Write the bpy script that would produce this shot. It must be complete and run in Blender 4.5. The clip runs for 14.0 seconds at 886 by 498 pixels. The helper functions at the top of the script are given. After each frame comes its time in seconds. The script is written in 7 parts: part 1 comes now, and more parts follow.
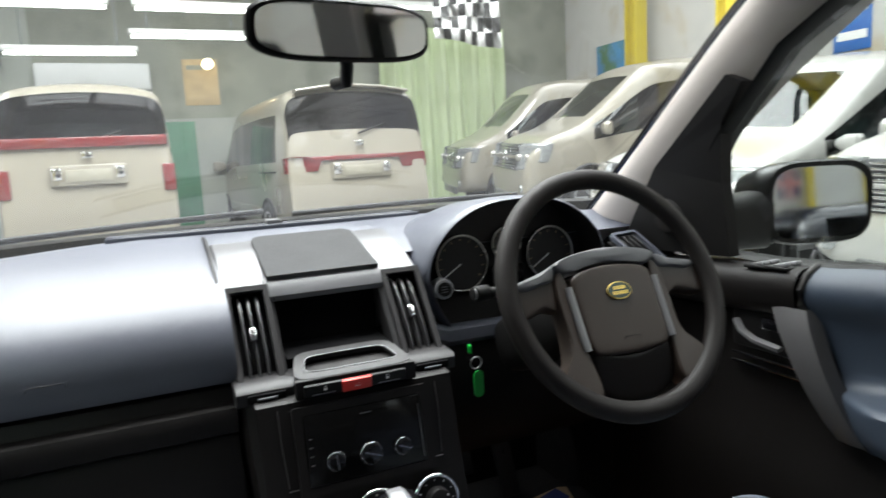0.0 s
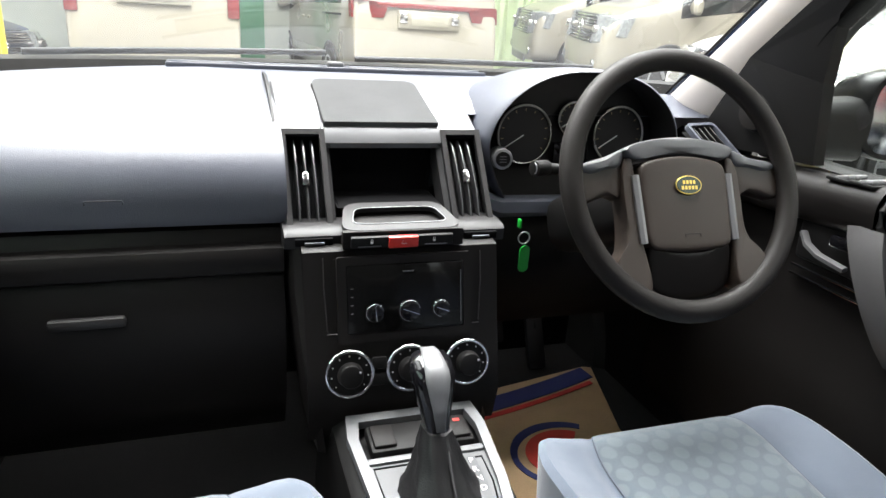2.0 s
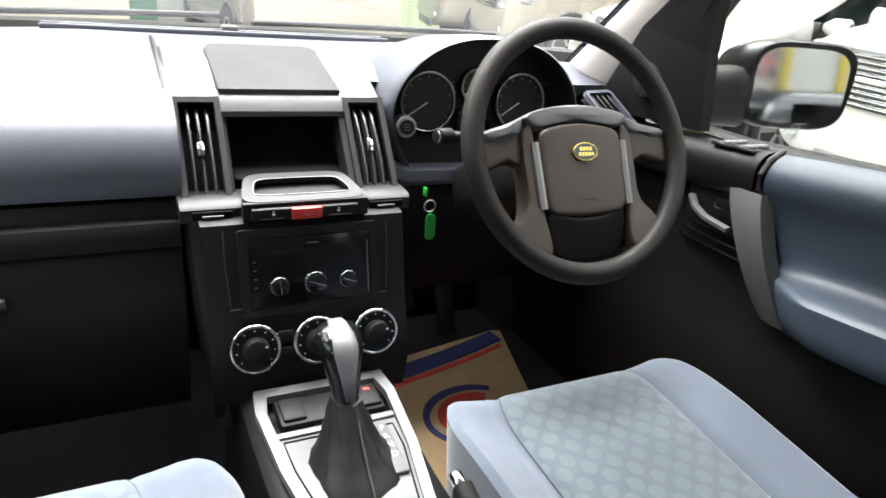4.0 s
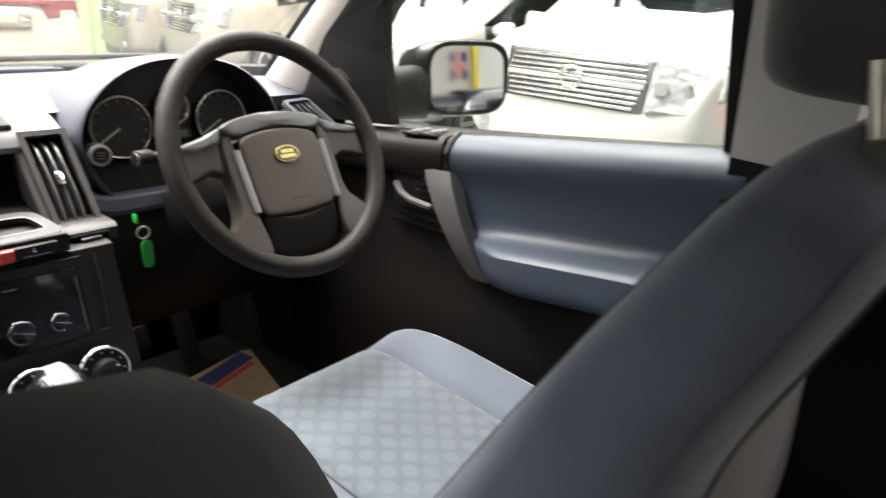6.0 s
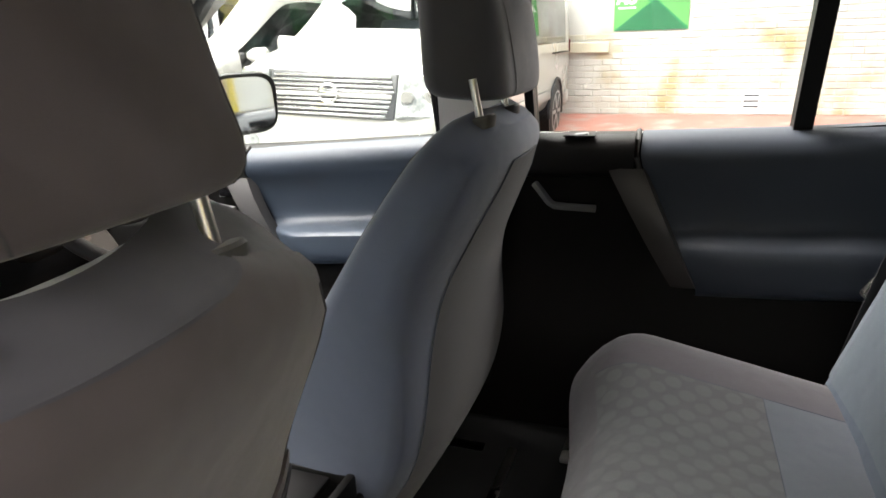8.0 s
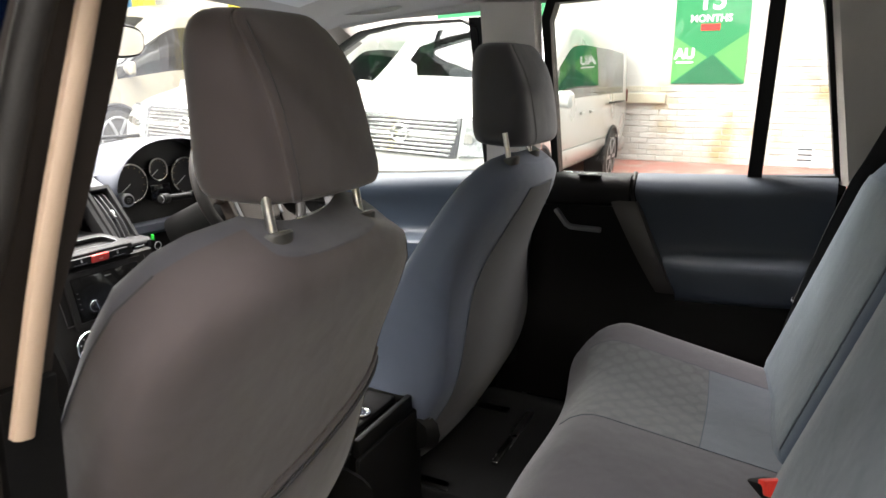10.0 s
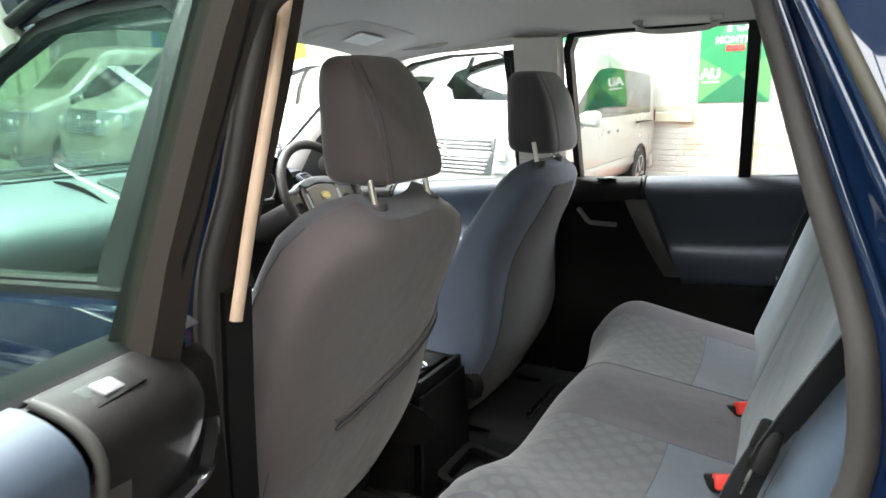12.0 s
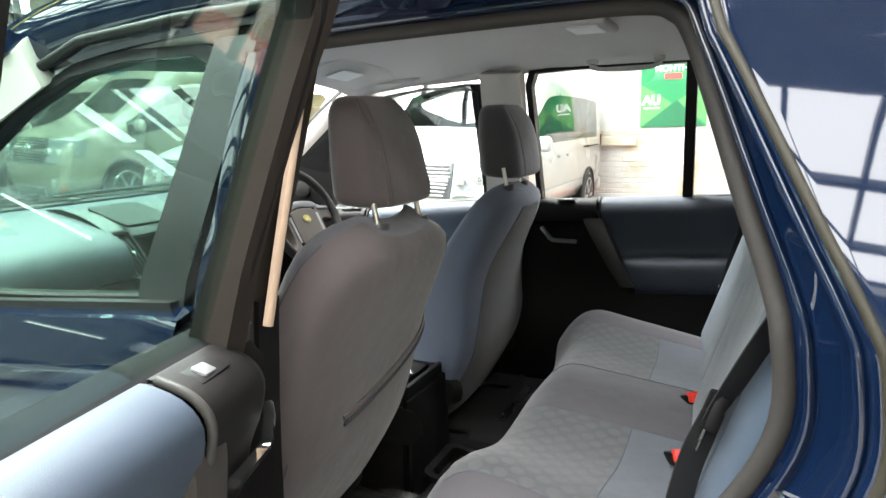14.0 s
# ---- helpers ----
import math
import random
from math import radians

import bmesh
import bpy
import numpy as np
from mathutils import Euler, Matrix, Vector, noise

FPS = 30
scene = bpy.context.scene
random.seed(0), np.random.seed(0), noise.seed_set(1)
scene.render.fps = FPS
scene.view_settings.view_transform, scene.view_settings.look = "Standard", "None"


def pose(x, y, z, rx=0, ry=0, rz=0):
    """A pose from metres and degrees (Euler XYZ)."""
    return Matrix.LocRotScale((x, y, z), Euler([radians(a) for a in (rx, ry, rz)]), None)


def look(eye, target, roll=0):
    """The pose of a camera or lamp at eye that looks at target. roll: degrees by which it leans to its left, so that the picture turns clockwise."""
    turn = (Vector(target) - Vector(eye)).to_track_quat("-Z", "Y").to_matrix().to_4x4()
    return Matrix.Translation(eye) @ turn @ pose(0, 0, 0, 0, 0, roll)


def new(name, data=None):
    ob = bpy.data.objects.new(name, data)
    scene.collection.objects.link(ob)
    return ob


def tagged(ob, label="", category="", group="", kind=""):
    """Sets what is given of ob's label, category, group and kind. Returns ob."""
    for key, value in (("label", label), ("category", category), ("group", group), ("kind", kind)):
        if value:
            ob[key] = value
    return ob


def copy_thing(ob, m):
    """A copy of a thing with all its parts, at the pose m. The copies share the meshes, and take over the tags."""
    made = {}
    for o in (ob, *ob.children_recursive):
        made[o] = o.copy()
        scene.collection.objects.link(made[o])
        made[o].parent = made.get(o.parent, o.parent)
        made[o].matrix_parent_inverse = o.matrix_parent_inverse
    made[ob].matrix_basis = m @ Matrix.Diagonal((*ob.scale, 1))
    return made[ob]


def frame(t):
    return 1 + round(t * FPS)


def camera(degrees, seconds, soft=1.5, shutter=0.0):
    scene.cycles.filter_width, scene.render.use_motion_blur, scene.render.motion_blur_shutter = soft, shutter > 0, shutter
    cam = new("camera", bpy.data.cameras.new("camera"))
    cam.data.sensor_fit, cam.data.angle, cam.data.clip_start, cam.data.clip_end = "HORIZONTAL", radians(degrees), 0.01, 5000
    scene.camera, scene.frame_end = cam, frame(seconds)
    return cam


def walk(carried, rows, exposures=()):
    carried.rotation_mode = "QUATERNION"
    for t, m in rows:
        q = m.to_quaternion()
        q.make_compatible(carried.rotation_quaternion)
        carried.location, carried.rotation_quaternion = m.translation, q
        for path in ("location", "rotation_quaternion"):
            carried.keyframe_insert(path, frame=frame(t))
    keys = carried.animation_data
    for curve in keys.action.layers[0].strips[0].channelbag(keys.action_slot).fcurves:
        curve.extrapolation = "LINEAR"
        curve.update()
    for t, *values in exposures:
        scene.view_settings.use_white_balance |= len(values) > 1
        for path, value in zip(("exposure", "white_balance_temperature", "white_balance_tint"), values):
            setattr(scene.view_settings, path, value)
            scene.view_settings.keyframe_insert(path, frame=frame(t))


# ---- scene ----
cam = camera(67.6, 14.0, shutter=0.4)
PATH = [
    (0, (-0.264, 3.396, 1.278), (0.52, 5.215, 1.001), -3.2),
    (0.5, (-0.268, 3.417, 1.267), (0.293, 5.301, 0.895), -0.6),
    (1, (-0.266, 3.416, 1.271), (0.23, 5.275, 0.725), 0.6),
    (1.5, (-0.262, 3.424, 1.279), (0.316, 5.225, 0.631), 2.6),
    (2, (-0.265, 3.429, 1.272), (0.355, 5.209, 0.603), 3.7),
    (4.5, (-0.252, 3.425, 1.275), (0.741, 4.993, 0.53), 4.1),
    (5, (-0.249, 3.423, 1.274), (0.9, 4.909, 0.587), 1.8),
    (5.5, (-0.241, 3.396, 1.273), (0.999, 4.835, 0.646), -0.1),
    (6, (-0.264, 3.344, 1.265), (1.189, 4.556, 0.616), 1.8),
    (6.5, (-0.330, 3.289, 1.265), (1.284, 4.254, 0.581), 1.8),
    (7, (-0.396, 3.243, 1.264), (1.325, 4.019, 0.589), 2.2),
    (7.5, (-0.487, 3.195, 1.289), (1.293, 3.851, 0.637), 0.3),
    (7.7, (-0.545, 3.173, 1.296), (1.249, 3.81, 0.662), -1.3),
    (9.8, (-1.017, 2.929, 1.355), (0.724, 3.767, 0.842), 0.2),
    (10, (-1.056, 2.928, 1.356), (0.692, 3.766, 0.863), 0.0),
    (10.5, (-1.172, 2.932, 1.351), (0.617, 3.705, 0.901), -0.8),
    (11, (-1.264, 2.916, 1.362), (0.544, 3.654, 0.931), -1.2),
    (11.5, (-1.321, 2.874, 1.365), (0.46, 3.686, 0.954), -0.7),
    (12, (-1.397, 2.792, 1.349), (0.32, 3.725, 0.925), -1.1),
    (12.5, (-1.449, 2.76, 1.347), (0.241, 3.738, 0.916), -1.9),
    (13, (-1.499, 2.777, 1.357), (0.24, 3.67, 0.933), -3.3),
    (13.5, (-1.563, 2.795, 1.366), (0.215, 3.617, 0.961), -2.4),
    (14, (-1.587, 2.786, 1.367), (0.208, 3.592, 1.01), -1.4),
]
walk(cam, [(t, look(eye, target, roll)) for t, eye, target, roll in PATH], exposures=[(0, -1.12, 6250, 8), (0.5, -1.18, 6350, 11), (1.0, -1.04, 6450, 12), (1.5, -0.62, 6450, 11), (2.0, -0.38, 6400, 10), (4.3, -0.15, 6450, 11), (5.5, -0.12, 6600, 12), (6.5, -0.08, 7000, 14), (7.7, 0.22, 6800, 12), (9.8, 0.22, 6700, 12), (11, 0.40, 6500, 10), (12, 0.53, 6300, 7), (14, 0.52, 6350, 8)])

# ---- light ----
world = bpy.data.worlds.new("sky")
scene.world = world
world.use_nodes = True
wn = world.node_tree.nodes
sky = wn.new("ShaderNodeTexSky")
sky.sky_type, sky.sun_disc, sky.sun_elevation, sky.sun_rotation = "NISHITA", False, radians(48), radians(120)
world.node_tree.links.new(sky.outputs[0], wn["Background"].inputs[0])
wn["Background"].inputs[1].default_value = 0.12


def lamp_area(name, m, sx, sy, power, color):
    data = bpy.data.lights.new(name, "AREA")
    data.shape, data.size, data.size_y, data.energy, data.color = "RECTANGLE", sx, sy, power, color
    ob = new(name, data)
    ob.matrix_world = m
    return ob


# daylight through the three bands of roof glazing; the middle lamp is added
DAY = (1.0, 0.975, 0.95)
lamp_area("skylight_east", pose(5.6, 3.05, 6.25), 4.0, 23.0, 3800, DAY)
lamp_area("skylight_west", pose(-4.15, 3.3, 6.25), 2.5, 22.6, 3000, DAY)
lamp_area("skylight_far_west", pose(-8.85, 3.3, 6.25), 5.1, 22.6, 3900, DAY)
# added strong fill light, to put white glare on the dash top
lamp_area("skylight_middle", pose(0.4, 7.4, 6.25), 4.8, 5.8, 5600, DAY)

# ---- materials ----


def mat(name, color, rough=0.5, metal=0.0, vary=0.12, scale=6.0, grain=400.0, bump=0.0, coat=0.0, spec=0.5, sheen=0.0, stain=None, uneven=0.06, fold=0.0):
    """A surface with broad mottling, fine grain and relief; stain: (colour, scale, share); fold: soft creases, in metres."""
    m = bpy.data.materials.new(name)
    m.use_nodes = True
    n, k = m.node_tree.nodes, m.node_tree.links
    b = n["Principled BSDF"]
    co = n.new("ShaderNodeTexCoord")
    broad, fine = n.new("ShaderNodeTexNoise"), n.new("ShaderNodeTexNoise")
    broad.inputs["Scale"].default_value, fine.inputs["Scale"].default_value = scale, grain
    broad.inputs["Detail"].default_value, fine.inputs["Detail"].default_value = 4, 2
    for t in (broad, fine):
        k.new(co.outputs["Object"], t.inputs["Vector"])
    add = n.new("ShaderNodeMath")
    add.operation = "ADD"
    k.new(broad.outputs[0], add.inputs[0])
    k.new(fine.outputs[0], add.inputs[1])
    ramp = n.new("ShaderNodeMapRange")
    for i, v in enumerate((0.6, 1.4, 1 - vary, 1 + vary)):
        ramp.inputs[i + 1].default_value = v
    k.new(add.outputs[0], ramp.inputs[0])
    mul = n.new("ShaderNodeVectorMath")
    mul.operation = "SCALE"
    mul.inputs[0].default_value = color
    k.new(ramp.outputs[0], mul.inputs["Scale"])
    out = mul.outputs[0]
    if stain:
        sn, sr, mx = n.new("ShaderNodeTexNoise"), n.new("ShaderNodeMapRange"), n.new("ShaderNodeMix")
        sn.inputs["Scale"].default_value, sn.inputs["Detail"].default_value = stain[1], 6
        sr.inputs[1].default_value, sr.inputs[2].default_value = 1 - stain[2] - 0.1, 1 - stain[2] + 0.1
        k.new(co.outputs["Object"], sn.inputs["Vector"])
        k.new(sn.outputs[0], sr.inputs[0])
        mx.data_type = "RGBA"
        k.new(sr.outputs[0], mx.inputs[0])
        k.new(out, mx.inputs[6])
        mx.inputs[7].default_value = (*stain[0], 1)
        out = mx.outputs[2]
    k.new(out, b.inputs["Base Color"])
    rr = n.new("ShaderNodeMapRange")
    for i, v in enumerate((0.3, 0.7, max(rough - uneven, 0.02), min(rough + uneven, 1))):
        rr.inputs[i + 1].default_value = v
    k.new(broad.outputs[0], rr.inputs[0])
    k.new(rr.outputs[0], b.inputs["Roughness"])
    b.inputs["Metallic"].default_value = metal
    b.inputs["Coat Weight"].default_value = coat
    b.inputs["Coat Roughness"].default_value = 0.03
    b.inputs["Coat IOR"].default_value = 1.6
    b.inputs["Specular IOR Level"].default_value = spec
    b.inputs["Sheen Weight"].default_value = sheen
    if bump:
        bp = n.new("ShaderNodeBump")
        bp.inputs["Strength"].default_value, bp.inputs["Distance"].default_value = bump, 0.001
        k.new(fine.outputs[0], bp.inputs["Height"])
        if fold:
            wave, soft_ = n.new("ShaderNodeTexNoise"), n.new("ShaderNodeBump")
            wave.inputs["Scale"].default_value, wave.inputs["Detail"].default_value = 14.0, 2
            soft_.inputs["Strength"].default_value, soft_.inputs["Distance"].default_value = 0.6, fold
            k.new(co.outputs["Object"], wave.inputs["Vector"])
            k.new(wave.outputs[0], soft_.inputs["Height"])
            k.new(soft_.outputs[0], bp.inputs["Normal"])
        k.new(bp.outputs[0], b.inputs["Normal"])
    return m


def glass(name, tint, ior=1.45, film=0.0):
    m = bpy.data.materials.new(name)
    m.use_nodes = True
    n, k = m.node_tree.nodes, m.node_tree.links
    clear, gloss, mix = n.new("ShaderNodeBsdfTransparent"), n.new("ShaderNodeBsdfGlossy"), n.new("ShaderNodeMixShader")
    lw, pw, ma = n.new("ShaderNodeLayerWeight"), n.new("ShaderNodeMath"), n.new("ShaderNodeMath")
    clear.inputs[0].default_value = (*tint, 1)
    gloss.inputs["Roughness"].default_value = 0.01
    lw.inputs[0].default_value = 0.5
    pw.operation, ma.operation = "POWER", "MULTIPLY_ADD"
    f0 = ((ior - 1) / (ior + 1)) ** 2 * 1.8
    pw.inputs[1].default_value, ma.inputs[1].default_value, ma.inputs[2].default_value = 5.0, 1 - f0, f0
    k.new(lw.outputs["Facing"], pw.inputs[0])
    k.new(pw.outputs[0], ma.inputs[0])
    k.new(ma.outputs[0], mix.inputs[0])
    k.new(clear.outputs[0], mix.inputs[1])
    k.new(gloss.outputs[0], mix.inputs[2])
    last = mix.outputs[0]
    # pale haze put into the glass itself, to wash out the view through it
    if film:
        haze, both = n.new("ShaderNodeBsdfTranslucent"), n.new("ShaderNodeMixShader")
        haze.inputs[0].default_value = (0.85, 0.85, 0.82, 1)
        both.inputs[0].default_value = film
        k.new(last, both.inputs[1])
        k.new(haze.outputs[0], both.inputs[2])
        last = both.outputs[0]
    k.new(last, n["Material Output"].inputs[0])
    return m


def glow(name, color, strength):
    m = bpy.data.materials.new(name)
    m.use_nodes = True
    b = m.node_tree.nodes["Principled BSDF"]
    b.inputs["Emission Color"].default_value, b.inputs["Emission Strength"].default_value = (*color, 1), strength
    return m


def dotted(name, color, dots, spacing, rough=0.9):
    """Woven cloth with rows of soft round dots in a second shade."""
    m = mat(name, color, rough, vary=0.14, scale=9, grain=1700, bump=0.22, spec=0.2, sheen=0.3, fold=0.005)
    n, k = m.node_tree.nodes, m.node_tree.links
    co = n["Texture Coordinate"]
    mp, vo, mr, mx = n.new("ShaderNodeMapping"), n.new("ShaderNodeTexVoronoi"), n.new("ShaderNodeMapRange"), n.new("ShaderNodeMix")
    mp.inputs["Rotation"].default_value = (0, 0, radians(45))
    mp.inputs["Scale"].default_value = (1, 1, 0.0)
    vo.inputs["Scale"].default_value, vo.inputs["Randomness"].default_value = 1 / spacing, 0.12
    mr.inputs[1].default_value, mr.inputs[2].default_value = 0.43, 0.36
    k.new(co.outputs["Object"], mp.inputs[0])
    k.new(mp.outputs[0], vo.inputs["Vector"])
    k.new(vo.outputs["Distance"], mr.inputs[0])
    mx.data_type = "RGBA"
    b = n["Principled BSDF"]
    k.new(mr.outputs[0], mx.inputs[0])
    k.new(b.inputs["Base Color"].links[0].from_socket, mx.inputs[6])
    mx.inputs[7].default_value = (*dots, 1)
    k.new(mx.outputs[2], b.inputs["Base Color"])
    return m


DASH = mat("dash_blue_grey_plastic", (0.080, 0.087, 0.108), 0.40, vary=0.10, scale=5, grain=700, bump=0.35)
DASH_LOW = mat("dash_charcoal_plastic", (0.0085, 0.0076, 0.0072), 0.5, vary=0.15, grain=700, bump=0.35, spec=0.22)
TRIM = mat("stack_grey_plastic", (0.10, 0.102, 0.107), 0.36, vary=0.08, grain=600, bump=0.15)
BLACK = mat("black_plastic", (0.0066, 0.0064, 0.0063), 0.5, vary=0.2, grain=600, bump=0.2, spec=0.20)
DEEP = mat("black_textured_vinyl", (0.0042, 0.0036, 0.0033), 0.6, vary=0.2, grain=600, bump=0.3, spec=0.12)
GLOSS = mat("piano_black", (0.006, 0.006, 0.007), 0.08, vary=0.1)
VOID = mat("matt_black_recess", (0.004, 0.004, 0.0045), 0.8, vary=0.2, spec=0.1)
RUBBER = mat("black_rubber", (0.014, 0.014, 0.015), 0.7, vary=0.2, grain=300, bump=0.2)
RIM = mat("wheel_rim_rubber", (0.0095, 0.0076, 0.0066), 0.56, vary=0.15, grain=900, bump=0.4, spec=0.30)
SPOKE = mat("spoke_grey_brown_plastic", (0.029, 0.0205, 0.0155), 0.46, vary=0.08, grain=900, bump=0.12, spec=0.38)
SILVER = mat("silver_paint_plastic", (0.26, 0.264, 0.272), 0.34, metal=0.55, vary=0.06, grain=900)
CHROME = mat("chrome", (0.82, 0.82, 0.83), 0.10, metal=1.0, vary=0.05)
STEEL = mat("brushed_steel", (0.62, 0.60, 0.57), 0.28, metal=1.0, vary=0.1)
LEATHER = mat("black_gaiter_leather", (0.009, 0.009, 0.0095), 0.42, vary=0.2, grain=500, bump=0.5, spec=0.3)
DOORVINYL = mat("door_blue_grey_vinyl", (0.043, 0.057, 0.079), 0.46, vary=0.10, scale=5, grain=600, bump=0.15, spec=0.35)
CLOTH = mat("blue_grey_cloth", (0.096, 0.115, 0.144), 0.9, vary=0.12, scale=8, grain=1700, bump=0.22, spec=0.2, sheen=0.3, fold=0.005)
# blue-grey seat cloth with the warm cabin light put into its colour
CLOTH_BACK = mat("warm_lit_grey_cloth", (0.0695, 0.0578, 0.0585), 0.9, vary=0.10, scale=8, grain=1700, bump=0.22, spec=0.2, sheen=0.3, fold=0.005)
CLOTH_DOT = dotted("dotted_cushion_cloth", (0.086, 0.107, 0.124), (0.106, 0.126, 0.140), 0.030)
CLOTH_BENCH = dotted("bench_cloth", (0.086, 0.088, 0.094), (0.105, 0.107, 0.111), 0.034)
CLOTH_MID = mat("mauve_grey_cloth", (0.086, 0.080, 0.090), 0.9, vary=0.10, scale=8, grain=1700, bump=0.22, spec=0.2, sheen=0.3, fold=0.005)
# driver's back: the same blue-grey cloth, its shade put into the colour
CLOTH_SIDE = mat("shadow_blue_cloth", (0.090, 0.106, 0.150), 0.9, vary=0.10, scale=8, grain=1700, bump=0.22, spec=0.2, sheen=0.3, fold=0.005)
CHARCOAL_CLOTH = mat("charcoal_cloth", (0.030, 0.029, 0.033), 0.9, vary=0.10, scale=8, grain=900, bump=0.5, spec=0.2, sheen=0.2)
# passenger's flank: the seat cloth, part of the warm light in its colour
CLOTH_FLANK = mat("part_warm_lit_cloth", (0.061, 0.060, 0.070), 0.9, vary=0.10, scale=8, grain=1700, bump=0.22, spec=0.2, sheen=0.3, fold=0.005)
# driver's headrest: the same cloth, half the warm light's tint in its colour
CLOTH_DUSK = mat("half_warm_lit_cloth", (0.068, 0.067, 0.073), 0.9, vary=0.10, scale=8, grain=1700, bump=0.22, spec=0.2, sheen=0.3, fold=0.005)
CLOTH_REAR = mat("slate_grey_cloth", (0.056, 0.078, 0.110), 0.9, vary=0.12, scale=8, grain=1700, bump=0.22, spec=0.2, sheen=0.3, fold=0.005)
CLOTH_PLAIN = mat("pale_grey_cloth", (0.108, 0.120, 0.142), 0.9, vary=0.12, scale=8, grain=1700, bump=0.22, spec=0.2, sheen=0.3, fold=0.005)
RED_BRIGHT = mat("bright_red_plastic", (0.80, 0.045, 0.028), 0.35, vary=0.1)
SEAM_SOFT = mat("soft_seam_thread", (0.042, 0.041, 0.044), 0.9, vary=0.1)
SEAM = mat("seam_thread", (0.040, 0.040, 0.045), 0.9, vary=0.1)
SEAM_BLUE = mat("blue_grey_seam_thread", (0.075, 0.087, 0.110), 0.9, vary=0.1)
CLOTH_PANEL = mat("pale_teal_grey_cloth", (0.080, 0.104, 0.128), 0.9, vary=0.10, scale=8, grain=1700, bump=0.22, spec=0.2, sheen=0.3, fold=0.005)
REARVINYL = mat("slate_grey_vinyl", (0.046, 0.055, 0.070), 0.46, vary=0.10, scale=5, grain=600, bump=0.25, spec=0.35)
CARPET = mat("black_carpet", (0.012, 0.012, 0.0125), 0.95, vary=0.4, scale=40, grain=900, bump=1.0)
LINING = mat("roof_lining_cloth", (0.50, 0.48, 0.46), 0.95, vary=0.05, scale=6, grain=900, bump=0.3)
PILLAR = mat("pillar_trim_plastic", (0.55, 0.51, 0.47), 0.6, vary=0.05, grain=700, bump=0.2)
BEIGE = mat("beige_pillar_edge", (0.50, 0.37, 0.27), 0.6, vary=0.05, grain=700, bump=0.2)
SEAL = mat("brown_grey_door_seal", (0.020, 0.018, 0.0165), 0.65, vary=0.15, grain=300, bump=0.3, spec=0.3)
FRAME_BROWN = mat("brown_black_frame_trim", (0.027, 0.022, 0.019), 0.75, vary=0.1, grain=500, bump=0.2, spec=0.1)
PAINT = mat("dark_blue_metallic_paint", (0.0024, 0.0070, 0.0215), 0.45, vary=0.08, scale=3, grain=2000, coat=1.0, spec=0.0, uneven=0.02)
BELT = mat("black_seat_belt_webbing", (0.014, 0.014, 0.015), 0.8, vary=0.2, grain=500, bump=0.6)
RED = mat("red_plastic", (0.62, 0.030, 0.022), 0.4, vary=0.1)
GREEN = mat("green_plastic_tag", (0.012, 0.40, 0.040), 0.4, vary=0.1)
GOLD = mat("gold_letter", (0.75, 0.55, 0.14), 0.35, metal=0.8, vary=0.1)
BADGE = mat("badge_green", (0.012, 0.030, 0.018), 0.3, vary=0.1)
MARK = mat("white_marking", (0.75, 0.75, 0.74), 0.6, vary=0.05)
TAG_PLATE = mat("dull_number_plate", (0.24, 0.225, 0.18), 0.5, vary=0.15, scale=14)
PAPER = mat("brown_paper_mat", (0.42, 0.29, 0.16), 0.85, vary=0.12, scale=20, grain=300, bump=0.3)
INK_BLUE = mat("printed_navy", (0.022, 0.030, 0.13), 0.8, vary=0.15, scale=30)
INK_RED = mat("printed_red", (0.55, 0.050, 0.035), 0.8, vary=0.15, scale=30)
WHITE_PAINT = mat("white_vehicle_paint", (0.32, 0.315, 0.30), 0.28, vary=0.03, scale=2, coat=0.8, uneven=0.01)
CREAM_PAINT = mat("pearl_cream_vehicle_paint", (0.215, 0.197, 0.158), 0.28, vary=0.03, scale=2, coat=0.8, uneven=0.01)
DARK_PAINT = mat("blue_black_vehicle_paint", (0.012, 0.016, 0.028), 0.28, vary=0.05, scale=2, coat=0.8, uneven=0.01)
TYRE = mat("tyre_rubber", (0.018, 0.018, 0.018), 0.8, vary=0.2, grain=200, bump=0.5)
LAMP_RED = mat("red_lamp_lens", (0.125, 0.014, 0.015), 0.12, vary=0.15, scale=20, coat=0.6)
LAMP_CLEAR = mat("clear_lamp_lens", (0.22, 0.23, 0.23), 0.12, metal=0.25, vary=0.5, scale=22, grain=60, bump=0.6, coat=1.0)
GRILLE = mat("grille_dark", (0.10, 0.10, 0.10), 0.35, vary=0.2)
WINDOW_DARK = glass("privacy_glass", (0.035, 0.042, 0.048), 1.15)
WINDOW = glass("tinted_window_glass", (0.90, 0.935, 0.92))
WINDOW_VAN = glass("smoked_van_glass", (0.10, 0.16, 0.13), 1.8)
WINDSCREEN_VAN = glass("van_windscreen_glass", (0.62, 0.72, 0.66), 1.75)
WINDOW_TEAL = glass("green_tinted_window_glass", (0.70, 0.82, 0.77))
SCREEN = glass("windscreen_glass", (0.93, 0.97, 0.96), 1.45, 0.010)
MIRROR = mat("mirror_silver", (0.88, 0.89, 0.90), 0.02, metal=1.0, vary=0.0)
FLOOR = mat("grey_concrete_floor", (0.20, 0.20, 0.195), 0.62, vary=0.25, scale=1.2, grain=60, bump=0.4, stain=((0.15, 0.145, 0.14), 1.7, 0.38))
FLOOR_RED = mat("worn_red_floor_paint", (0.36, 0.15, 0.12), 0.6, vary=0.25, scale=3, grain=80, bump=0.4, stain=((0.33, 0.27, 0.24), 4.0, 0.40))
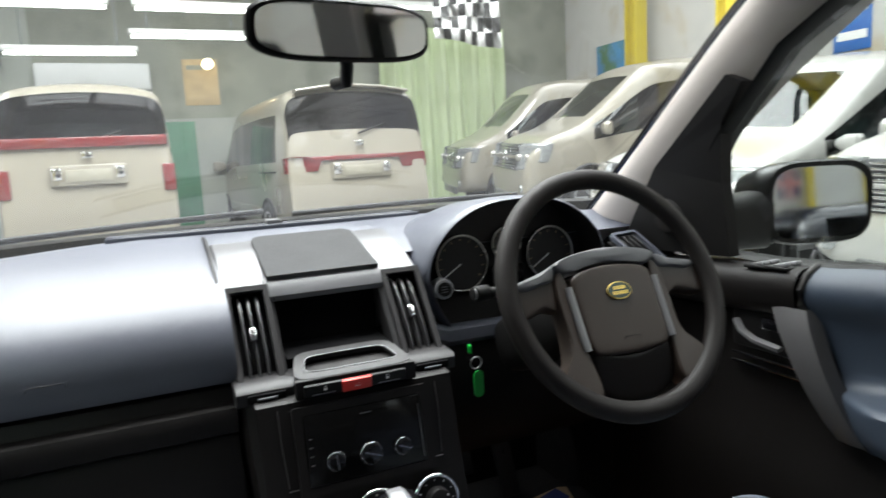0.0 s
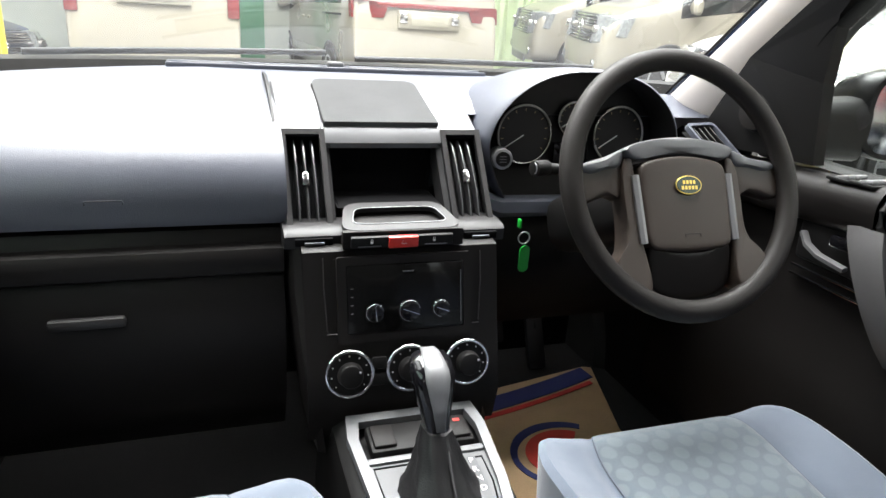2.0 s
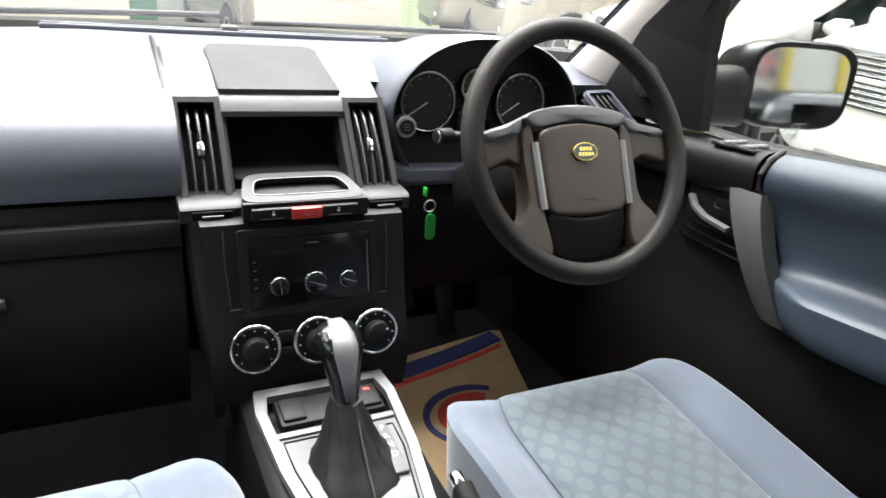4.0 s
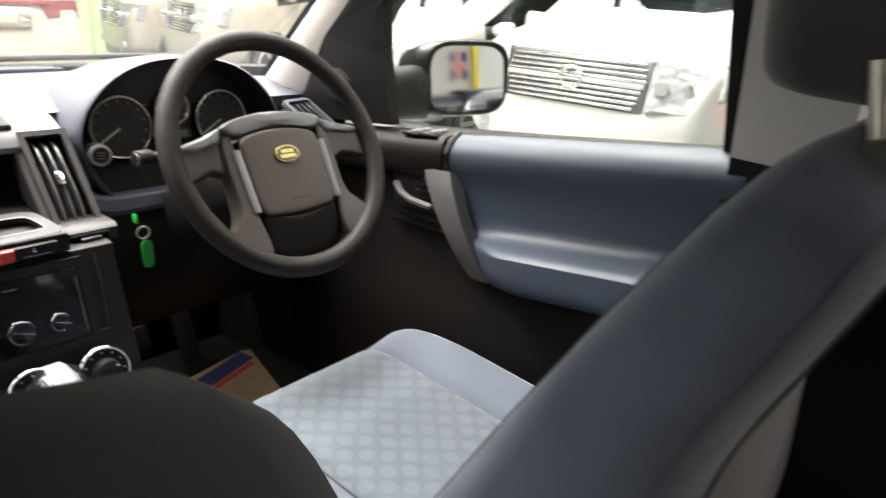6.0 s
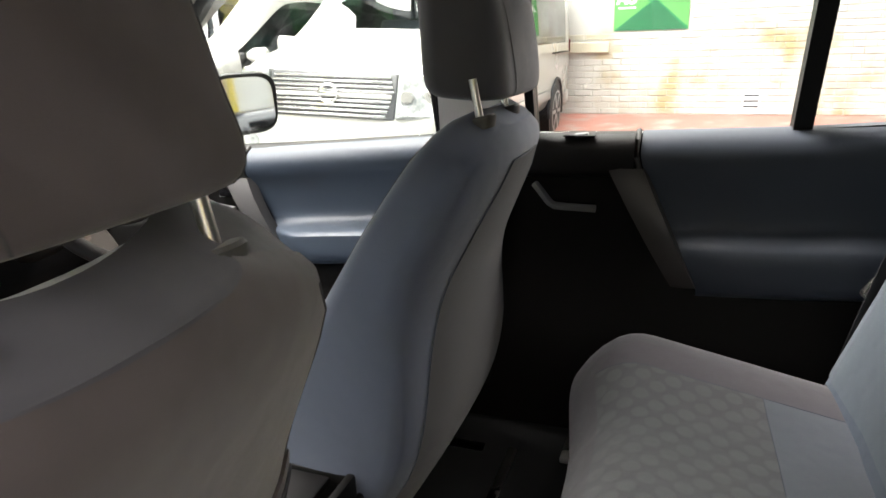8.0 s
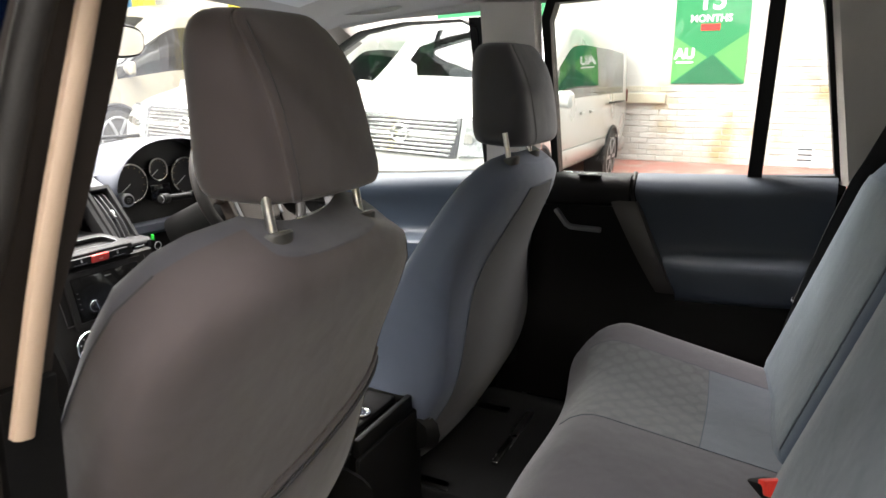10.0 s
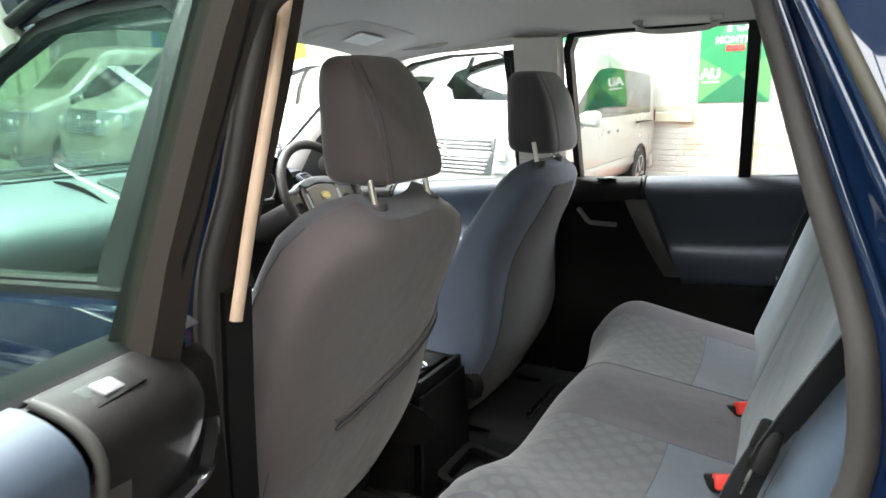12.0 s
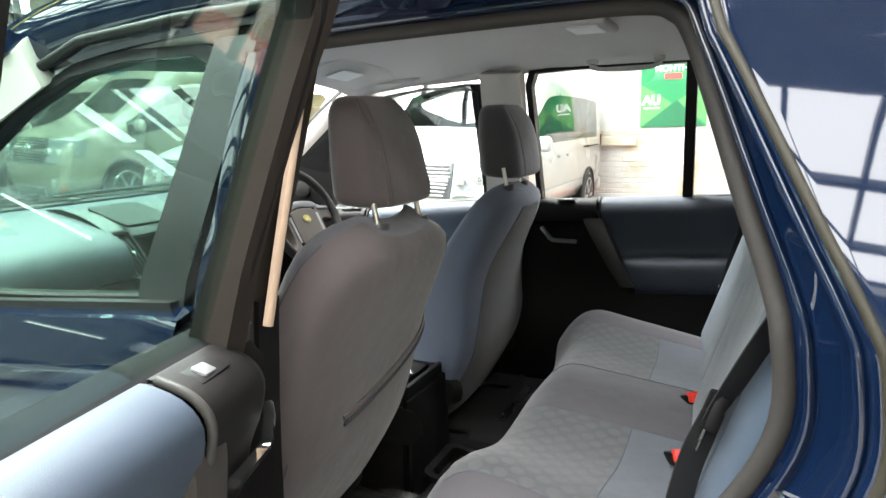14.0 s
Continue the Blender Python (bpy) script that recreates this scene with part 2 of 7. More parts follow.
WALL_WHITE = mat("white_painted_brick", (0.48, 0.47, 0.445), 0.75, vary=0.06, scale=3, grain=90, bump=0.6, stain=((0.40, 0.34, 0.24), 1.6, 0.36))
WALL_GREY = mat("grey_green_plaster", (0.215, 0.223, 0.185), 0.8, vary=0.2, scale=1.5, grain=50, bump=0.4, stain=((0.15, 0.16, 0.13), 1.3, 0.42))
STONE = mat("stone_ledge", (0.50, 0.46, 0.36), 0.8, vary=0.2, scale=8, grain=80, bump=0.6)
ROOFING = mat("painted_roof_boards", (0.42, 0.42, 0.40), 0.8, vary=0.15, scale=2, grain=60, bump=0.3)
GIRDER = mat("dark_steel_girder", (0.10, 0.11, 0.12), 0.5, vary=0.2)
YELLOW = mat("yellow_column_paint", (0.50, 0.40, 0.025), 0.5, vary=0.12, scale=4, stain=((0.42, 0.34, 0.06), 3, 0.36))
SHUTTER = mat("roller_shutter_steel", (0.55, 0.56, 0.55), 0.45, vary=0.1, scale=3)
BANNER_G = mat("banner_green", (0.016, 0.20, 0.070), 0.7, vary=0.06, scale=5)
BANNER_D = mat("banner_dark_green", (0.011, 0.125, 0.050), 0.7, vary=0.06, scale=5)
BANNER_L = mat("banner_light_green", (0.090, 0.30, 0.085), 0.7, vary=0.06, scale=5)
TUBE = glow("fluorescent_tube", (1.0, 0.98, 0.90), 14.0)
TUBE_WARM = glow("warm_bulb", (1.0, 0.80, 0.45), 16.0)

# ---- mesh tools ----


def thing(name, label, category, m=None, group="", kind=""):
    ob = new(name)
    ob.empty_display_size = 0.05
    ob.matrix_basis = m or Matrix()
    return tagged(ob, label, category, group, kind)


def ob_of(name, bm, material, smooth=True):
    bmesh.ops.recalc_face_normals(bm, faces=bm.faces[:])
    me = bpy.data.meshes.new(name)
    bm.to_mesh(me)
    bm.free()
    for p in me.polygons:
        p.use_smooth = smooth
    if smooth:
        me.set_sharp_from_angle(angle=radians(38))
    me.materials.append(material)
    return new(name, me)


def part(name, bm, material, parent, label="", smooth=True):
    """One mesh under a thing or a part; the bmesh is given in the world's own coordinates."""
    ob = ob_of(name, bm, material, smooth)
    ob.parent = parent
    if parent.parent is None:
        ob.matrix_parent_inverse = parent.matrix_basis.inverted()
    return tagged(ob, label)


def structure(name, bm, material, label, category, smooth=False):
    return tagged(ob_of(name, bm, material, smooth), label, category, kind="structure")


def solid(name, bm, material, label, category, group="", smooth=True):
    return tagged(ob_of(name, bm, material, smooth), label, category, group)


def join(*bms):
    out = bmesh.new()
    for b in bms:
        me = bpy.data.meshes.new("tmp")
        b.to_mesh(me)
        out.from_mesh(me)
        bpy.data.meshes.remove(me)
        b.free()
    return out


def moved(bm, m):
    bmesh.ops.transform(bm, matrix=m, verts=bm.verts[:])
    return bm


def box(c, s, r=0.0, seg=2, m=None):
    """A box of centre c and size s with rounded edges; m turns it about its centre."""
    bm = bmesh.new()
    bmesh.ops.create_cube(bm, size=1.0)
    bmesh.ops.scale(bm, vec=s, verts=bm.verts[:])
    if r:
        bmesh.ops.bevel(bm, geom=bm.edges[:], offset=min(r, 0.49 * min(s)), segments=seg, profile=0.5, affect="EDGES")
    return moved(bm, Matrix.Translation(c) @ (m or Matrix()))


def span(a, b, r=0.0, seg=2):
    """A box from corner a to corner b."""
    return box([(p + q) / 2 for p, q in zip(a, b)], [abs(p - q) for p, q in zip(a, b)], r, seg)


def cyl(a, b, r, r2=None, n=20, bevel=0.0):
    a, b = Vector(a), Vector(b)
    bm = bmesh.new()
    bmesh.ops.create_cone(bm, cap_ends=True, segments=n, radius1=r, radius2=r if r2 is None else r2, depth=(b - a).length)
    if bevel:
        es = [e for e in bm.edges if len(e.link_faces) == 2 and any(len(f.verts) > 4 for f in e.link_faces)]
        bmesh.ops.bevel(bm, geom=es, offset=bevel, segments=2, profile=0.5, affect="EDGES")
    return moved(bm, Matrix.Translation((a + b) / 2) @ (b - a).to_track_quat("Z", "Y").to_matrix().to_4x4())


def loft(rings, closed=True, caps=True):
    """A skin over rings of equally many points."""
    bm = bmesh.new()
    vs = [[bm.verts.new(p) for p in ring] for ring in rings]
    n = len(vs[0])
    for a, b in zip(vs, vs[1:]):
        for i in range(n if closed else n - 1):
            j = (i + 1) % n
            bm.faces.new((a[i], a[j], b[j], b[i]))
    if caps and closed:
        bm.faces.new(vs[0][::-1])
        bm.faces.new(vs[-1])
    return bm


def smoothed(points, steps=6, closed=False):
    """A Catmull-Rom line through the points."""
    p = [Vector(q) for q in points]
    n = len(p)
    out = []
    for i in range(n if closed else n - 1):
        get = (lambda k: p[k % n]) if closed else (lambda k: p[max(0, min(n - 1, k))])
        a, b, c, d = get(i - 1), get(i), get(i + 1), get(i + 2)
        for s in range(steps):
            t = s / steps
            out.append(0.5 * (2 * b + (c - a) * t + (2 * a - 5 * b + 4 * c - d) * t * t + (3 * b - a - 3 * c + d) * t ** 3))
    if not closed:
        out.append(p[-1])
    return out


def sweep(points, profile, closed=False, up=(0, 0, 1)):
    """A profile of (across, up) pairs, or a radius, carried along points."""
    if not isinstance(profile, (list, tuple)):
        profile = [(profile * math.cos(2 * math.pi * i / 12), profile * math.sin(2 * math.pi * i / 12)) for i in range(12)]
    pts = [Vector(p) for p in points]
    n = len(pts)
    rings = []
    for i, p in enumerate(pts):
        a = pts[(i - 1) % n] if closed or i else p
        b = pts[(i + 1) % n] if closed or i < n - 1 else p
        d = (b - a).normalized()
        side = d.cross(Vector(up))
        side = side.normalized() if side.length > 1e-4 else Vector((1, 0, 0))
        top = side.cross(d).normalized()
        rings.append([p + side * u + top * v for u, v in profile])
    if closed:
        rings.append(rings[0])
        bm = loft(rings, caps=False)
        bmesh.ops.remove_doubles(bm, verts=bm.verts[:], dist=1e-6)
        return bm
    return loft(rings)


def plate(outline, thick, place=None):
    """A flat plate from an outline of (x, y) pairs, thick along z; place: its pose."""
    bm = loft([[(x, y, 0) for x, y in outline], [(x, y, thick) for x, y in outline]])
    return moved(bm, place or Matrix())


def frame_plate(outer, inner, thick, place=None):
    """A plate with a hole; both outlines of equally many (x, y) pairs."""
    rings = [[(x, y, 0) for x, y in outer], [(x, y, thick) for x, y in outer], [(x, y, thick) for x, y in inner], [(x, y, 0) for x, y in inner], [(x, y, 0) for x, y in outer]]
    bm = loft(rings, caps=False)
    bmesh.ops.remove_doubles(bm, verts=bm.verts[:], dist=1e-6)
    return moved(bm, place or Matrix())


def round_rect(w, h, r, n=5, cx=0.0, cy=0.0):
    out = []
    for sx, sy, a0 in ((1, 1, 0), (-1, 1, 90), (-1, -1, 180), (1, -1, 270)):
        for i in range(n):
            a = radians(a0 + 90 * i / (n - 1))
            out.append((cx + sx * (w / 2 - r) + r * math.cos(a), cy + sy * (h / 2 - r) + r * math.sin(a)))
    return out


def superring(c, u, v, a, b, e=2.6, n=36):
    """A rounded ring about c with half sizes a along u and b along v."""
    c, u, v = Vector(c), Vector(u), Vector(v)
    out = []
    for i in range(n):
        t = 2 * math.pi * i / n
        x, y = math.cos(t), math.sin(t)
        out.append(c + u * a * math.copysign(abs(x) ** (2 / e), x) + v * b * math.copysign(abs(y) ** (2 / e), y))
    return out


def basis(origin, x, y):
    """The pose whose axes are x, y (made square to x) and x cross y."""
    x = Vector(x).normalized()
    z = x.cross(Vector(y)).normalized()
    y = z.cross(x)
    m = Matrix((x, y, z)).transposed().to_4x4()
    m.translation = origin
    return m


def text_mesh(body, size, depth, place, bold=0.0):
    cu = bpy.data.curves.new("letters", "FONT")
    cu.body, cu.size, cu.extrude, cu.align_x, cu.align_y, cu.offset = body, size, depth, "CENTER", "CENTER", bold
    ob = bpy.data.objects.new("letters", cu)
    scene.collection.objects.link(ob)
    me = bpy.data.meshes.new_from_object(ob.evaluated_get(bpy.context.evaluated_depsgraph_get()))
    bm = bmesh.new()
    bm.from_mesh(me)
    bpy.data.objects.remove(ob)
    bpy.data.curves.remove(cu)
    bpy.data.meshes.remove(me)
    return moved(bm, place)


def pane_of(points, thick=0.004):
    """A pane through a flat or gently bent loop of corners, thickened along its normal."""
    p = [Vector(q) for q in points]
    nrm = (p[1] - p[0]).cross(p[2] - p[1]).normalized() * thick
    return loft([p, [q + nrm for q in p]])

# ---- the hall ----
XW, XE, YS, YN, TOP = -12.0, 8.1, -9.0, 15.6, 6.0


def ground_z(x):
    return 0.0 if x < 1.0 else 0.045 * (x - 1.0)


g = bmesh.new()
xs = [-60, -20, XW, -6, -2, 0, 1, 2, 4, 6, 8, XE, 20, 60]
rows = [[g.verts.new((x, y, ground_z(min(x, XE)))) for x in xs] for y in (-60, YS, -3, 3, 9, YN, 60)]
for a, b in zip(rows, rows[1:]):
    for i in range(len(xs) - 1):
        g.faces.new((a[i], a[i + 1], b[i + 1], b[i]))
structure("ground", g, FLOOR, "stained grey concrete workshop floor", "floor")
strip = loft([[(5.9, y, ground_z(5.9) + 0.004), (XE, y, ground_z(XE) + 0.004), (XE, y, ground_z(XE)), (5.9, y, ground_z(5.9))] for y in (YS, YN)])
structure("red_floor_band", strip, FLOOR_RED, "worn red painted floor band beside the brick wall", "floor paint")

BAY = 0.20
structure("raised_bay", loft([[(3.2, y, 0.0), (XE, y, 0.0), (XE, y, ground_z(XE) + BAY), (3.2, y, ground_z(3.2) + BAY)] for y in (8.62, YN)]), FLOOR, "raised concrete parking bay beside the brick wall", "floor")
structure("wall_east", span((XE, YS, -0.3), (XE + 0.3, YN, TOP)), WALL_WHITE, "white painted brick wall with flaking patches", "wall")
structure("wall_west", span((XW - 0.3, YS, -0.1), (XW, YN, TOP)), WALL_GREY, "plain grey plastered workshop wall", "wall")
structure("wall_north", span((XW, YN, -0.1), (XE, YN + 0.3, TOP)), WALL_GREY, "grey-green plastered end wall of the workshop", "wall")
structure("wall_south", span((XW, YS - 0.3, -0.1), (XE, YS, TOP)), WALL_WHITE, "white painted brick end wall", "wall")


def roof_slab(holes):
    """Roof boards from wall to wall with rectangular openings."""
    ex = sorted({XW, XE, *[h[0] for h in holes], *[h[1] for h in holes]})
    ey = sorted({YS, YN, *[h[2] for h in holes], *[h[3] for h in holes]})
    out = []
    for xa, xb in zip(ex, ex[1:]):
        for ya, yb in zip(ey, ey[1:]):
            if not any(h[0] <= xa and xb <= h[1] and h[2] <= ya and yb <= h[3] for h in holes):
                out.append(span((xa, ya, TOP), (xb, yb, TOP + 0.15)))
    return join(*out)


# the last opening is added so that the middle fill light reaches the dash
HOLES = [(3.6, 7.6, -8.5, 14.6), (-5.4, -2.9, -8.0, 14.6), (-11.4, -6.3, -8.0, 14.6), (-2.0, 2.8, 4.5, 10.3)]
structure("ceiling", roof_slab(HOLES), ROOFING, "pale painted roof boards with glazed openings", "ceiling")
for i, (xa, xb, ya, yb) in enumerate(HOLES):
    bars = thing("skylight_frame", "dark steel glazing bars of a roof light", "skylight", pose((xa + xb) / 2, (ya + yb) / 2, TOP), "roof lights", "structure")
    n = int((yb - ya) / 1.1)
    for j in range(1, n):
        y = ya + (yb - ya) * j / n
        part("glazing_bar", span((xa, y - 0.035, TOP - 0.04), (xb, y + 0.035, TOP + 0.06)), GIRDER, bars, smooth=False)
    for j in range(1, 3):
        x = xa + (xb - xa) * j / 3
        part("purlin", span((x - 0.06, ya, TOP - 0.10), (x + 0.06, yb, TOP + 0.02)), GIRDER, bars, smooth=False)
for y in (-5.6, -1.6, 3.0, 9.6, 12.6):
    solid("roof_girder", join(span((XW, y - 0.09, TOP - 0.45), (XE, y + 0.09, TOP - 0.40)), span((XW, y - 0.09, TOP - 0.09), (XE, y + 0.09, TOP - 0.04)), span((XW, y - 0.012, TOP - 0.42), (XE, y + 0.012, TOP - 0.06))), GIRDER, "dark steel roof girder across the workshop", "girder", "roof girders", smooth=False)


def column(x, y, w=0.26):
    z = ground_z(x)
    c = thing("column", "yellow painted steel column on the concrete floor", "column", pose(x, y, z), "yellow columns")
    part("web", span((x - 0.012, y - w / 2 + 0.012, z), (x + 0.012, y + w / 2 - 0.012, TOP - 0.5)), YELLOW, c, smooth=False)
    for s in (-1, 1):
        part("flange", span((x - w / 2, y + s * w / 2 - 0.012, z), (x + w / 2, y + s * w / 2 + 0.012, TOP - 0.5), 0.004), YELLOW, c, smooth=False)
    part("base_plate", span((x - 0.2, y - 0.2, z), (x + 0.2, y + 0.2, z + 0.02), 0.004), YELLOW, c, smooth=False)


column(-1.76, 9.0, 0.15)
column(5.5, 8.72)
column(-3.2, 1.4)
column(7.7, 12.9)


def tube_light(x, y, z, length, warm=False):
    lt = thing("tube_light", "lit fluorescent tube light hung below the roof", "lamp", pose(x, y, z), "tube lights")
    part("housing", span((x - length / 2, y - 0.06, z + 0.03), (x + length / 2, y + 0.06, z + 0.09), 0.01), SHUTTER, lt)
    part("tube", cyl((x - length / 2 + 0.03, y, z), (x + length / 2 - 0.03, y, z), 0.02, n=10), TUBE, lt, "glowing white tube")
    for s in (-1, 1):
        part("hanger", span((x + s * length * 0.35 - 0.006, y - 0.006, z + 0.09), (x + s * length * 0.35 + 0.006, y + 0.006, TOP), 0), GIRDER, lt, smooth=False)


for x, y, z in ((-1.0, 13.0, 2.80), (0.42, 13.0, 3.02), (0.5, 12.0, 3.15), (-1.25, 12.0, 3.15), (-5.6, 11.6, 3.3), (3.6, 13.4, 3.6)):
    tube_light(x, y, z, 1.5)

# the end wall: shutter, window, notices
sh = thing("roller_shutter", "closed grey roller shutter in the end wall", "shutter", pose(-0.9, YN, 0), kind="structure")
for i in range(23):
    z = 0.02 + i * 0.11
    part("slat", span((-1.62, YN - 0.05, z), (-0.18, YN - 0.012, z + 0.104), 0.014), SHUTTER, sh, smooth=True)
part("shutter_box", span((-1.72, YN - 0.32, 2.60), (-0.10, YN, 3.02), 0.03), SHUTTER, sh)
for x in (-1.66, -0.14):
    part("guide_rail", span((x - 0.05, YN - 0.08, 0), (x + 0.05, YN, 2.60), 0.008), SHUTTER, sh)


def notice(name, c, w, h, facing, colors, label, category):
    """A flat board with bars for writing that cannot be read. facing: the turn about z, 0 looks to -y."""
    m = Matrix.Translation(c) @ pose(0, 0, 0, 90, 0, facing)
    ob = thing(name, label, category, m)
    part("board", moved(box((0, 0, 0), (w, h, 0.012), 0.003), m), colors[0], ob)
    for i, col in enumerate(colors[1:]):
        y = h * (0.32 - 0.64 * i / max(1, len(colors) - 2))
        part("bar", moved(box((0, y, 0.008), (w * 0.8, h * 0.10, 0.004)), m), col, ob, smooth=False)
    return ob


INK = mat("dark_print", (0.05, 0.06, 0.07), 0.7)
SIGN_BLUE = mat("sign_blue", (0.03, 0.13, 0.42), 0.6, vary=0.2, scale=6)
PHOTO = mat("poster_landscape", (0.05, 0.22, 0.45), 0.6, vary=0.3, scale=5, stain=((0.05, 0.14, 0.06), 2.5, 0.5))
OCHRE = mat("ochre_board", (0.40, 0.30, 0.16), 0.7, vary=0.25, scale=5)
GREEN_DOOR = mat("green_painted_door", (0.05, 0.16, 0.09), 0.5, vary=0.15)
notice("notice_board", (0.69, YN - 0.01, 2.75), 0.56, 0.76, 0, (OCHRE, WALL_GREY, OCHRE), "ochre framed board on the end wall", "board")
notice("wall_sign", (-2.5, YN - 0.022, 2.10), 0.36, 0.28, 0, (SIGN_BLUE, MARK), "small blue sign on the end wall", "sign")
notice("green_door", (0.27, YN - 0.02, 1.05), 0.5, 2.1, 0, (GREEN_DOOR,), "green painted door in the end wall", "door")
notice("landscape_poster", (XE - 0.01, 13.9, 2.9), 1.25, 0.7, -90, (PHOTO,), "blue and green landscape poster on the wall", "poster")
notice("blue_notice", (XE - 0.01, 9.25, 2.85), 0.5, 1.05, -90, (SIGN_BLUE, MARK, MARK, MARK), "blue notice with white lines on the wall", "sign")
DADO = mat("white_distemper", (0.27, 0.285, 0.255), 0.8, vary=0.10, scale=1.6, grain=50, bump=0.4, stain=((0.30, 0.31, 0.27), 1.3, 0.34))
structure("wall_dado", span((-0.08, YN - 0.012, 0), (3.6, YN, 2.15)), DADO, "white distempered lower part of the end wall", "wall")
structure("wall_bay", span((-7.0, YN - 0.012, 0), (-1.76, YN, 3.9)), DADO, "white distempered bay of the end wall", "wall")
BOX_GREY = mat("dusty_grey_steel", (0.09, 0.095, 0.09), 0.55, vary=0.15, scale=8)
for x, z, w, h in ((-2.32, 3.16, 0.30, 0.34), (-2.87, 2.95, 0.34, 0.66)):
    wb = thing("wall_box", "dusty grey steel box fixed high on the end wall", "box", pose(x, YN, z), "wall boxes")
    part("case", span((x - w / 2, YN - 0.16, z - h / 2), (x + w / 2, YN - 0.012, z + h / 2), 0.015), BOX_GREY, wb)
    part("lid", span((x - w / 2 + 0.03, YN - 0.172, z - h / 2 + 0.03), (x + w / 2 - 0.03, YN - 0.158, z + h / 2 - 0.03), 0.005), BOX_GREY, wb)
    part("conduit", cyl((x + 0.05, YN - 0.05, z - h / 2), (x + 0.05, YN - 0.05, z - h / 2 - 0.28), 0.018, n=10), BOX_GREY, wb)
bulb = thing("wall_lamp", "warm bulb on a bracket by the board", "lamp", pose(0.8, YN, 3.0))
part("bracket", span((0.78, YN - 0.25, 3.10), (0.82, YN, 3.14)), GIRDER, bulb, smooth=False)
ball = bmesh.new()
bmesh.ops.create_uvsphere(ball, u_segments=16, v_segments=10, radius=0.09)
part("globe", moved(ball, pose(0.8, YN - 0.25, 3.02)), TUBE_WARM, bulb, "glowing warm globe")

# a curtain of pale green sheet and a chequered flag
sheet = bmesh.new()
cols = []
for i in range(90):
    x = 3.8 + 2.6 * i / 89
    cols.append([sheet.verts.new((x + 0.02 * math.sin(i * 1.7 + k), YN - 0.28 + 0.09 * math.sin(i * 0.55) + 0.05 * math.sin(i * 0.21 + 0.3 * k), 0.1 + 0.36 * k)) for k in range(11)])
for a, b in zip(cols, cols[1:]):
    for k in range(10):
        sheet.faces.new((a[k], b[k], b[k + 1], a[k + 1]))
SHEET = mat("pale_green_sheet", (0.45, 0.52, 0.32), 0.8, vary=0.12, scale=2)
cur = solid("curtain", sheet, SHEET, "pale green plastic curtain hanging by the end wall", "curtain")
cur.modifiers.new("thick", "SOLIDIFY").thickness = 0.004

flag = thing("chequered_flag", "black and white chequered flag hung from the roof", "flag", pose(2.5, 9.0, 2.6))
FLAG_B = mat("flag_black", (0.03, 0.03, 0.03), 0.8)
for black in (0, 1):
    fb = bmesh.new()
    for i in range(9):
        for k in range(5):
            if (i + k) % 2 != black:
                continue
            q = []
            for di, dk in ((0, 0), (1, 0), (1, 1), (0, 1)):
                u, v = i + di, k + dk
                q.append(fb.verts.new((2.2 + 0.072 * u, 9.0 + 0.04 * math.sin(0.9 * u + 0.5 * v), 2.78 - 0.09 * v - 0.03 * u * v / 5 + 0.02 * u)))
            fb.faces.new(q)
    bmesh.ops.remove_doubles(fb, verts=fb.verts[:], dist=1e-5)
    cloth = part("dark_checks" if black else "light_checks", fb, FLAG_B if black else MARK, flag)
    cloth.modifiers.new("thick", "SOLIDIFY").thickness = 0.002
part("cord", cyl((2.1, 9.0, 2.78), (2.95, 9.0, 2.98), 0.006, n=6), GIRDER, flag)
part("cord", cyl((2.5, 9.0, 2.87), (2.5, 9.6, 5.6), 0.005, n=6), GIRDER, flag)

# banners on the brick wall


def banner(y, z, w, h):
    """A green sheet with light and dark triangles at its foot; y, z: its lower near corner."""
    m = basis((XE - 0.012, y, z), (0, -1, 0), (0, 0, 1))
    b = thing("banner", "green printed banner with white lettering on the brick wall", "banner", m, "green banners")
    part("sheet", plate([(0, 0), (w, 0), (w, h), (0, h)], 0.003, m), BANNER_G, b, smooth=False)
    up = Matrix.Translation((0, 0, 0.004))
    part("pattern", plate([(0, 0), (w * 0.48, h * 0.22), (0, h * 0.40)], 0.001, m @ up), BANNER_L, b, smooth=False)
    part("pattern", plate([(0.02, 0), (w - 0.02, 0), (w * 0.55, h * 0.24)], 0.001, m @ up), BANNER_D, b, smooth=False)
    part("pattern", plate([(w, 0.02), (w, h * 0.42), (w * 0.57, h * 0.24)], 0.001, m @ up), BANNER_L, b, smooth=False)
    return b, m @ Matrix.Translation((0, 0, 0.006))


b1, m1 = banner(4.08, 1.32, 0.86, 1.45)
part("letters", text_mesh("15", 0.33, 0.001, m1 @ Matrix.Translation((0.42, 0.985, 0)), 0.008), MARK, b1, smooth=False)
part("letters", text_mesh("MONTHS", 0.115, 0.001, m1 @ Matrix.Translation((0.42, 0.775, 0)), 0.003), MARK, b1, smooth=False)
part("bar", moved(box((0.42, 0.675, 0.001), (0.222, 0.077, 0.002)), m1), RED, b1, smooth=False)
part("letters", text_mesh("AU", 0.170, 0.001, m1 @ Matrix.Translation((0.145, 0.36, 0)), 0.008), MARK, b1, smooth=False)
part("bar", moved(box((0.15, 0.26, 0.001), (0.204, 0.021, 0.002)), m1), MARK, b1, smooth=False)
b2, m2 = banner(7.4, 1.30, 1.7, 1.8)
part("bar", moved(box((1.2, 0.75, 0.001), (0.9, 0.12, 0.002)), m2), MARK, b2, smooth=False)
part("bar", moved(box((1.2, 1.25, 0.001), (0.6, 0.16, 0.002)), m2), MARK, b2, smooth=False)
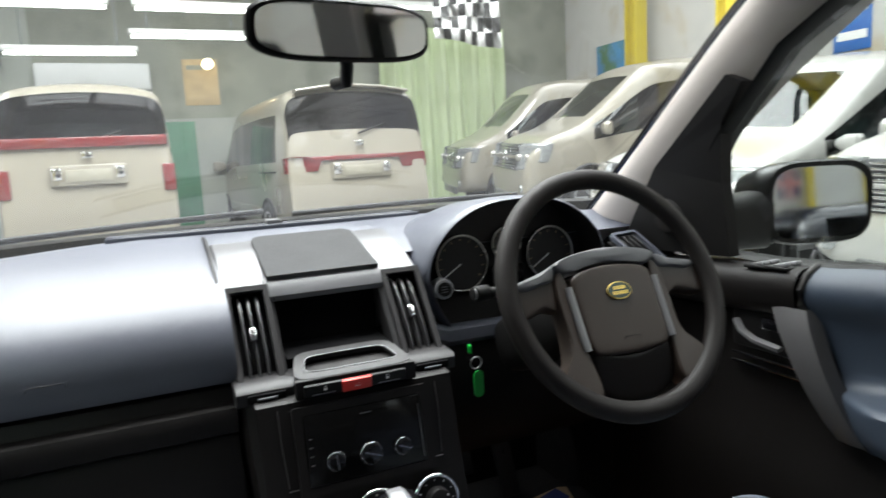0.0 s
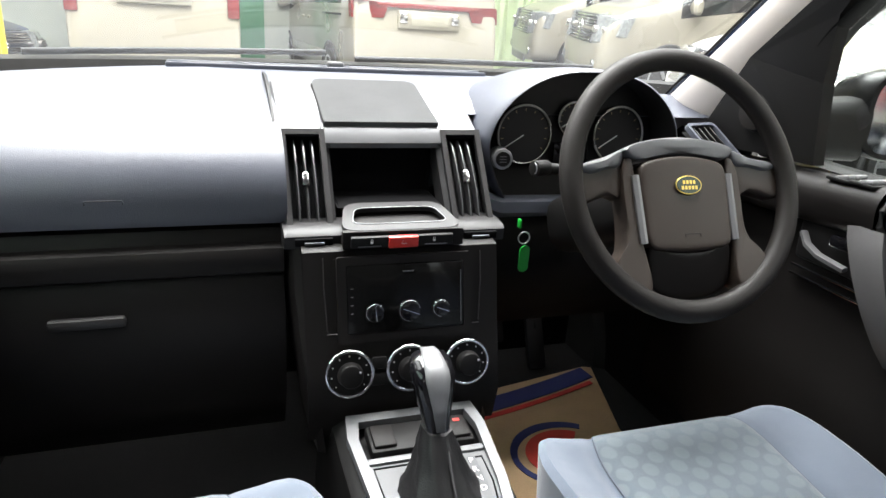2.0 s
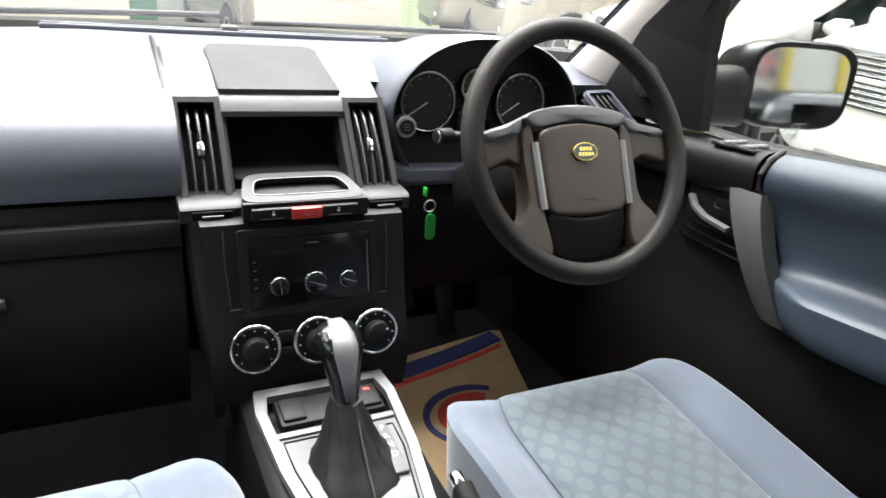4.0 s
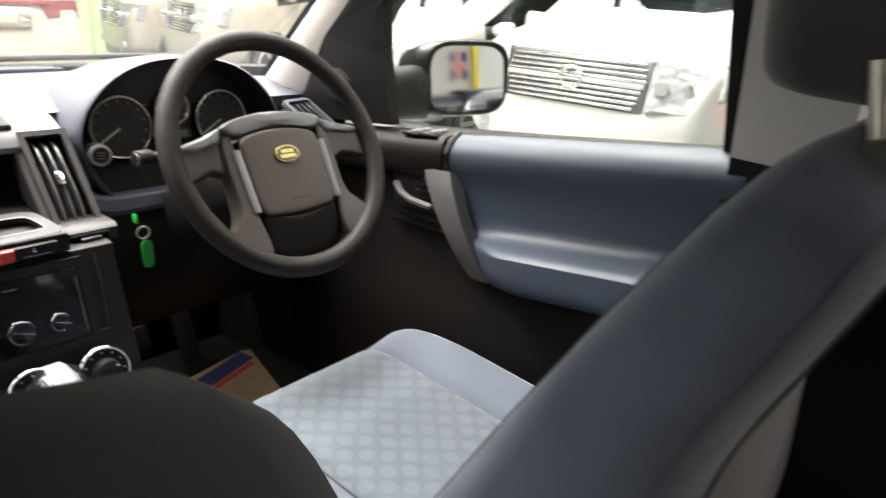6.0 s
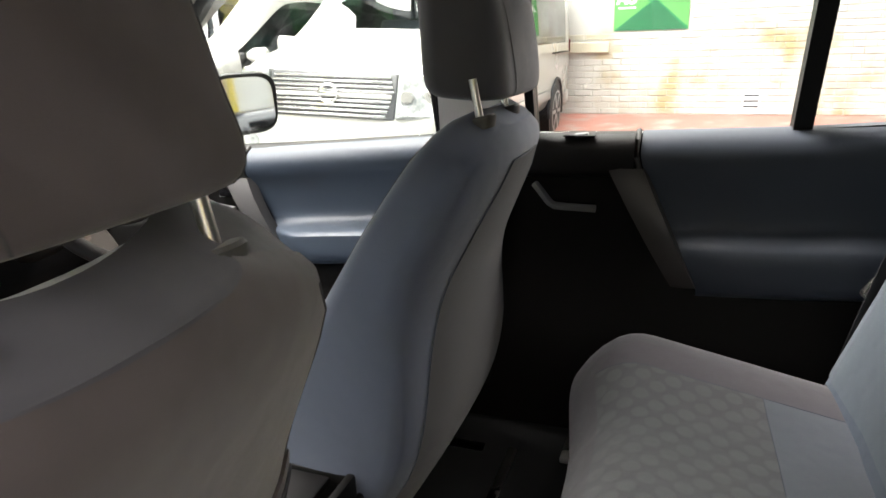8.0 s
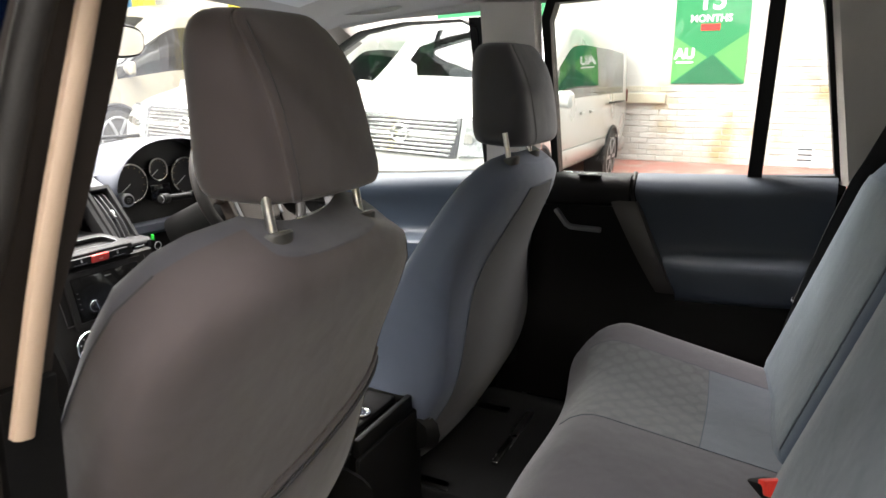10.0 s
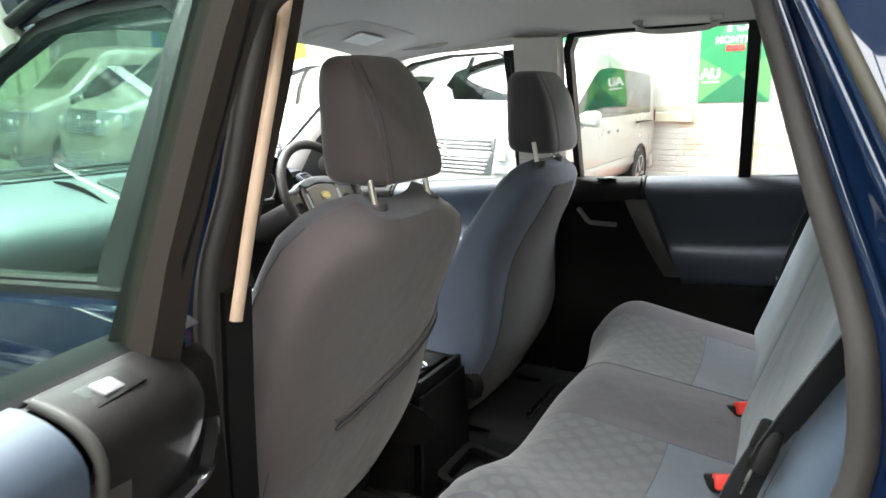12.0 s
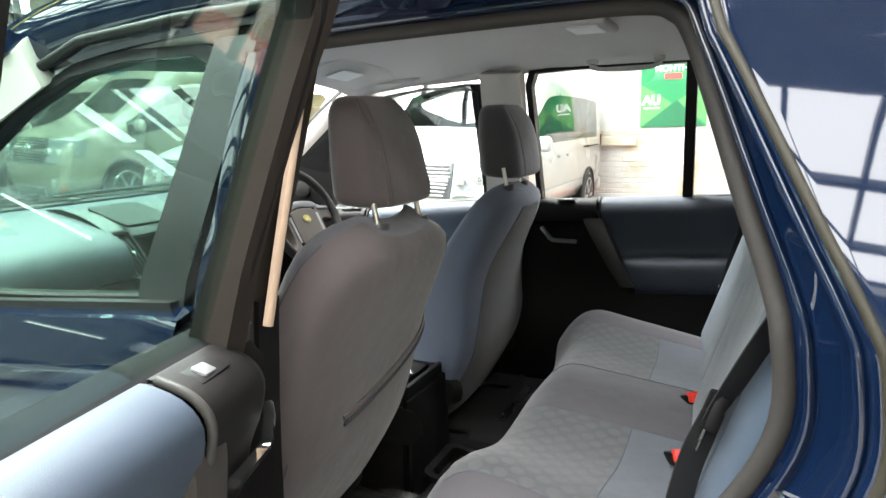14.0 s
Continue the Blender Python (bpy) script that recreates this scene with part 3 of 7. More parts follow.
structure("stone_ledge", span((XE - 0.06, 4.12, 1.07), (XE, 4.75, 1.20), 0.012), STONE, "weathered stone ledge set in the brick wall", "ledge")
notice("wall_label", (XE - 0.006, 2.46, 0.485), 0.2, 0.2, -90, (MARK, INK, INK, INK), "small white label with dark lines on the wall", "label")
notice("red_sign", (XE - 0.02, 8.6, 3.55), 2.4, 0.55, -90, (mat("sign_pattern", (0.45, 0.30, 0.22), 0.7, vary=0.5, scale=9, grain=40), RED), "red and patterned sign high on the brick wall", "sign")

# yellow-framed doorway and a flag by the south wall
fr_ = thing("yellow_doorway", "yellow-painted steel door frame round a pale shutter", "doorway", pose(3.65, YS, 0))
for x in (3.15, 4.15):
    part("post", span((x - 0.07, YS, 0), (x + 0.07, YS + 0.16, 2.9), 0.01), YELLOW, fr_)
part("lintel", span((3.05, YS, 2.9), (4.25, YS + 0.16, 3.1), 0.01), YELLOW, fr_)
part("shutter_panel", span((3.22, YS + 0.002, 0.02), (4.08, YS + 0.05, 2.9)), SHUTTER, fr_)
sf_ = thing("wall_flag", "red, white and blue flag hung on the workshop wall", "flag", pose(2.75, YS, 2.2))
FX, FZ, FW, FH = 2.78, 2.25, 0.20, 0.30


def flag_bars(w, d):
    """An upright and a level bar of width w, d before the wall."""
    return join(span((FX - FW, YS + d, FZ - w), (FX + FW, YS + d + 0.003, FZ + w)), span((FX - w, YS + d + 0.004, FZ - FH), (FX + w, YS + d + 0.007, FZ + FH)))


part("cloth", span((FX - FW, YS + 0.004, FZ - FH), (FX + FW, YS + 0.012, FZ + FH)), INK_BLUE, sf_)
part("white_cross", flag_bars(0.06, 0.013), MARK, sf_, smooth=False)
part("red_cross", flag_bars(0.032, 0.024), INK_RED, sf_, smooth=False)

# ---- vans ----
# y, belt, side window top, roof edge, top, width factor
STATIONS = [
    (2.44, 0.50, 0.53, 0.55, 0.56, 0.80), (2.38, 0.74, 0.78, 0.80, 0.82, 0.93), (2.26, 0.88, 0.93, 0.96, 0.98, 0.98), (1.95, 0.95, 1.02, 1.06, 1.08, 1.0),
    (1.52, 1.00, 1.08, 1.13, 1.15, 1.0), (0.72, 1.03, 1.60, 1.73, 1.80, 1.0), (0.55, 1.03, 1.66, 1.77, 1.85, 1.0), (0.12, 1.03, 1.69, 1.79, 1.90, 1.0),
    (0.00, 1.03, 1.69, 1.79, 1.91, 1.0), (-0.98, 1.04, 1.69, 1.79, 1.92, 1.0), (-1.10, 1.04, 1.69, 1.79, 1.92, 1.0), (-2.04, 1.05, 1.66, 1.78, 1.90, 0.99),
    (-2.27, 1.05, 1.64, 1.76, 1.87, 0.97), (-2.31, 1.05, 1.36, 1.39, 1.41, 0.965), (-2.40, 0.84, 0.88, 0.89, 0.90, 0.95), (-2.41, 0.52, 0.55, 0.56, 0.57, 0.93), (-2.36, 0.36, 0.38, 0.39, 0.40, 0.90),
]
LX = (0.0, 0.76, 0.865, 0.89, 0.885, 0.835, 0.785, 0.66, 0.0)


def van_ring(st):
    y, zb, zs, zr, zt, w = st
    low = min(0.30, zb - 0.1)
    zz = (low, low, min(0.42, zb - 0.06), (0.42 + zb) / 2 if zb > 0.6 else zb - 0.03, zb, zs, zr, zr + (zt - zr) * 0.55, zt)
    tall = zs - zb > 0.3
    xx = [x * w for x in LX]
    if not tall:
        xx[5], xx[6], xx[7] = 0.86 * w, 0.80 * w, 0.64 * w
    right = [Vector((x, y, z)) for x, z in zip(xx, zz)]
    return right + [Vector((-p.x, p.y, p.z)) for p in right[-2:0:-1]]


def van_shell():
    """The smoothed skin, split into the body (0) and its windows (1, 2, ...)."""
    rings = [van_ring(s) for s in STATIONS]
    n = len(rings[0])
    index = {q: w[0] for w in WINDOW_LIST for q in w[2]}
    me = bpy.data.meshes.new("shell")
    verts = [p for r in rings for p in r]
    faces, marks = [], []
    for i in range(len(rings) - 1):
        for j in range(n):
            k = (j + 1) % n
            faces.append((i * n + j, i * n + k, (i + 1) * n + k, (i + 1) * n + j))
            marks.append(index.get((i, j), 0))
    for r, flip in ((0, True), (len(rings) - 1, False)):
        f = [r * n + j for j in range(n)]
        faces.append(f[::-1] if flip else f)
        marks.append(0)
    me.from_pydata(verts, [], faces)
    for k in range(len(WINDOW_LIST) + 1):
        me.materials.append(None)
    for p, k in zip(me.polygons, marks):
        p.material_index = k
    ob = bpy.data.objects.new("shell", me)
    scene.collection.objects.link(ob)
    sub = ob.modifiers.new("round", "SUBSURF")
    sub.levels = sub.render_levels = 2
    done = bpy.data.meshes.new_from_object(ob.evaluated_get(bpy.context.evaluated_depsgraph_get()))
    out = []
    for k in range(len(WINDOW_LIST) + 1):
        bm = bmesh.new()
        bm.from_mesh(done)
        bmesh.ops.delete(bm, geom=[f for f in bm.faces if f.material_index != k], context="FACES")
        for f in bm.faces:
            f.material_index = 0
        out.append(bm)
    bpy.data.objects.remove(ob)
    bpy.data.meshes.remove(done)
    return out


WINDOW_LIST = [(1, "windscreen", [(4, 7), (4, 8)]), (2, "rear_window", [(12, 5), (12, 6), (12, 7), (12, 8), (12, 9), (12, 10)])] + [(3 + k, "side_window", [q]) for k, q in enumerate([(4, 4), (6, 4), (8, 4), (10, 4), (4, 11), (6, 11), (8, 11), (10, 11)])] + [(11 + k, "window_pillar", [q]) for k, q in enumerate([(5, 4), (7, 4), (9, 4), (5, 11), (7, 11), (9, 11)])]


def van(paint, rear, label, m, group, tint=None):
    """A one-box people carrier; front towards its own +y. rear: 0 high red band, 1 wide red lamp band."""
    v = thing("van", label, "van", Matrix(), group)
    shell = van_shell()
    part("body", shell[0], paint, v)
    for k, name, _ in WINDOW_LIST:
        w = part(name, shell[k], WINDSCREEN_VAN if name == "windscreen" else GLOSS if name == "window_pillar" else (tint or WINDOW_DARK), v)
        w.visible_shadow = name == "window_pillar"
    # black window surrounds and inside
    part("cabin_floor", span((-0.75, -2.2, 0.45), (0.75, 1.5, 0.50)), BLACK, v, smooth=False)
    part("dashboard", loft([superring((x, 1.25, 0.98), (0, 1, 0), (0, 0, 1), 0.28, 0.13, 3, 16) for x in (-0.76, 0.76)]), DASH_LOW, v)
    for x in (-0.38, 0.38):
        for y in (0.25, -0.95):
            part("van_seat", join(box((x, y, 0.95), (0.48, 0.16, 0.75), 0.06, 3, pose(0, 0, 0, 12)), box((x, y - 0.10, 1.42), (0.26, 0.11, 0.2), 0.05, 3), box((x, y + 0.28, 0.66), (0.5, 0.5, 0.16), 0.06, 3)), CLOTH, v)
    sw = sweep([(0.38 + 0.18 * math.cos(a), 0.92 + 0.09 * math.sin(a), 1.08 + 0.155 * math.sin(a)) for a in [2 * math.pi * i / 24 for i in range(24)]], 0.014, True)
    part("steering_wheel", sw, BLACK, v)
    # wheels
    for sx in (-1, 1):
        for y in (1.52, -1.42):
            c = Vector((sx * 0.80, y, 0.325))
            out = Vector((sx, 0, 0))
            ty = [superring(c + out * (0.10 * math.cos(a)), (0, 1, 0), (0, 0, 1), 0.255 + 0.07 * max(0.0, math.sin(a)) ** 0.4, 0.255 + 0.07 * max(0.0, math.sin(a)) ** 0.4, 2, 32) for a in [math.pi * i / 8 for i in range(9)]]
            w = part("wheel", loft(ty), TYRE, v)
            rim = [cyl(c + out * 0.088, c + out * 0.098, 0.055, 0.05, 14)]
            for k in range(6):
                a = 2 * math.pi * k / 6
                rim.append(box(c + out * 0.095 + Vector((0, 0.14 * math.cos(a), 0.14 * math.sin(a))), (0.02, 0.20, 0.045), 0.008, 2, Matrix.Rotation(a, 4, "X")))
            rim.append(sweep([c + out * 0.09 + Vector((0, 0.232 * math.cos(b), 0.232 * math.sin(b))) for b in [2 * math.pi * i / 32 for i in range(32)]], 0.016, True, (1, 0, 0)))
            part("rim", join(*rim), SILVER, w, "silver alloy rim")
            arch = [c + out * 0.085 + Vector((0, 0.375 * math.cos(a), 0.375 * math.sin(a))) for a in [radians(-8 + 196 * i / 20) for i in range(21)]]
            part("wheel_arch", sweep(arch, 0.02, up=(1, 0, 0)), RUBBER, v)
            part("arch_liner", loft([superring(c + out * d, (0, 1, 0), (0, 0, 1), 0.362, 0.362, 2, 28) for d in (-0.15, 0.0862)]), BLACK, v)
    # front: grille of two banks of bars, lamps, bumper
    gr = part("grille", box((0, 2.362, 0.80), (1.0, 0.06, 0.32), 0.02, 2, pose(0, 0, 0, 14)), mat("grille_shadow_grey", (0.045, 0.045, 0.048), 0.4, vary=0.15) if "grille_shadow_grey" not in bpy.data.materials else bpy.data.materials["grille_shadow_grey"], v)
    for k in (0, 1, 2, 3, 5, 6, 7, 8):
        z = 0.675 + 0.032 * k
        part("grille_bar", box((0, 2.428 - 0.25 * (z - 0.69), z), (0.98 - 0.02 * abs(k - 5), 0.018, 0.018), 0.005), CHROME, gr)
    part("grille_band", box((0, 2.418, 0.805), (0.96, 0.02, 0.030), 0.006), paint, gr)
    part("badge", sweep([(0.068 * math.cos(a), 2.43, 0.815 + 0.062 * math.sin(a)) for a in [2 * math.pi * i / 20 for i in range(20)]], 0.011, True, (0, 1, 0)), CHROME, gr)
    part("badge_bar", box((0, 2.435, 0.815), (0.16, 0.016, 0.026), 0.004), CHROME, gr)
    for sx in (-1, 1):
        lamp = [(sx * 0.51, 2.435, 0.665), (sx * 0.74, 2.375, 0.66), (sx * 0.885, 2.17, 0.76), (sx * 0.89, 2.09, 0.955), (sx * 0.80, 2.23, 0.965), (sx * 0.51, 2.36, 0.965)]
        mid = Vector((sx * 0.70, 2.30, 0.82))
        hl = part("headlight", loft([[Vector(p) + Vector((0, -0.06, 0)) for p in lamp], lamp, [Vector(p).lerp(mid, 0.15) + Vector((sx * 0.02, 0.035, 0)) for p in lamp]]), LAMP_CLEAR, v)
        for dx in (0.60, 0.73):
            part("reflector", cyl((sx * dx, 2.30, 0.81), (sx * dx, 2.452 - (dx - 0.6) * 0.6, 0.81), 0.032, 0.040, 18), STEEL, hl)
        part("fog_lamp", cyl((sx * 0.66, 2.30, 0.45), (sx * 0.64, 2.435, 0.45), 0.05, n=16), LAMP_CLEAR, v)
        mir = part("side_mirror", loft([superring((sx * (0.93 + d), 1.34, 1.10), (0, 1, 0), (0, 0, 1), a, b, 3, 18) for d, a, b in ((-0.05, 0.03, 0.03), (0.02, 0.05, 0.07), (0.12, 0.055, 0.075), (0.15, 0.03, 0.05))]), paint, v)
        part("door_handle", box((sx * 0.895, 0.22, 0.93), (0.03, 0.16, 0.03), 0.01), paint, v)
        part("door_handle", box((sx * 0.895, -0.18, 0.93), (0.03, 0.16, 0.03), 0.01), paint, v)
        part("side_moulding", span((sx * 0.885, -1.0, 0.50), (sx * 0.902, 1.1, 0.60), 0.006), paint, v)
        part("slide_rail", span((sx * 0.878, -1.95, 0.985), (sx * 0.893, -1.05, 1.005), 0.003), BLACK, v)
        if rear:
            part("tail_light", loft([[Vector((sx * a, y, z)) for a, y, z in ((0.52, -2.34, 0.99), (0.87, -2.28, 0.98), (0.87, -2.24, 1.13), (0.80, -2.33, 1.14), (0.46, -2.36, 1.13))], [Vector((sx * a, y - 0.05, z)) for a, y, z in ((0.52, -2.35, 0.99), (0.86, -2.29, 0.98), (0.86, -2.27, 1.13), (0.80, -2.34, 1.14), (0.46, -2.35, 1.13))]]), LAMP_RED, v)
        else:
            part("tail_light", span((sx * 0.72, -2.41, 0.91), (sx * 0.85, -2.26, 1.15), 0.02), LAMP_RED, v)
    part("lower_grille", span((-0.45, 2.40, 0.28), (0.45, 2.46, 0.38), 0.015), GRILLE, v)
    part("wiper", cyl((-0.55, 1.56, 1.15), (0.15, 1.50, 1.19), 0.012, n=8), BLACK, v)
    part("rear_bumper", span((-0.86, -2.47, 0.30), (0.86, -2.30, 0.52), 0.05, 3), paint, v)
    band = (1.085, 1.135) if rear else (1.315, 1.405)
    part("rear_band", span((-0.60 if rear else -0.80, -2.40 if rear else -2.37, band[0]), (0.60 if rear else 0.80, -2.28, band[1]), 0.015), LAMP_RED, v, "red band across the tailgate")
    zp = 0.90 if rear else 1.0
    pl = part("plate_panel", span((-0.36, -2.425, zp), (0.36, -2.33, zp + 0.17), 0.015), paint, v)
    part("number_plate", span((-0.22, -2.437, zp + 0.03), (0.22, -2.425, zp + 0.13), 0.004), TAG_PLATE, pl)
    for sx in (-1, 1):
        part("reflector", box((sx * 0.30, -2.425, zp + 0.10), (0.09, 0.03, 0.10), 0.012), CHROME, pl)
    part("rear_wiper", cyl((0.0, -2.36, 1.35), (0.36, -2.325, 1.45), 0.010, n=8), BLACK, v)
    part("tailgate_badge", box((0, -2.385, 1.25), (0.10, 0.012, 0.05), 0.004), CHROME, v)
    if rear:
        part("roof_spoiler", loft([superring((x, -2.24, 1.845 - 0.06 * (abs(x) / 0.7) ** 2), (0, 1, 0), (0, 0, 1), 0.08, 0.020, 2.4, 14) for x in (-0.68, -0.35, 0, 0.35, 0.68)]), paint, v)
    v.matrix_basis = m
    return v


SLOPE = math.degrees(math.atan(0.045))
# facing the blue car from the brick wall's side
east = van(WHITE_PAINT, 1, "white people carrier with a chrome barred grille", pose(5.62, 5.42, ground_z(5.62), 0, -SLOPE, 90) @ Matrix.Scale(0.95, 4), "parked vans", WINDOW_VAN)
tagged(copy_thing(east, pose(5.6, 7.65, ground_z(5.6), 0, -SLOPE, 92)), "white people carrier parked nose out in a row of vans", "van")
pearl = van(CREAM_PAINT, 1, "pearl beige people carrier parked nose out in a row of vans", pose(5.84, 10.3, ground_z(5.84) + BAY, 0, -SLOPE, 76) @ Matrix.Diagonal((1, 0.85, 1.02, 1)), "parked vans", WINDOW_VAN)
tagged(copy_thing(pearl, pose(5.82, 12.7, ground_z(5.82) + BAY, 0, -SLOPE, 77) @ Matrix.Diagonal((1, 0.85, 1.02, 1))), "pearl beige people carrier near the pale green curtain", "van")
# facing away, before the windscreen
van(CREAM_PAINT, 0, "cream van with a red band under its rear window", pose(-0.95, 13.35, 0.0, 0, 0, 3) @ Matrix.Diagonal((0.95, 1.0, 1.19, 1)), "parked vans")
van(CREAM_PAINT, 1, "pearl cream van seen from behind with a wide red lamp band", pose(1.95, 14.0, 0.02, 0, 0, 3) @ Matrix.Diagonal((1.05, 1.16, 1.18, 1)), "parked vans")
# a dark car half hidden by the column
dark_car = van(DARK_PAINT, 1, "blue-black car parked beside the cream van", pose(-4.55, 12.3, 0.0, 0, 0, -112) @ Matrix.Diagonal((1, 1, 0.86, 1)), "parked vans")
for x, turn in ((2.7, -86), (4.6, -95)):
    copy_thing(dark_car, pose(x, -6.3, ground_z(x), 0, 0, turn) @ Matrix.Diagonal((1, 1, 0.90, 1)))
# on the open doors' side of the blue car
for x, y, turn, kind in ((-6.0, 6.4, -88, 1), (-6.1, 9.0, -86, 1), (-6.3, 1.6, -90, 1), (-6.2, -1.2, -91, 1)):
    c = copy_thing(east, pose(x, y, 0, 0, 0, turn))
    tagged(c, "white people carrier parked facing the open car doors", "van")

# ---- the blue car: shell ----


def along(table, y):
    """A value between rows of (y, value), y falling or rising."""
    rows_ = sorted(table)
    if y <= rows_[0][0]:
        return rows_[0][1]
    for (a, u), (b, w) in zip(rows_, rows_[1:]):
        if y <= b:
            return u + (w - u) * (y - a) / (b - a)
    return rows_[-1][1]


BELT_Z = [(4.6, 1.03), (4.2, 1.052), (3.65, 1.094), (3.43, 1.104), (2.95, 1.124), (2.77, 1.136), (2.4, 1.15)]


def belt(y):
    return along(BELT_Z, y)


car = thing("blue_car", "dark blue metallic off-road car with a rear door open", "car", pose(0, 3.2, 0))
# roof: outer skin and lining
roof_y = [1.75, 2.1, 2.6, 3.1, 3.6, 4.05, 4.2]


def roof_ring(y, lift, w):
    sag = 0.0 if y < 3.7 else 0.09 * ((y - 3.7) / 0.5) ** 2
    return [Vector((x, y, 1.60 + lift - 0.05 * (abs(x) / 0.61) ** 3 - sag)) for x in [w * (-1 + 2 * i / 18) for i in range(19)]]


part("roof_lining", loft([roof_ring(y, 0.0, 0.605) + roof_ring(y, 0.012, 0.605)[::-1] for y in roof_y[:-1] + [4.12]]), LINING, car, "pale grey cloth roof lining")
part("roof_panel", loft([roof_ring(y, 0.130, 0.625) + roof_ring(y, 0.11, 0.625)[::-1] for y in roof_y]), PAINT, car)
for s in (-1, 1):
    rail = smoothed(([(0.650, 4.125, 1.535), (0.638, 4.03, 1.552)] if s > 0 else [(-0.640, 4.22, 1.480), (-0.632, 4.05, 1.535)]) + [(s * 0.626, 3.8, 1.572), (s * 0.622, 3.4, 1.590), (s * 0.620, 2.9, 1.592), (s * 0.618, 2.3, 1.58), (s * 0.61, 1.8, 1.54)])
    part("cant_rail", sweep(rail, [(-0.03, -0.035), (0.02, -0.035), (0.035, 0.0), (0.03, 0.06), (0.012, 0.095), (-0.02, 0.095), (-0.035, 0.02)]), PAINT, car)
    # roof bars
    bar = smoothed([(s * 0.55, 4.0, 1.66), (s * 0.56, 3.8, 1.74), (s * 0.56, 3.0, 1.755), (s * 0.55, 2.1, 1.74), (s * 0.54, 1.9, 1.68)])
    part("roof_bar", sweep(bar, 0.016), BLACK, car)
    # A pillar: trim inside, paint outside
    a_in = smoothed([(s * 0.705, 4.74, 1.08), (s * 0.690, 4.50, 1.27), (s * 0.662, 4.27, 1.44), (s * 0.630, 4.09, 1.545)])
    part("a_pillar_trim", sweep(a_in, [(s * u, v) for u, v in ((-0.075, -0.092), (-0.046, -0.080), (-0.020, -0.058), (0.000, -0.030), (0.009, -0.004), (0.008, 0.014), (-0.002, 0.028), (-0.03, 0.030), (-0.070, 0.000))][::s]), PILLAR, car, "pale grey plastic pillar trim")
    a_out = [p + Vector((s * 0.050, 0.030, 0.015)) for p in a_in]
    part("screen_edge", sweep([p + Vector((-s * 0.009, 0.012, 0.030)) for p in a_in], 0.003), BLACK, car)
    part("a_pillar", sweep(a_out, [(-0.04, -0.03), (0.04, -0.03), (0.045, 0.01), (0.0, 0.03), (-0.045, 0.01)]), PAINT, car)
    # B pillar
    b_in = [(s * 0.735, 3.58, 0.35), (s * 0.735, 3.575, 0.8), (s * 0.730, 3.560, 1.10), (s * 0.672, 3.545, 1.28), (s * 0.625, 3.535, 1.42), (s * 0.585, 3.53, 1.55)]
    part("b_pillar_trim", sweep(smoothed(b_in[:3], 3), [(-0.07, -0.026), (0.07, -0.026), (0.07, 0.026), (-0.07, 0.026)], up=(1, 0, 0)), BLACK, car)
    part("b_pillar_trim", sweep(smoothed(b_in[2:], 3), [(-0.07, -0.028), (0.07, -0.028), (0.07, 0.028), (-0.07, 0.028)] if s > 0 else [(-0.055, -0.03), (0.055, -0.03), (0.055, 0.02), (-0.055, 0.02)], up=(1, 0, 0)), PILLAR if s > 0 else BLACK, car)
    part("b_pillar", sweep([Vector(p) + Vector((s * 0.018, 0.0, 0.0)) for p in smoothed(b_in, 3)], [(-0.06, -0.03), (0.06, -0.03), (0.06, 0.045), (-0.06, 0.045)], up=(1, 0, 0)), PAINT if s > 0 else FRAME_BROWN, car)
    # front wing, sill, floor edge
    part("sill", span((s * 0.765, 2.6, 0.30), (s * 0.88, 4.75, 0.44), 0.03), PAINT, car)
    wing = [[(s * 0.60, y, z + 0.02), (s * 0.80, y, z), (s * 0.90, y, z - 0.10), (s * 0.92, y, 0.55), (s * 0.84, y, 0.50)] for y, z in ((4.62, 1.04), (5.0, 1.02), (5.5, 0.97), (5.85, 0.86))]
    part("front_wing", loft(wing, closed=False), PAINT, car)
for s in (-1, 1):
    for y in (5.16, 2.32):
        c, out = Vector((s * 0.79, y, ground_z(s * 0.79) + 0.355)), Vector((s, 0, 0))
        w_ = part("wheel", loft([superring(c + out * (0.11 * math.cos(a)), (0, 1, 0), (0, 0, 1), 0.27 + 0.085 * max(0.0, math.sin(a)) ** 0.4, 0.27 + 0.085 * max(0.0, math.sin(a)) ** 0.4, 2, 36) for a in [math.pi * i / 8 for i in range(9)]]), TYRE, car)
        part("rim", join(cyl(c + out * 0.09, c + out * 0.112, 0.05, 0.045, 16), *[box(c + out * 0.10 + Vector((0, 0.15 * math.cos(a), 0.15 * math.sin(a))), (0.022, 0.21, 0.05), 0.008, 2, Matrix.Rotation(a, 4, "X")) for a in [2 * math.pi * k / 5 for k in range(5)]]), SILVER, w_, "silver alloy rim")
part("rear_bumper", loft([superring((0, y, z), (1, 0, 0), (0, 0, 1), 0.86, 0.13, 5, 28) for y, z in ((1.70, 0.50), (1.58, 0.50), (1.54, 0.49))]), BLACK, car)
part("front_bumper", loft([superring((0, y, z), (1, 0, 0), (0, 0, 1), a, 0.17, 5, 28) for y, z, a in ((5.70, 0.50, 0.90), (5.88, 0.50, 0.86), (5.98, 0.49, 0.74))]), BLACK, car)
part("floor_pan", span((-0.80, 1.6, 0.30), (0.80, 5.0, 0.37)), CARPET, car, smooth=False)
for s in (-1, 1):
    part("kick_panel", span((s * 0.715, 4.50, 0.32), (s * 0.76, 5.03, 1.07)), BLACK, car, smooth=False)
part("bulkhead", span((-0.78, 4.98, 0.3), (0.78, 5.03, 1.08)), BLACK, car, smooth=False)
bon = []
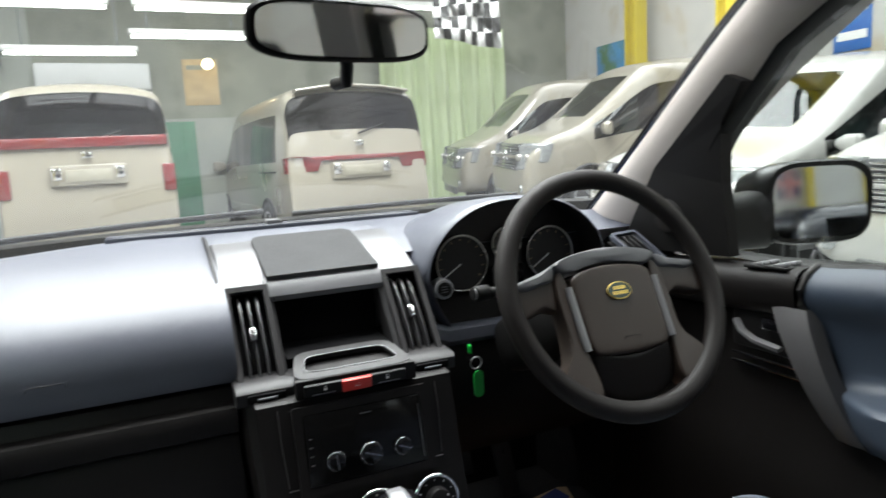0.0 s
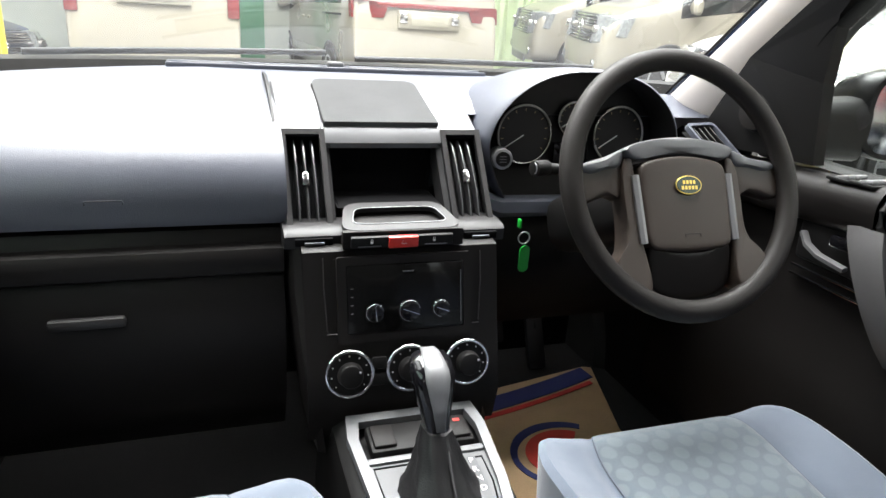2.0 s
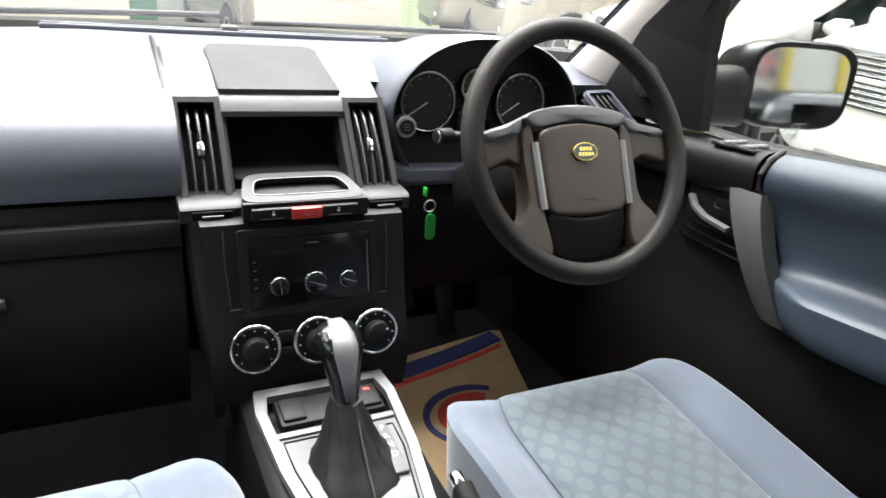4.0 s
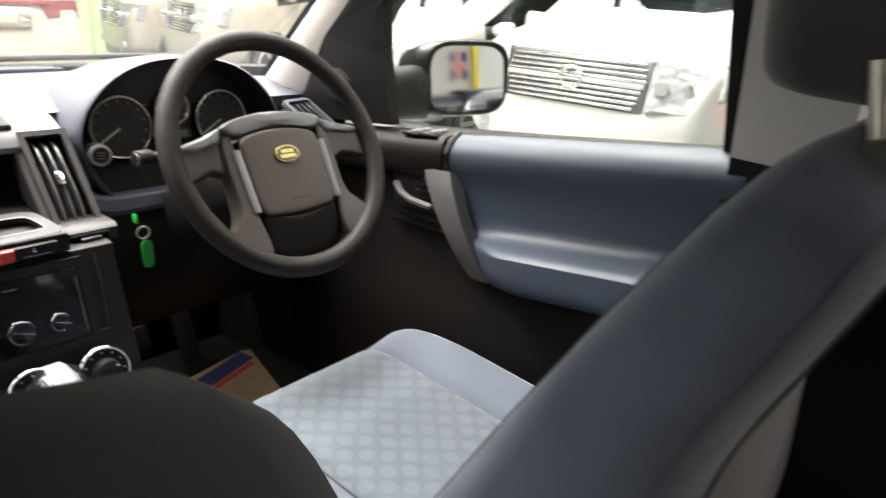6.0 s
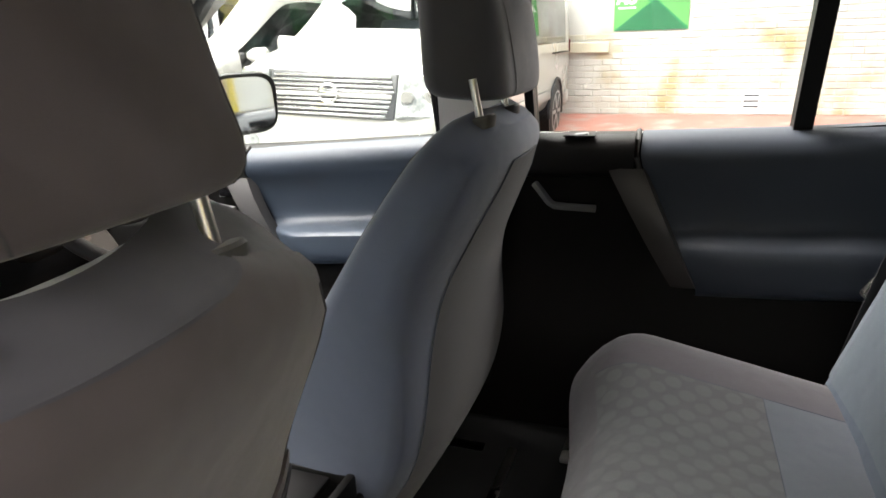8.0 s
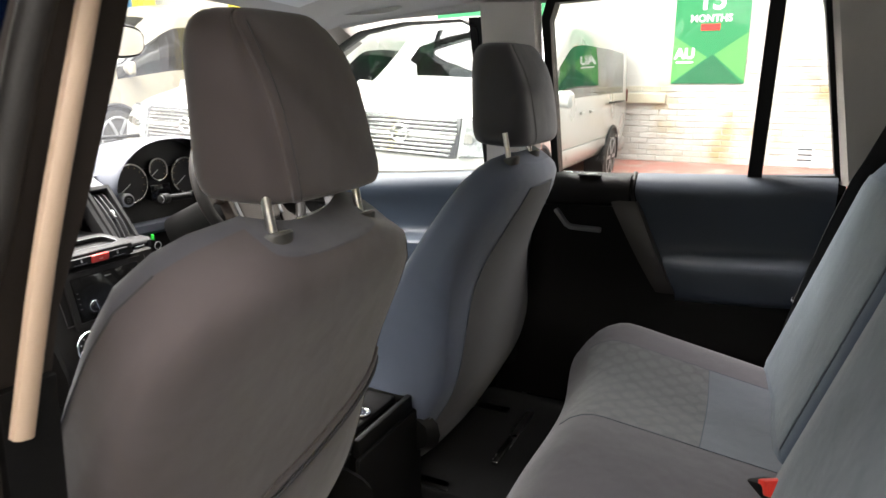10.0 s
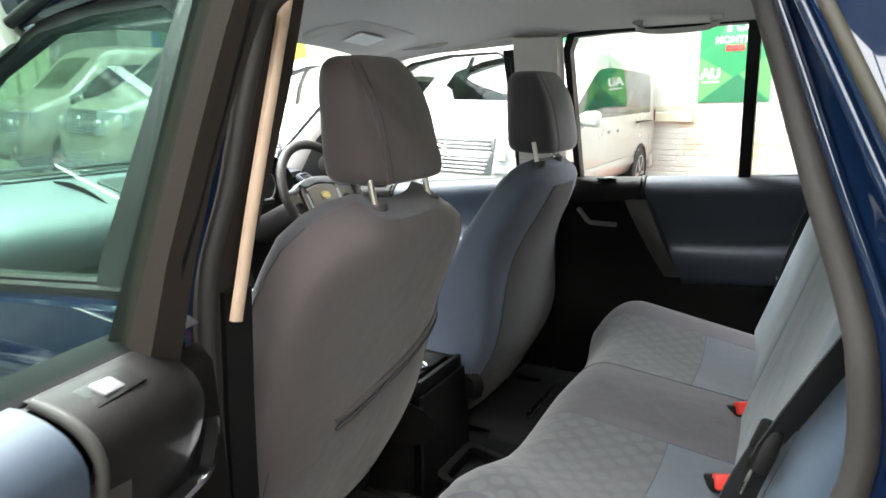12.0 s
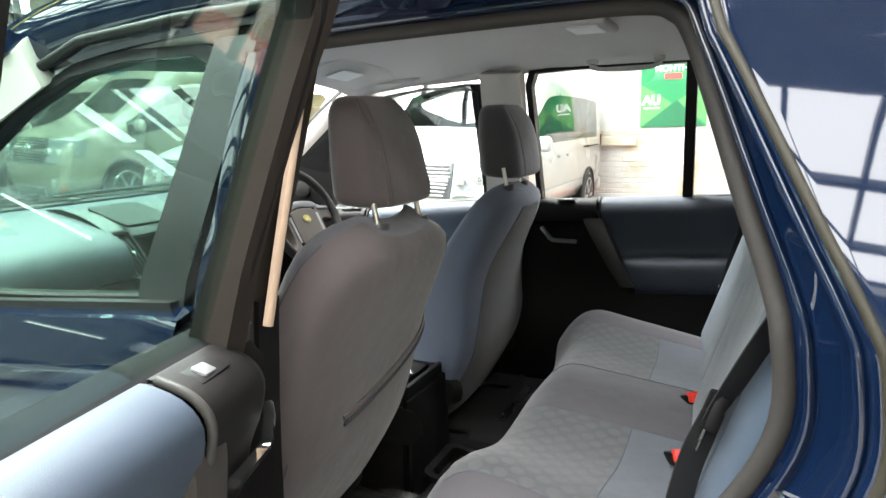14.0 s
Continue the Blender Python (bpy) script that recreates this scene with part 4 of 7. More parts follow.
for y, z in ((5.02, 1.09), (5.3, 1.065), (5.6, 1.01), (5.85, 0.90), (5.92, 0.70), (5.9, 0.45)):
    bon.append([(x, y - 0.12 * (abs(x) / 0.75) ** 2, z + 0.025 * math.cos(x * 2.0) - 0.02) for x in [-0.78 + 1.56 * i / 12 for i in range(13)]])
part("bonnet", loft(bon, closed=False), PAINT, car)
part("tailgate_wall", span((-0.72, 1.60, 0.35), (0.72, 1.68, 1.12), 0.02), LINING, car)
rw = part("rear_screen", pane_of([(-0.66, 1.63, 1.13), (0.66, 1.63, 1.13), (0.60, 1.76, 1.54), (-0.60, 1.76, 1.54)]), WINDOW_VAN, car)
rw.visible_shadow = False
part("header_trim", sweep(smoothed([(-0.62, 4.10, 1.535), (-0.3, 4.17, 1.565), (0, 4.185, 1.575), (0.3, 4.17, 1.565), (0.62, 4.10, 1.535)]), [(-0.04, -0.012), (0.04, -0.012), (0.04, 0.02), (-0.04, 0.02)]), LINING, car)
ws = []
for k in range(7):
    t = k / 6
    ws.append([(x * (0.74 - 0.10 * t), 5.04 - 0.86 * t - (0.24 - 0.16 * t) * abs(x) ** 2.2, 1.12 + 0.45 * t) for x in [-1 + 2 * i / 16 for i in range(17)]])
screen = part("windscreen", loft(ws, closed=False), SCREEN, car, "clear laminated windscreen")
screen.visible_shadow = False
part("scuttle", sweep([(x * 0.80, 5.075 - 0.25 * abs(x) ** 2.2, 1.122) for x in [-1 + 2 * i / 16 for i in range(17)]], [(-0.05, -0.02), (0.05, -0.02), (0.05, 0.024), (-0.05, 0.024)]), BLACK, car)
for x0, x1 in ((-0.62, -0.02), (0.05, 0.62)):
    part("wiper_blade", sweep([(x0 + (x1 - x0) * i / 6, 5.07 - 0.25 * abs((x0 + (x1 - x0) * i / 6) / 0.8) ** 2.2, 1.156 + 0.002 * i) for i in range(7)], 0.007), BLACK, car)

# C pillar of the open side: seal, painted jamb, outer panel
SEAL_L = [(-0.66, 3.46, 1.485), (-0.652, 3.44, 1.505), (-0.650, 3.38, 1.512), (-0.646, 3.10, 1.520), (-0.646, 2.92, 1.521), (-0.650, 2.872, 1.508), (-0.660, 2.849, 1.478), (-0.684, 2.822, 1.406), (-0.728, 2.777, 1.272), (-0.757, 2.746, 1.184), (-0.777, 2.732, 1.124), (-0.785, 2.729, 1.026), (-0.785, 2.771, 0.925), (-0.785, 2.86, 0.80), (-0.78, 2.96, 0.68), (-0.775, 3.02, 0.55), (-0.77, 3.06, 0.46), (-0.77, 3.20, 0.43), (-0.77, 3.42, 0.43)]
for s in (-1, 1):
    line = smoothed([(-s * x, y, z) for x, y, z in SEAL_L], 4)
    if s < 0:
        part("door_seal", sweep(line, 0.0130, up=(1, 0, 0)), SEAL, car, "brown-grey rubber door seal")
    outer_line = []
    for p in line:
        back = (0.018 + 0.055 * max(0.0, min(1.0, (1.50 - p.z) / 0.35))) * max(0.0, min(1.0, (3.05 - p.y) / 0.15))
        top = max(0.0, min(1.0, (p.z - 1.47) / 0.03))
        outer_line.append((s * (0.885 - 0.33 * max(0.0, p.z + 0.03 * top - 1.15)), p.y - back, p.z + 0.045 * top - (0.03 if p.z < 0.6 else 0)))
    jam = []
    for p, q in zip(line, outer_line):
        q = Vector(q)
        mid = p.lerp(q, 0.55) + Vector((-s * 0.018, -0.012, 0))
        jam.append([p + Vector((0, -0.006, 0)), p.lerp(mid, 0.5), mid, mid.lerp(q, 0.6) + Vector((s * 0.012, 0, 0)), q])
    if s < 0:
        part("door_jamb", loft(jam, closed=False), PAINT, car)
        for q in (1, 3):
            part("jamb_fold", sweep([ring[q] + Vector((s * 0.002, 0.003, 0)) for ring in jam], 0.0055, up=(1, 0, 0)), PAINT, car)
    rear = [Vector(q) for q in outer_line if q[1] < 2.99]
    quarter = [[q, q + Vector((s * 0.006, -0.012, 0)), q + Vector((s * 0.0062, -0.016, 0)), q + Vector((s * 0.0062, -0.024, 0)), Vector((q.x + s * 0.004, q.y - 0.10, q.z)), Vector((q.x + s * 0.002, q.y - 0.16, q.z)), Vector((q.x - s * 0.01, q.y - 0.45, q.z)), Vector((q.x - s * 0.06, 1.68, q.z))] for q in rear]
    part("quarter_panel", loft(quarter, closed=False), PAINT, car)
    part("edge_strip", sweep([q + Vector((s * 0.004, -0.010, 0)) for q in rear], 0.0058, up=(1, 0, 0)), mat("olive_edge_strip", (0.020, 0.018, 0.012), 0.55, spec=0.3) if s < 0 else SEAL, car)
    part("inner_quarter_trim", loft([[(s * 0.60, 2.70, z), (s * 0.73, 2.72 - 0.05 * (z - 1.1), z), (s * 0.73, 1.7, z), (s * 0.60, 1.7, z)] for z in (0.45, 1.12)]), BLACK, car, smooth=False)
    inn = 0.0 if s > 0 else 0.05
    part("c_pillar_trim", loft([[(s * (0.735 - inn - 0.30 * (z - 1.12)), 2.755 - inn + 0.20 * (z - 1.12), z), (s * (0.70 - inn - 0.30 * (z - 1.12)), 2.74 - inn + 0.20 * (z - 1.12), z), (s * (0.66 - 0.28 * (z - 1.12)), 2.35, z), (s * (0.735 - 0.30 * (z - 1.12)), 2.35, z)] for z in (1.12, 1.3, 1.45, 1.57)]), PILLAR, car, "pale plastic rear pillar trim")
    part("load_side_trim", loft([[(s * (0.735 - 0.30 * (z - 1.12)), 2.35, z), (s * (0.66 - 0.28 * (z - 1.12)), 2.35, z), (s * (0.66 - 0.28 * (z - 1.12)), 1.7, z), (s * (0.735 - 0.30 * (z - 1.12)), 1.7, z)] for z in (1.12, 1.57)]), PILLAR, car, smooth=False)
# striker catch in the jamb
part("door_catch", join(frame_plate(round_rect(0.085, 0.06, 0.012, 5), round_rect(0.055, 0.032, 0.008, 5), 0.010, basis((-0.825, 2.742, 0.93), (1, 0.25, 0), (0, -0.5, 1))), box((-0.825, 2.748, 0.93), (0.055, 0.012, 0.012), 0.004, 2, pose(0, 0, 0, 0, 0, 14))), STEEL, car, "steel door striker plate")
# pillar edge of the open side
edge = smoothed([(-0.748, 3.482, 1.055), (-0.710, 3.470, 1.215), (-0.655, 3.468, 1.38), (-0.610, 3.468, 1.51)])
part("pillar_edge", sweep(edge, [(-0.007, -0.005), (-0.004, -0.009), (0.004, -0.009), (0.007, -0.005), (0.007, 0.005), (0.004, 0.009), (-0.004, 0.009), (-0.007, 0.005)], up=(1, 0, 0)), BEIGE, car, "beige plastic edge of the pillar trim")
b_seal = smoothed([(-0.785, 3.50, 0.45), (-0.785, 3.505, 0.85), (-0.782, 3.498, 1.1), (-0.735, 3.485, 1.25), (-0.695, 3.478, 1.38), (-0.655, 3.465, 1.495)])
part("pillar_seal", sweep(b_seal, 0.014, up=(1, 0, 0)), SEAL, car)
part("pillar_flange", sweep([p + Vector((-0.036, 0.016, 0)) for p in b_seal], [(-0.022, -0.004), (-0.018, -0.009), (-0.006, -0.011), (0.004, -0.007), (0.012, -0.010), (0.022, -0.006), (0.022, 0.008), (-0.022, 0.008)], up=(1, 0, 0)), PAINT, car)
jb = [[p + Vector((-0.03, 0.02, 0)), p + Vector((-0.045, 0.028, 0)), p + Vector((-0.055, 0.040, 0)), p + Vector((-0.056, 0.050, 0))] for p in b_seal]
part("pillar_jamb", loft(jb, closed=False), PAINT, car)



# ---- doors ----


def side_x(z):
    return 0.765 if z < 1.1 else 0.765 - 0.32 * (z - 1.1)


PIPING = mat("grey_piping", (0.026, 0.025, 0.023), 0.6, vary=0.08)


def car_door(label, y0, y1, window, vinyl_y, s, m, inside=True, kind=0):
    """A door between y0 (front) and y1 (back) on side s; window: its loop of (y, z); m: its turn about the hinge."""
    P = lambda bm: moved(bm, m)
    X = lambda x: s * x
    ys = [y0 + (y1 - y0) * i / 10 for i in range(11)]
    # outer skin with a swage line
    skin = []
    for y in ys:
        b = belt(y) - 0.005
        skin.append([(X(x), y, z) for x, z in ((0.80, b), (0.845, b - 0.012), (0.875, b - 0.07), (0.895, b - 0.16), (0.888, b - 0.20), (0.90, 0.72), (0.89, 0.50), (0.86, 0.42), (0.80, 0.42))])
    d = part("door", P(loft(skin, closed=False)), PAINT, car, label)
    for y, e in ((y0 - 0.002, -0.012), (y1 + 0.002, 0.012)):
        end = [(0.74, 0.42), (0.87, 0.42), (0.885, 0.8), (0.86, belt(y) - 0.05), (0.76, belt(y) - 0.01)]
        part("door_end", P(loft([[(X(x), v, z) for x, z in end] for v in (y, y + e)])), PAINT, d)
    # frame round the glass
    loop = [Vector((X(side_x(z)), y, z)) for y, z in window]
    fr = smoothed(loop, 4, True) if kind == 9 else loop
    cen = sum(loop, Vector()) / len(loop)
    outer_loop = [p + (p - cen).normalized() * (0.030 if s < 0 else 0.007 if kind == 0 else 0.020) for p in loop]
    inn, out2 = [], []
    for p, q in zip(loop, outer_loop):
        inn.append(p)
        out2.append(q)
    rings = [[p + Vector((X(0.022), 0, 0)) for p in inn], [q + Vector((X(0.016), 0, 0)) for q in out2], [q + Vector((X(-0.03), 0, 0)) for q in out2], [p + Vector((X(-0.022), 0, 0)) for p in inn]]
    rings.append(rings[0])
    fbm = loft(rings, caps=False)
    bmesh.ops.remove_doubles(fbm, verts=fbm.verts[:], dist=1e-6)
    part("window_frame", P(fbm), BLACK, d, "black window frame")
    gl = part("window_glass", P(pane_of([p for p in loop], 0.003)), WINDOW if s > 0 else WINDOW_TEAL, d, "greenish tinted window glass")
    gl.visible_shadow = False
    if not inside:
        return d
    if s < 0 and kind:
        part("waist_seal", P(loft([[(X(0.748), y, belt(y) + 0.004), (X(0.764), y, belt(y) + 0.014), (X(0.800), y, belt(y) + 0.012), (X(0.838), y, belt(y) - 0.004), (X(0.838), y, belt(y) - 0.014)] for y in ys], closed=False)), VOID, d, "black rubber waist seal")
    # inside: dark base panel, vinyl upper with armrest, switch panel, pull, handle, pocket
    back = y1 + 0.02
    base = []
    for y in ys:
        base.append([(X(x), y, z) for x, z in ((0.752, belt(y) - 0.02), (0.735, belt(y) - 0.04), (0.73, 0.95), (0.725, 0.80), (0.69, 0.72), (0.675, 0.55), (0.69, 0.45), (0.74, 0.44))])
    part("lower_panel", P(loft(base, closed=False)), DEEP, d, "black textured door panel")
    fat = 0.020 if s < 0 and kind else 0.0
    vin, n = [], 14
    for i in range(n + 1):
        y = vinyl_y + (back - vinyl_y) * i / n
        b = belt(y)
        rise = min(1.0, i / 2.5)
        a = (0.016 if kind else 0.050) * rise * (1.0 if i < n - 1 else 0.8)
        shape = ((0.757, b + 0.004), (0.742, b + 0.006), (0.716, b - 0.008), (0.702, b - 0.030), (0.704, b - 0.055), (0.716, b - 0.085), (0.722, b - 0.125), (0.721, b - 0.163), (0.712 - a * 0.3, b - 0.180), (0.700 - a, b - 0.188), (0.694 - a, b - 0.206), (0.696 - a, b - 0.245), (0.708 - a * 0.6, b - 0.268), (0.724, b - 0.280), (0.74, b - 0.284)) if kind == 0 else ((0.757, b + 0.004), (0.742, b + 0.006), (0.716 - 0.6 * fat, b - 0.010), (0.704 - fat, b - 0.040), (0.712 - fat, b - 0.085), (0.722 - 0.6 * fat, b - 0.13), (0.724, b - 0.185), (0.715 - a * 0.8, b - 0.207), (0.700 - a, b - 0.222), (0.697 - a, b - 0.260), (0.705 - a * 0.7, b - 0.305), (0.722, b - 0.325), (0.74, b - 0.33))
        vin.append([(X(x), y - (1 - i / n) * 0.12 * max(0.0, min(1.0, (b - (0.06 if s > 0 else 0.12) - z) / 0.24)), z) for x, z in shape])
    part("vinyl_panel", P(loft([smoothed(r_, 3) for r_ in vin], closed=False)), REARVINYL if kind and s > 0 else DOORVINYL, d, "blue-grey vinyl door panel with armrest")
    lip = [(X(x), y + 0.008, z) for x, y, z in [(p[0] * s, p[1], p[2]) for p in vin[0]][:7]]
    if s > 0 or kind == 0:
        part("vinyl_edge", P(sweep([(x - X(0.004), y, z) for x, y, z in lip], 0.0055 if s > 0 else 0.008)), PIPING, d)
    sp = []
    for i in range(6):
        y = y0 - 0.03 + (vinyl_y + 0.012 - y0 + 0.03) * i / 5
        b = belt(y)
        sp.append([(X(x), y, z) for x, z in (((0.757, b + 0.004), (0.742, b + 0.006), (0.712, b + 0.003), (0.697, b - 0.006), (0.689, b - 0.022), (0.690, b - 0.045), (0.700, b - 0.075), (0.735, b - 0.085)) if s > 0 or kind == 0 else ((0.757, b + 0.004), (0.742, b + 0.006), (0.704, b - 0.010), (0.684, b - 0.040), (0.692, b - 0.085), (0.710, b - 0.13), (0.724, b - 0.185), (0.735, b - 0.20)))])
    if s < 0 and kind:
        sp = [[(x - 0.05 * max(0.0, 1 - i / 1.5), y, z - 0.03 * max(0.0, 1 - i / 1.5)) for x, y, z in ring] for i, ring in enumerate(sp)]
    if s < 0 and kind:
        part("end_piping", P(sweep([(x - X(0.002), y, z) for x, y, z in smoothed(sp[-1][1:7], 4)], 0.0055, up=(0, 1, 0))), PIPING, d)
    part("switch_panel", P(loft([smoothed(r_, 3) for r_ in sp], closed=False)), DASH_LOW, d)
    nsw = 4 if kind == 0 else 1
    for k in range(nsw):
        yy = vinyl_y + 0.055 + 0.036 * (k // 2 if nsw > 1 else 0) * 1.2 + (0.065 if kind else 0)
        if s < 0 and kind:
            yy = vinyl_y + 0.075
        xx = 0.708 + 0.026 * (k % 2) + (0.012 if s < 0 and kind else 0)
        zz, tip = belt(yy) + (0.004 if s > 0 else -0.0025), 23 if s < 0 and kind else 0
        part("switch_well", P(box((X(xx), yy, zz), (0.025, 0.046, 0.006) if nsw > 1 else (0.030, 0.062, 0.004), 0.002, 2, pose(0, 0, 0, 0, tip))), BLACK, d)
        part("window_switch", P(box((X(xx), yy - 0.004, zz + (0.004 if nsw > 1 else 0.001)), (0.018, 0.026, 0.009) if nsw > 1 else (0.020, 0.028, 0.007), 0.003, 2, pose(0, 0, 0, -14 if nsw > 1 else -6, tip))), SILVER, d, "silver window switch")
    top, low = (vinyl_y - 0.006, belt(vinyl_y) - 0.062), ((vinyl_y - 0.112, belt(vinyl_y) - 0.262) if kind == 0 else (vinyl_y - 0.120, belt(vinyl_y) - 0.300))
    wide = 0.066 if kind == 0 else 0.068
    pull = []
    for t in [i / 8 for i in range(9)]:
        yc, zc = top[0] + (low[0] - top[0]) * t, top[1] + (low[1] - top[1]) * t
        out = 0.696 - 0.020 * math.sin(math.pi * t) ** 0.7
        w = wide * (1 - 0.30 * t)
        pull.append([(X(out + 0.03), yc - w * 0.05, zc), (X(out), yc, zc), (X(out - 0.004), yc + w * 0.5, zc), (X(out), yc + w, zc), (X(out + 0.05), yc + w * 1.05, zc)])
    part("door_pull", P(loft(pull, closed=False)), mat("pull_satin_grey", (0.062, 0.061, 0.062) if kind == 0 else (0.034, 0.030, 0.027), 0.4, vary=0.06), d, "satin grey door pull")
    hy, hz = (vinyl_y + 0.085, belt(vinyl_y) - 0.12) if kind == 0 else (vinyl_y + 0.135, belt(vinyl_y) - 0.115)
    if kind == 0:
        part("handle_bowl", P(box((X(0.722), hy, hz + 0.002), (0.02, 0.155, 0.085), 0.009, 3)), BLACK, d)
    if kind == 0:
        lever = [(X(0.706), hy + 0.060, hz + 0.012), (X(0.698), hy + 0.040, hz - 0.004), (X(0.694), hy + 0.010, hz - 0.014), (X(0.694), hy - 0.045, hz - 0.020)]
        part("release_catch", P(box((X(0.708), hy - 0.022, hz + 0.016), (0.016, 0.050, 0.022), 0.005)), GLOSS, d)
    else:
        lever = [(X(0.712), vinyl_y + 0.210, belt(vinyl_y) - 0.103), (X(0.704), vinyl_y + 0.196, belt(vinyl_y) - 0.116), (X(0.700), vinyl_y + 0.176, belt(vinyl_y) - 0.139), (X(0.700), vinyl_y + 0.166, belt(vinyl_y) - 0.1445), (X(0.700), vinyl_y + 0.150, belt(vinyl_y) - 0.1455), (X(0.700), vinyl_y + 0.082, belt(vinyl_y) - 0.1470)]
    part("door_handle", P(sweep(lever, [(-0.004, -0.006), (0.003, -0.006), (0.004, 0.0), (0.003, 0.006), (-0.004, 0.006)] if kind == 0 else [(-0.006, -0.007), (0.003, -0.007), (0.006, -0.003), (0.006, 0.004), (0.003, 0.007), (-0.006, 0.007)], up=(s, 0, 0.2))), mat("lever_satin_silver", (0.22, 0.22, 0.225), 0.3, metal=0.6, vary=0.05) if kind == 0 else CHROME if s < 0 else mat("lever_satin_grey", (0.20, 0.20, 0.20), 0.35, metal=0.3, vary=0.05), d, "satin silver release handle")
    if kind == 0:
        for dz in (-0.055, -0.072):
            part("chrome_strip", P(box((X(0.718), hy, hz + dz), (0.006, 0.16, 0.005), 0.002)), CHROME, d)
    return d


WIN_F = [(4.50, 1.065), (4.30, 1.285), (4.14, 1.415), (3.99, 1.485), (3.85, 1.505), (3.68, 1.508), (3.635, 1.485), (3.650, 1.10), (3.95, 1.078), (4.25, 1.06)]
WIN_R = [(3.432, 1.108), (3.436, 1.50), (3.42, 1.540), (3.30, 1.545), (2.95, 1.549), (2.87, 1.545), (2.842, 1.52), (2.768, 1.14), (2.95, 1.126), (3.2, 1.114)]
WIN_L = [(3.335, 1.110), (3.385, 1.49), (3.37, 1.535), (3.28, 1.543), (2.95, 1.549), (2.87, 1.545), (2.842, 1.52), (2.768, 1.14), (2.95, 1.126), (3.2, 1.116)]
fd = car_door("closed dark blue front car door with blue-grey vinyl trim", 4.62, 3.585, WIN_F, 4.140, 1, Matrix())
rr = car_door("closed dark blue rear car door with blue-grey vinyl trim", 3.57, 2.74, WIN_R, 3.216, 1, Matrix(), kind=1)
car_door("closed dark blue front passenger door reflecting roof lights", 4.62, 3.58, WIN_F, 4.175, -1, Matrix())
HINGE = Vector((-0.85, 3.51, 0))
SWING = Matrix.Translation(HINGE) @ Matrix.Rotation(radians(-75), 4, "Z") @ Matrix.Translation(-HINGE)
rl = car_door("dark blue rear car door swung wide open", 3.445, 2.74, WIN_L, 3.19, -1, SWING, kind=1)
for d, s, m in ((rr, 1, Matrix()), (rl, -1, SWING)):
    bar = [[Vector((s * (side_x(z) + e), y + w, z)) for w, e in ((-0.016, 0.022), (0.016, 0.022), (0.016, -0.025), (-0.016, -0.025))] for y, z in ((2.938, 1.115), (2.930, 1.56))]
    part("window_divider", moved(loft(bar), m), BLACK, d, "black upright bar in the window")
ft = [[Vector((-(side_x(z) + e), y, z)) for y, e in ((ya, -0.026), (yb, -0.030), (yb - 0.006, 0.010), (ya, 0.010))] for z, ya, yb in ((1.07, 3.330, 3.380), (1.20, 3.342, 3.386), (1.28, 3.350, 3.389), (1.35, 3.358, 3.399), (1.42, 3.368, 3.416), (1.49, 3.382, 3.438), (1.55, 3.388, 3.450))]
part("frame_trim", moved(loft(ft), SWING), FRAME_BROWN, rl, "brown-black plastic frame trim")
up_ = [[Vector((side_x(z) + e, y, z)) for y, e in ((3.604, 0.02), (3.652, 0.02), (3.652, -0.026), (3.604, -0.026))] for z in (1.095, 1.25, 1.40, 1.515)]
part("frame_upright", loft(up_), BLACK, fd, "black rear upright of the window frame")
# black pillar covers on the front passenger door
cover = loft([[Vector((-(side_x(z) + e), y, z)) for y, e in ((yc + w, 0.037), (yc - 0.052, 0.040), (yc - 0.052, 0.015), (yc + w, 0.012))] for z, yc, w in ((1.035, 3.672, 0.060), (1.13, 3.655, 0.052), (1.25, 3.632, 0.047), (1.357, 3.610, 0.045), (1.45, 3.592, 0.045), (1.53, 3.575, 0.042))])
part("pillar_cover", cover, mat("satin_black_cover", (0.012, 0.014, 0.014), 0.30, vary=0.08), car, "satin black pillar cover")
part("waist_strip", sweep([(-0.805, y, belt(y) - 0.003) for y in (3.62, 3.9, 4.2, 4.55)], [(-0.012, -0.007), (0.012, -0.007), (0.012, 0.007), (-0.012, 0.007)]), BLACK, car)
part("drip_channel", sweep([(-(0.665 if z > 1.5 else 0.665 + 0.32 * (1.5 - z)), y, z) for y, z in ((3.44, 1.575), (3.7, 1.568), (3.95, 1.548), (4.16, 1.47), (4.33, 1.335), (4.52, 1.10))], 0.011), BLACK, car)

for s in (-1, 1):
    part("rail_trim", sweep([(s * 0.612, y, along([(4.05, 1.520), (3.9, 1.538), (3.65, 1.548), (3.45, 1.562), (2.7, 1.566), (1.9, 1.55)], y)) for y in ((4.05, 3.9, 3.65, 3.45, 3.2, 2.7, 1.9) if s > 0 else (4.05, 3.9, 3.65, 3.5))], 0.020), LINING, car)

# door mirror on the driver's side
mir = thing("door_mirror", "black door mirror housing beside the driver's window", "car mirror", pose(0.98, 4.45, 1.1))
hous = []
for dy, a, b in ((0.13, 0.045, 0.04), (0.10, 0.085, 0.066), (0.03, 0.106, 0.086), (-0.014, 0.109, 0.090), (-0.022, 0.104, 0.086), (-0.020, 0.094, 0.077), (-0.010, 0.092, 0.075)):
    hous.append(superring((1.066, 4.41 + dy, 1.134), (1, -0.36, 0), (0.03, 0, 1), a * 1.07, b * 1.03, 4.0, 32))
part("housing", loft(hous), mat("mirror_shell_black", (0.004, 0.004, 0.0045), 0.3, vary=0.1, spec=0.3), mir)
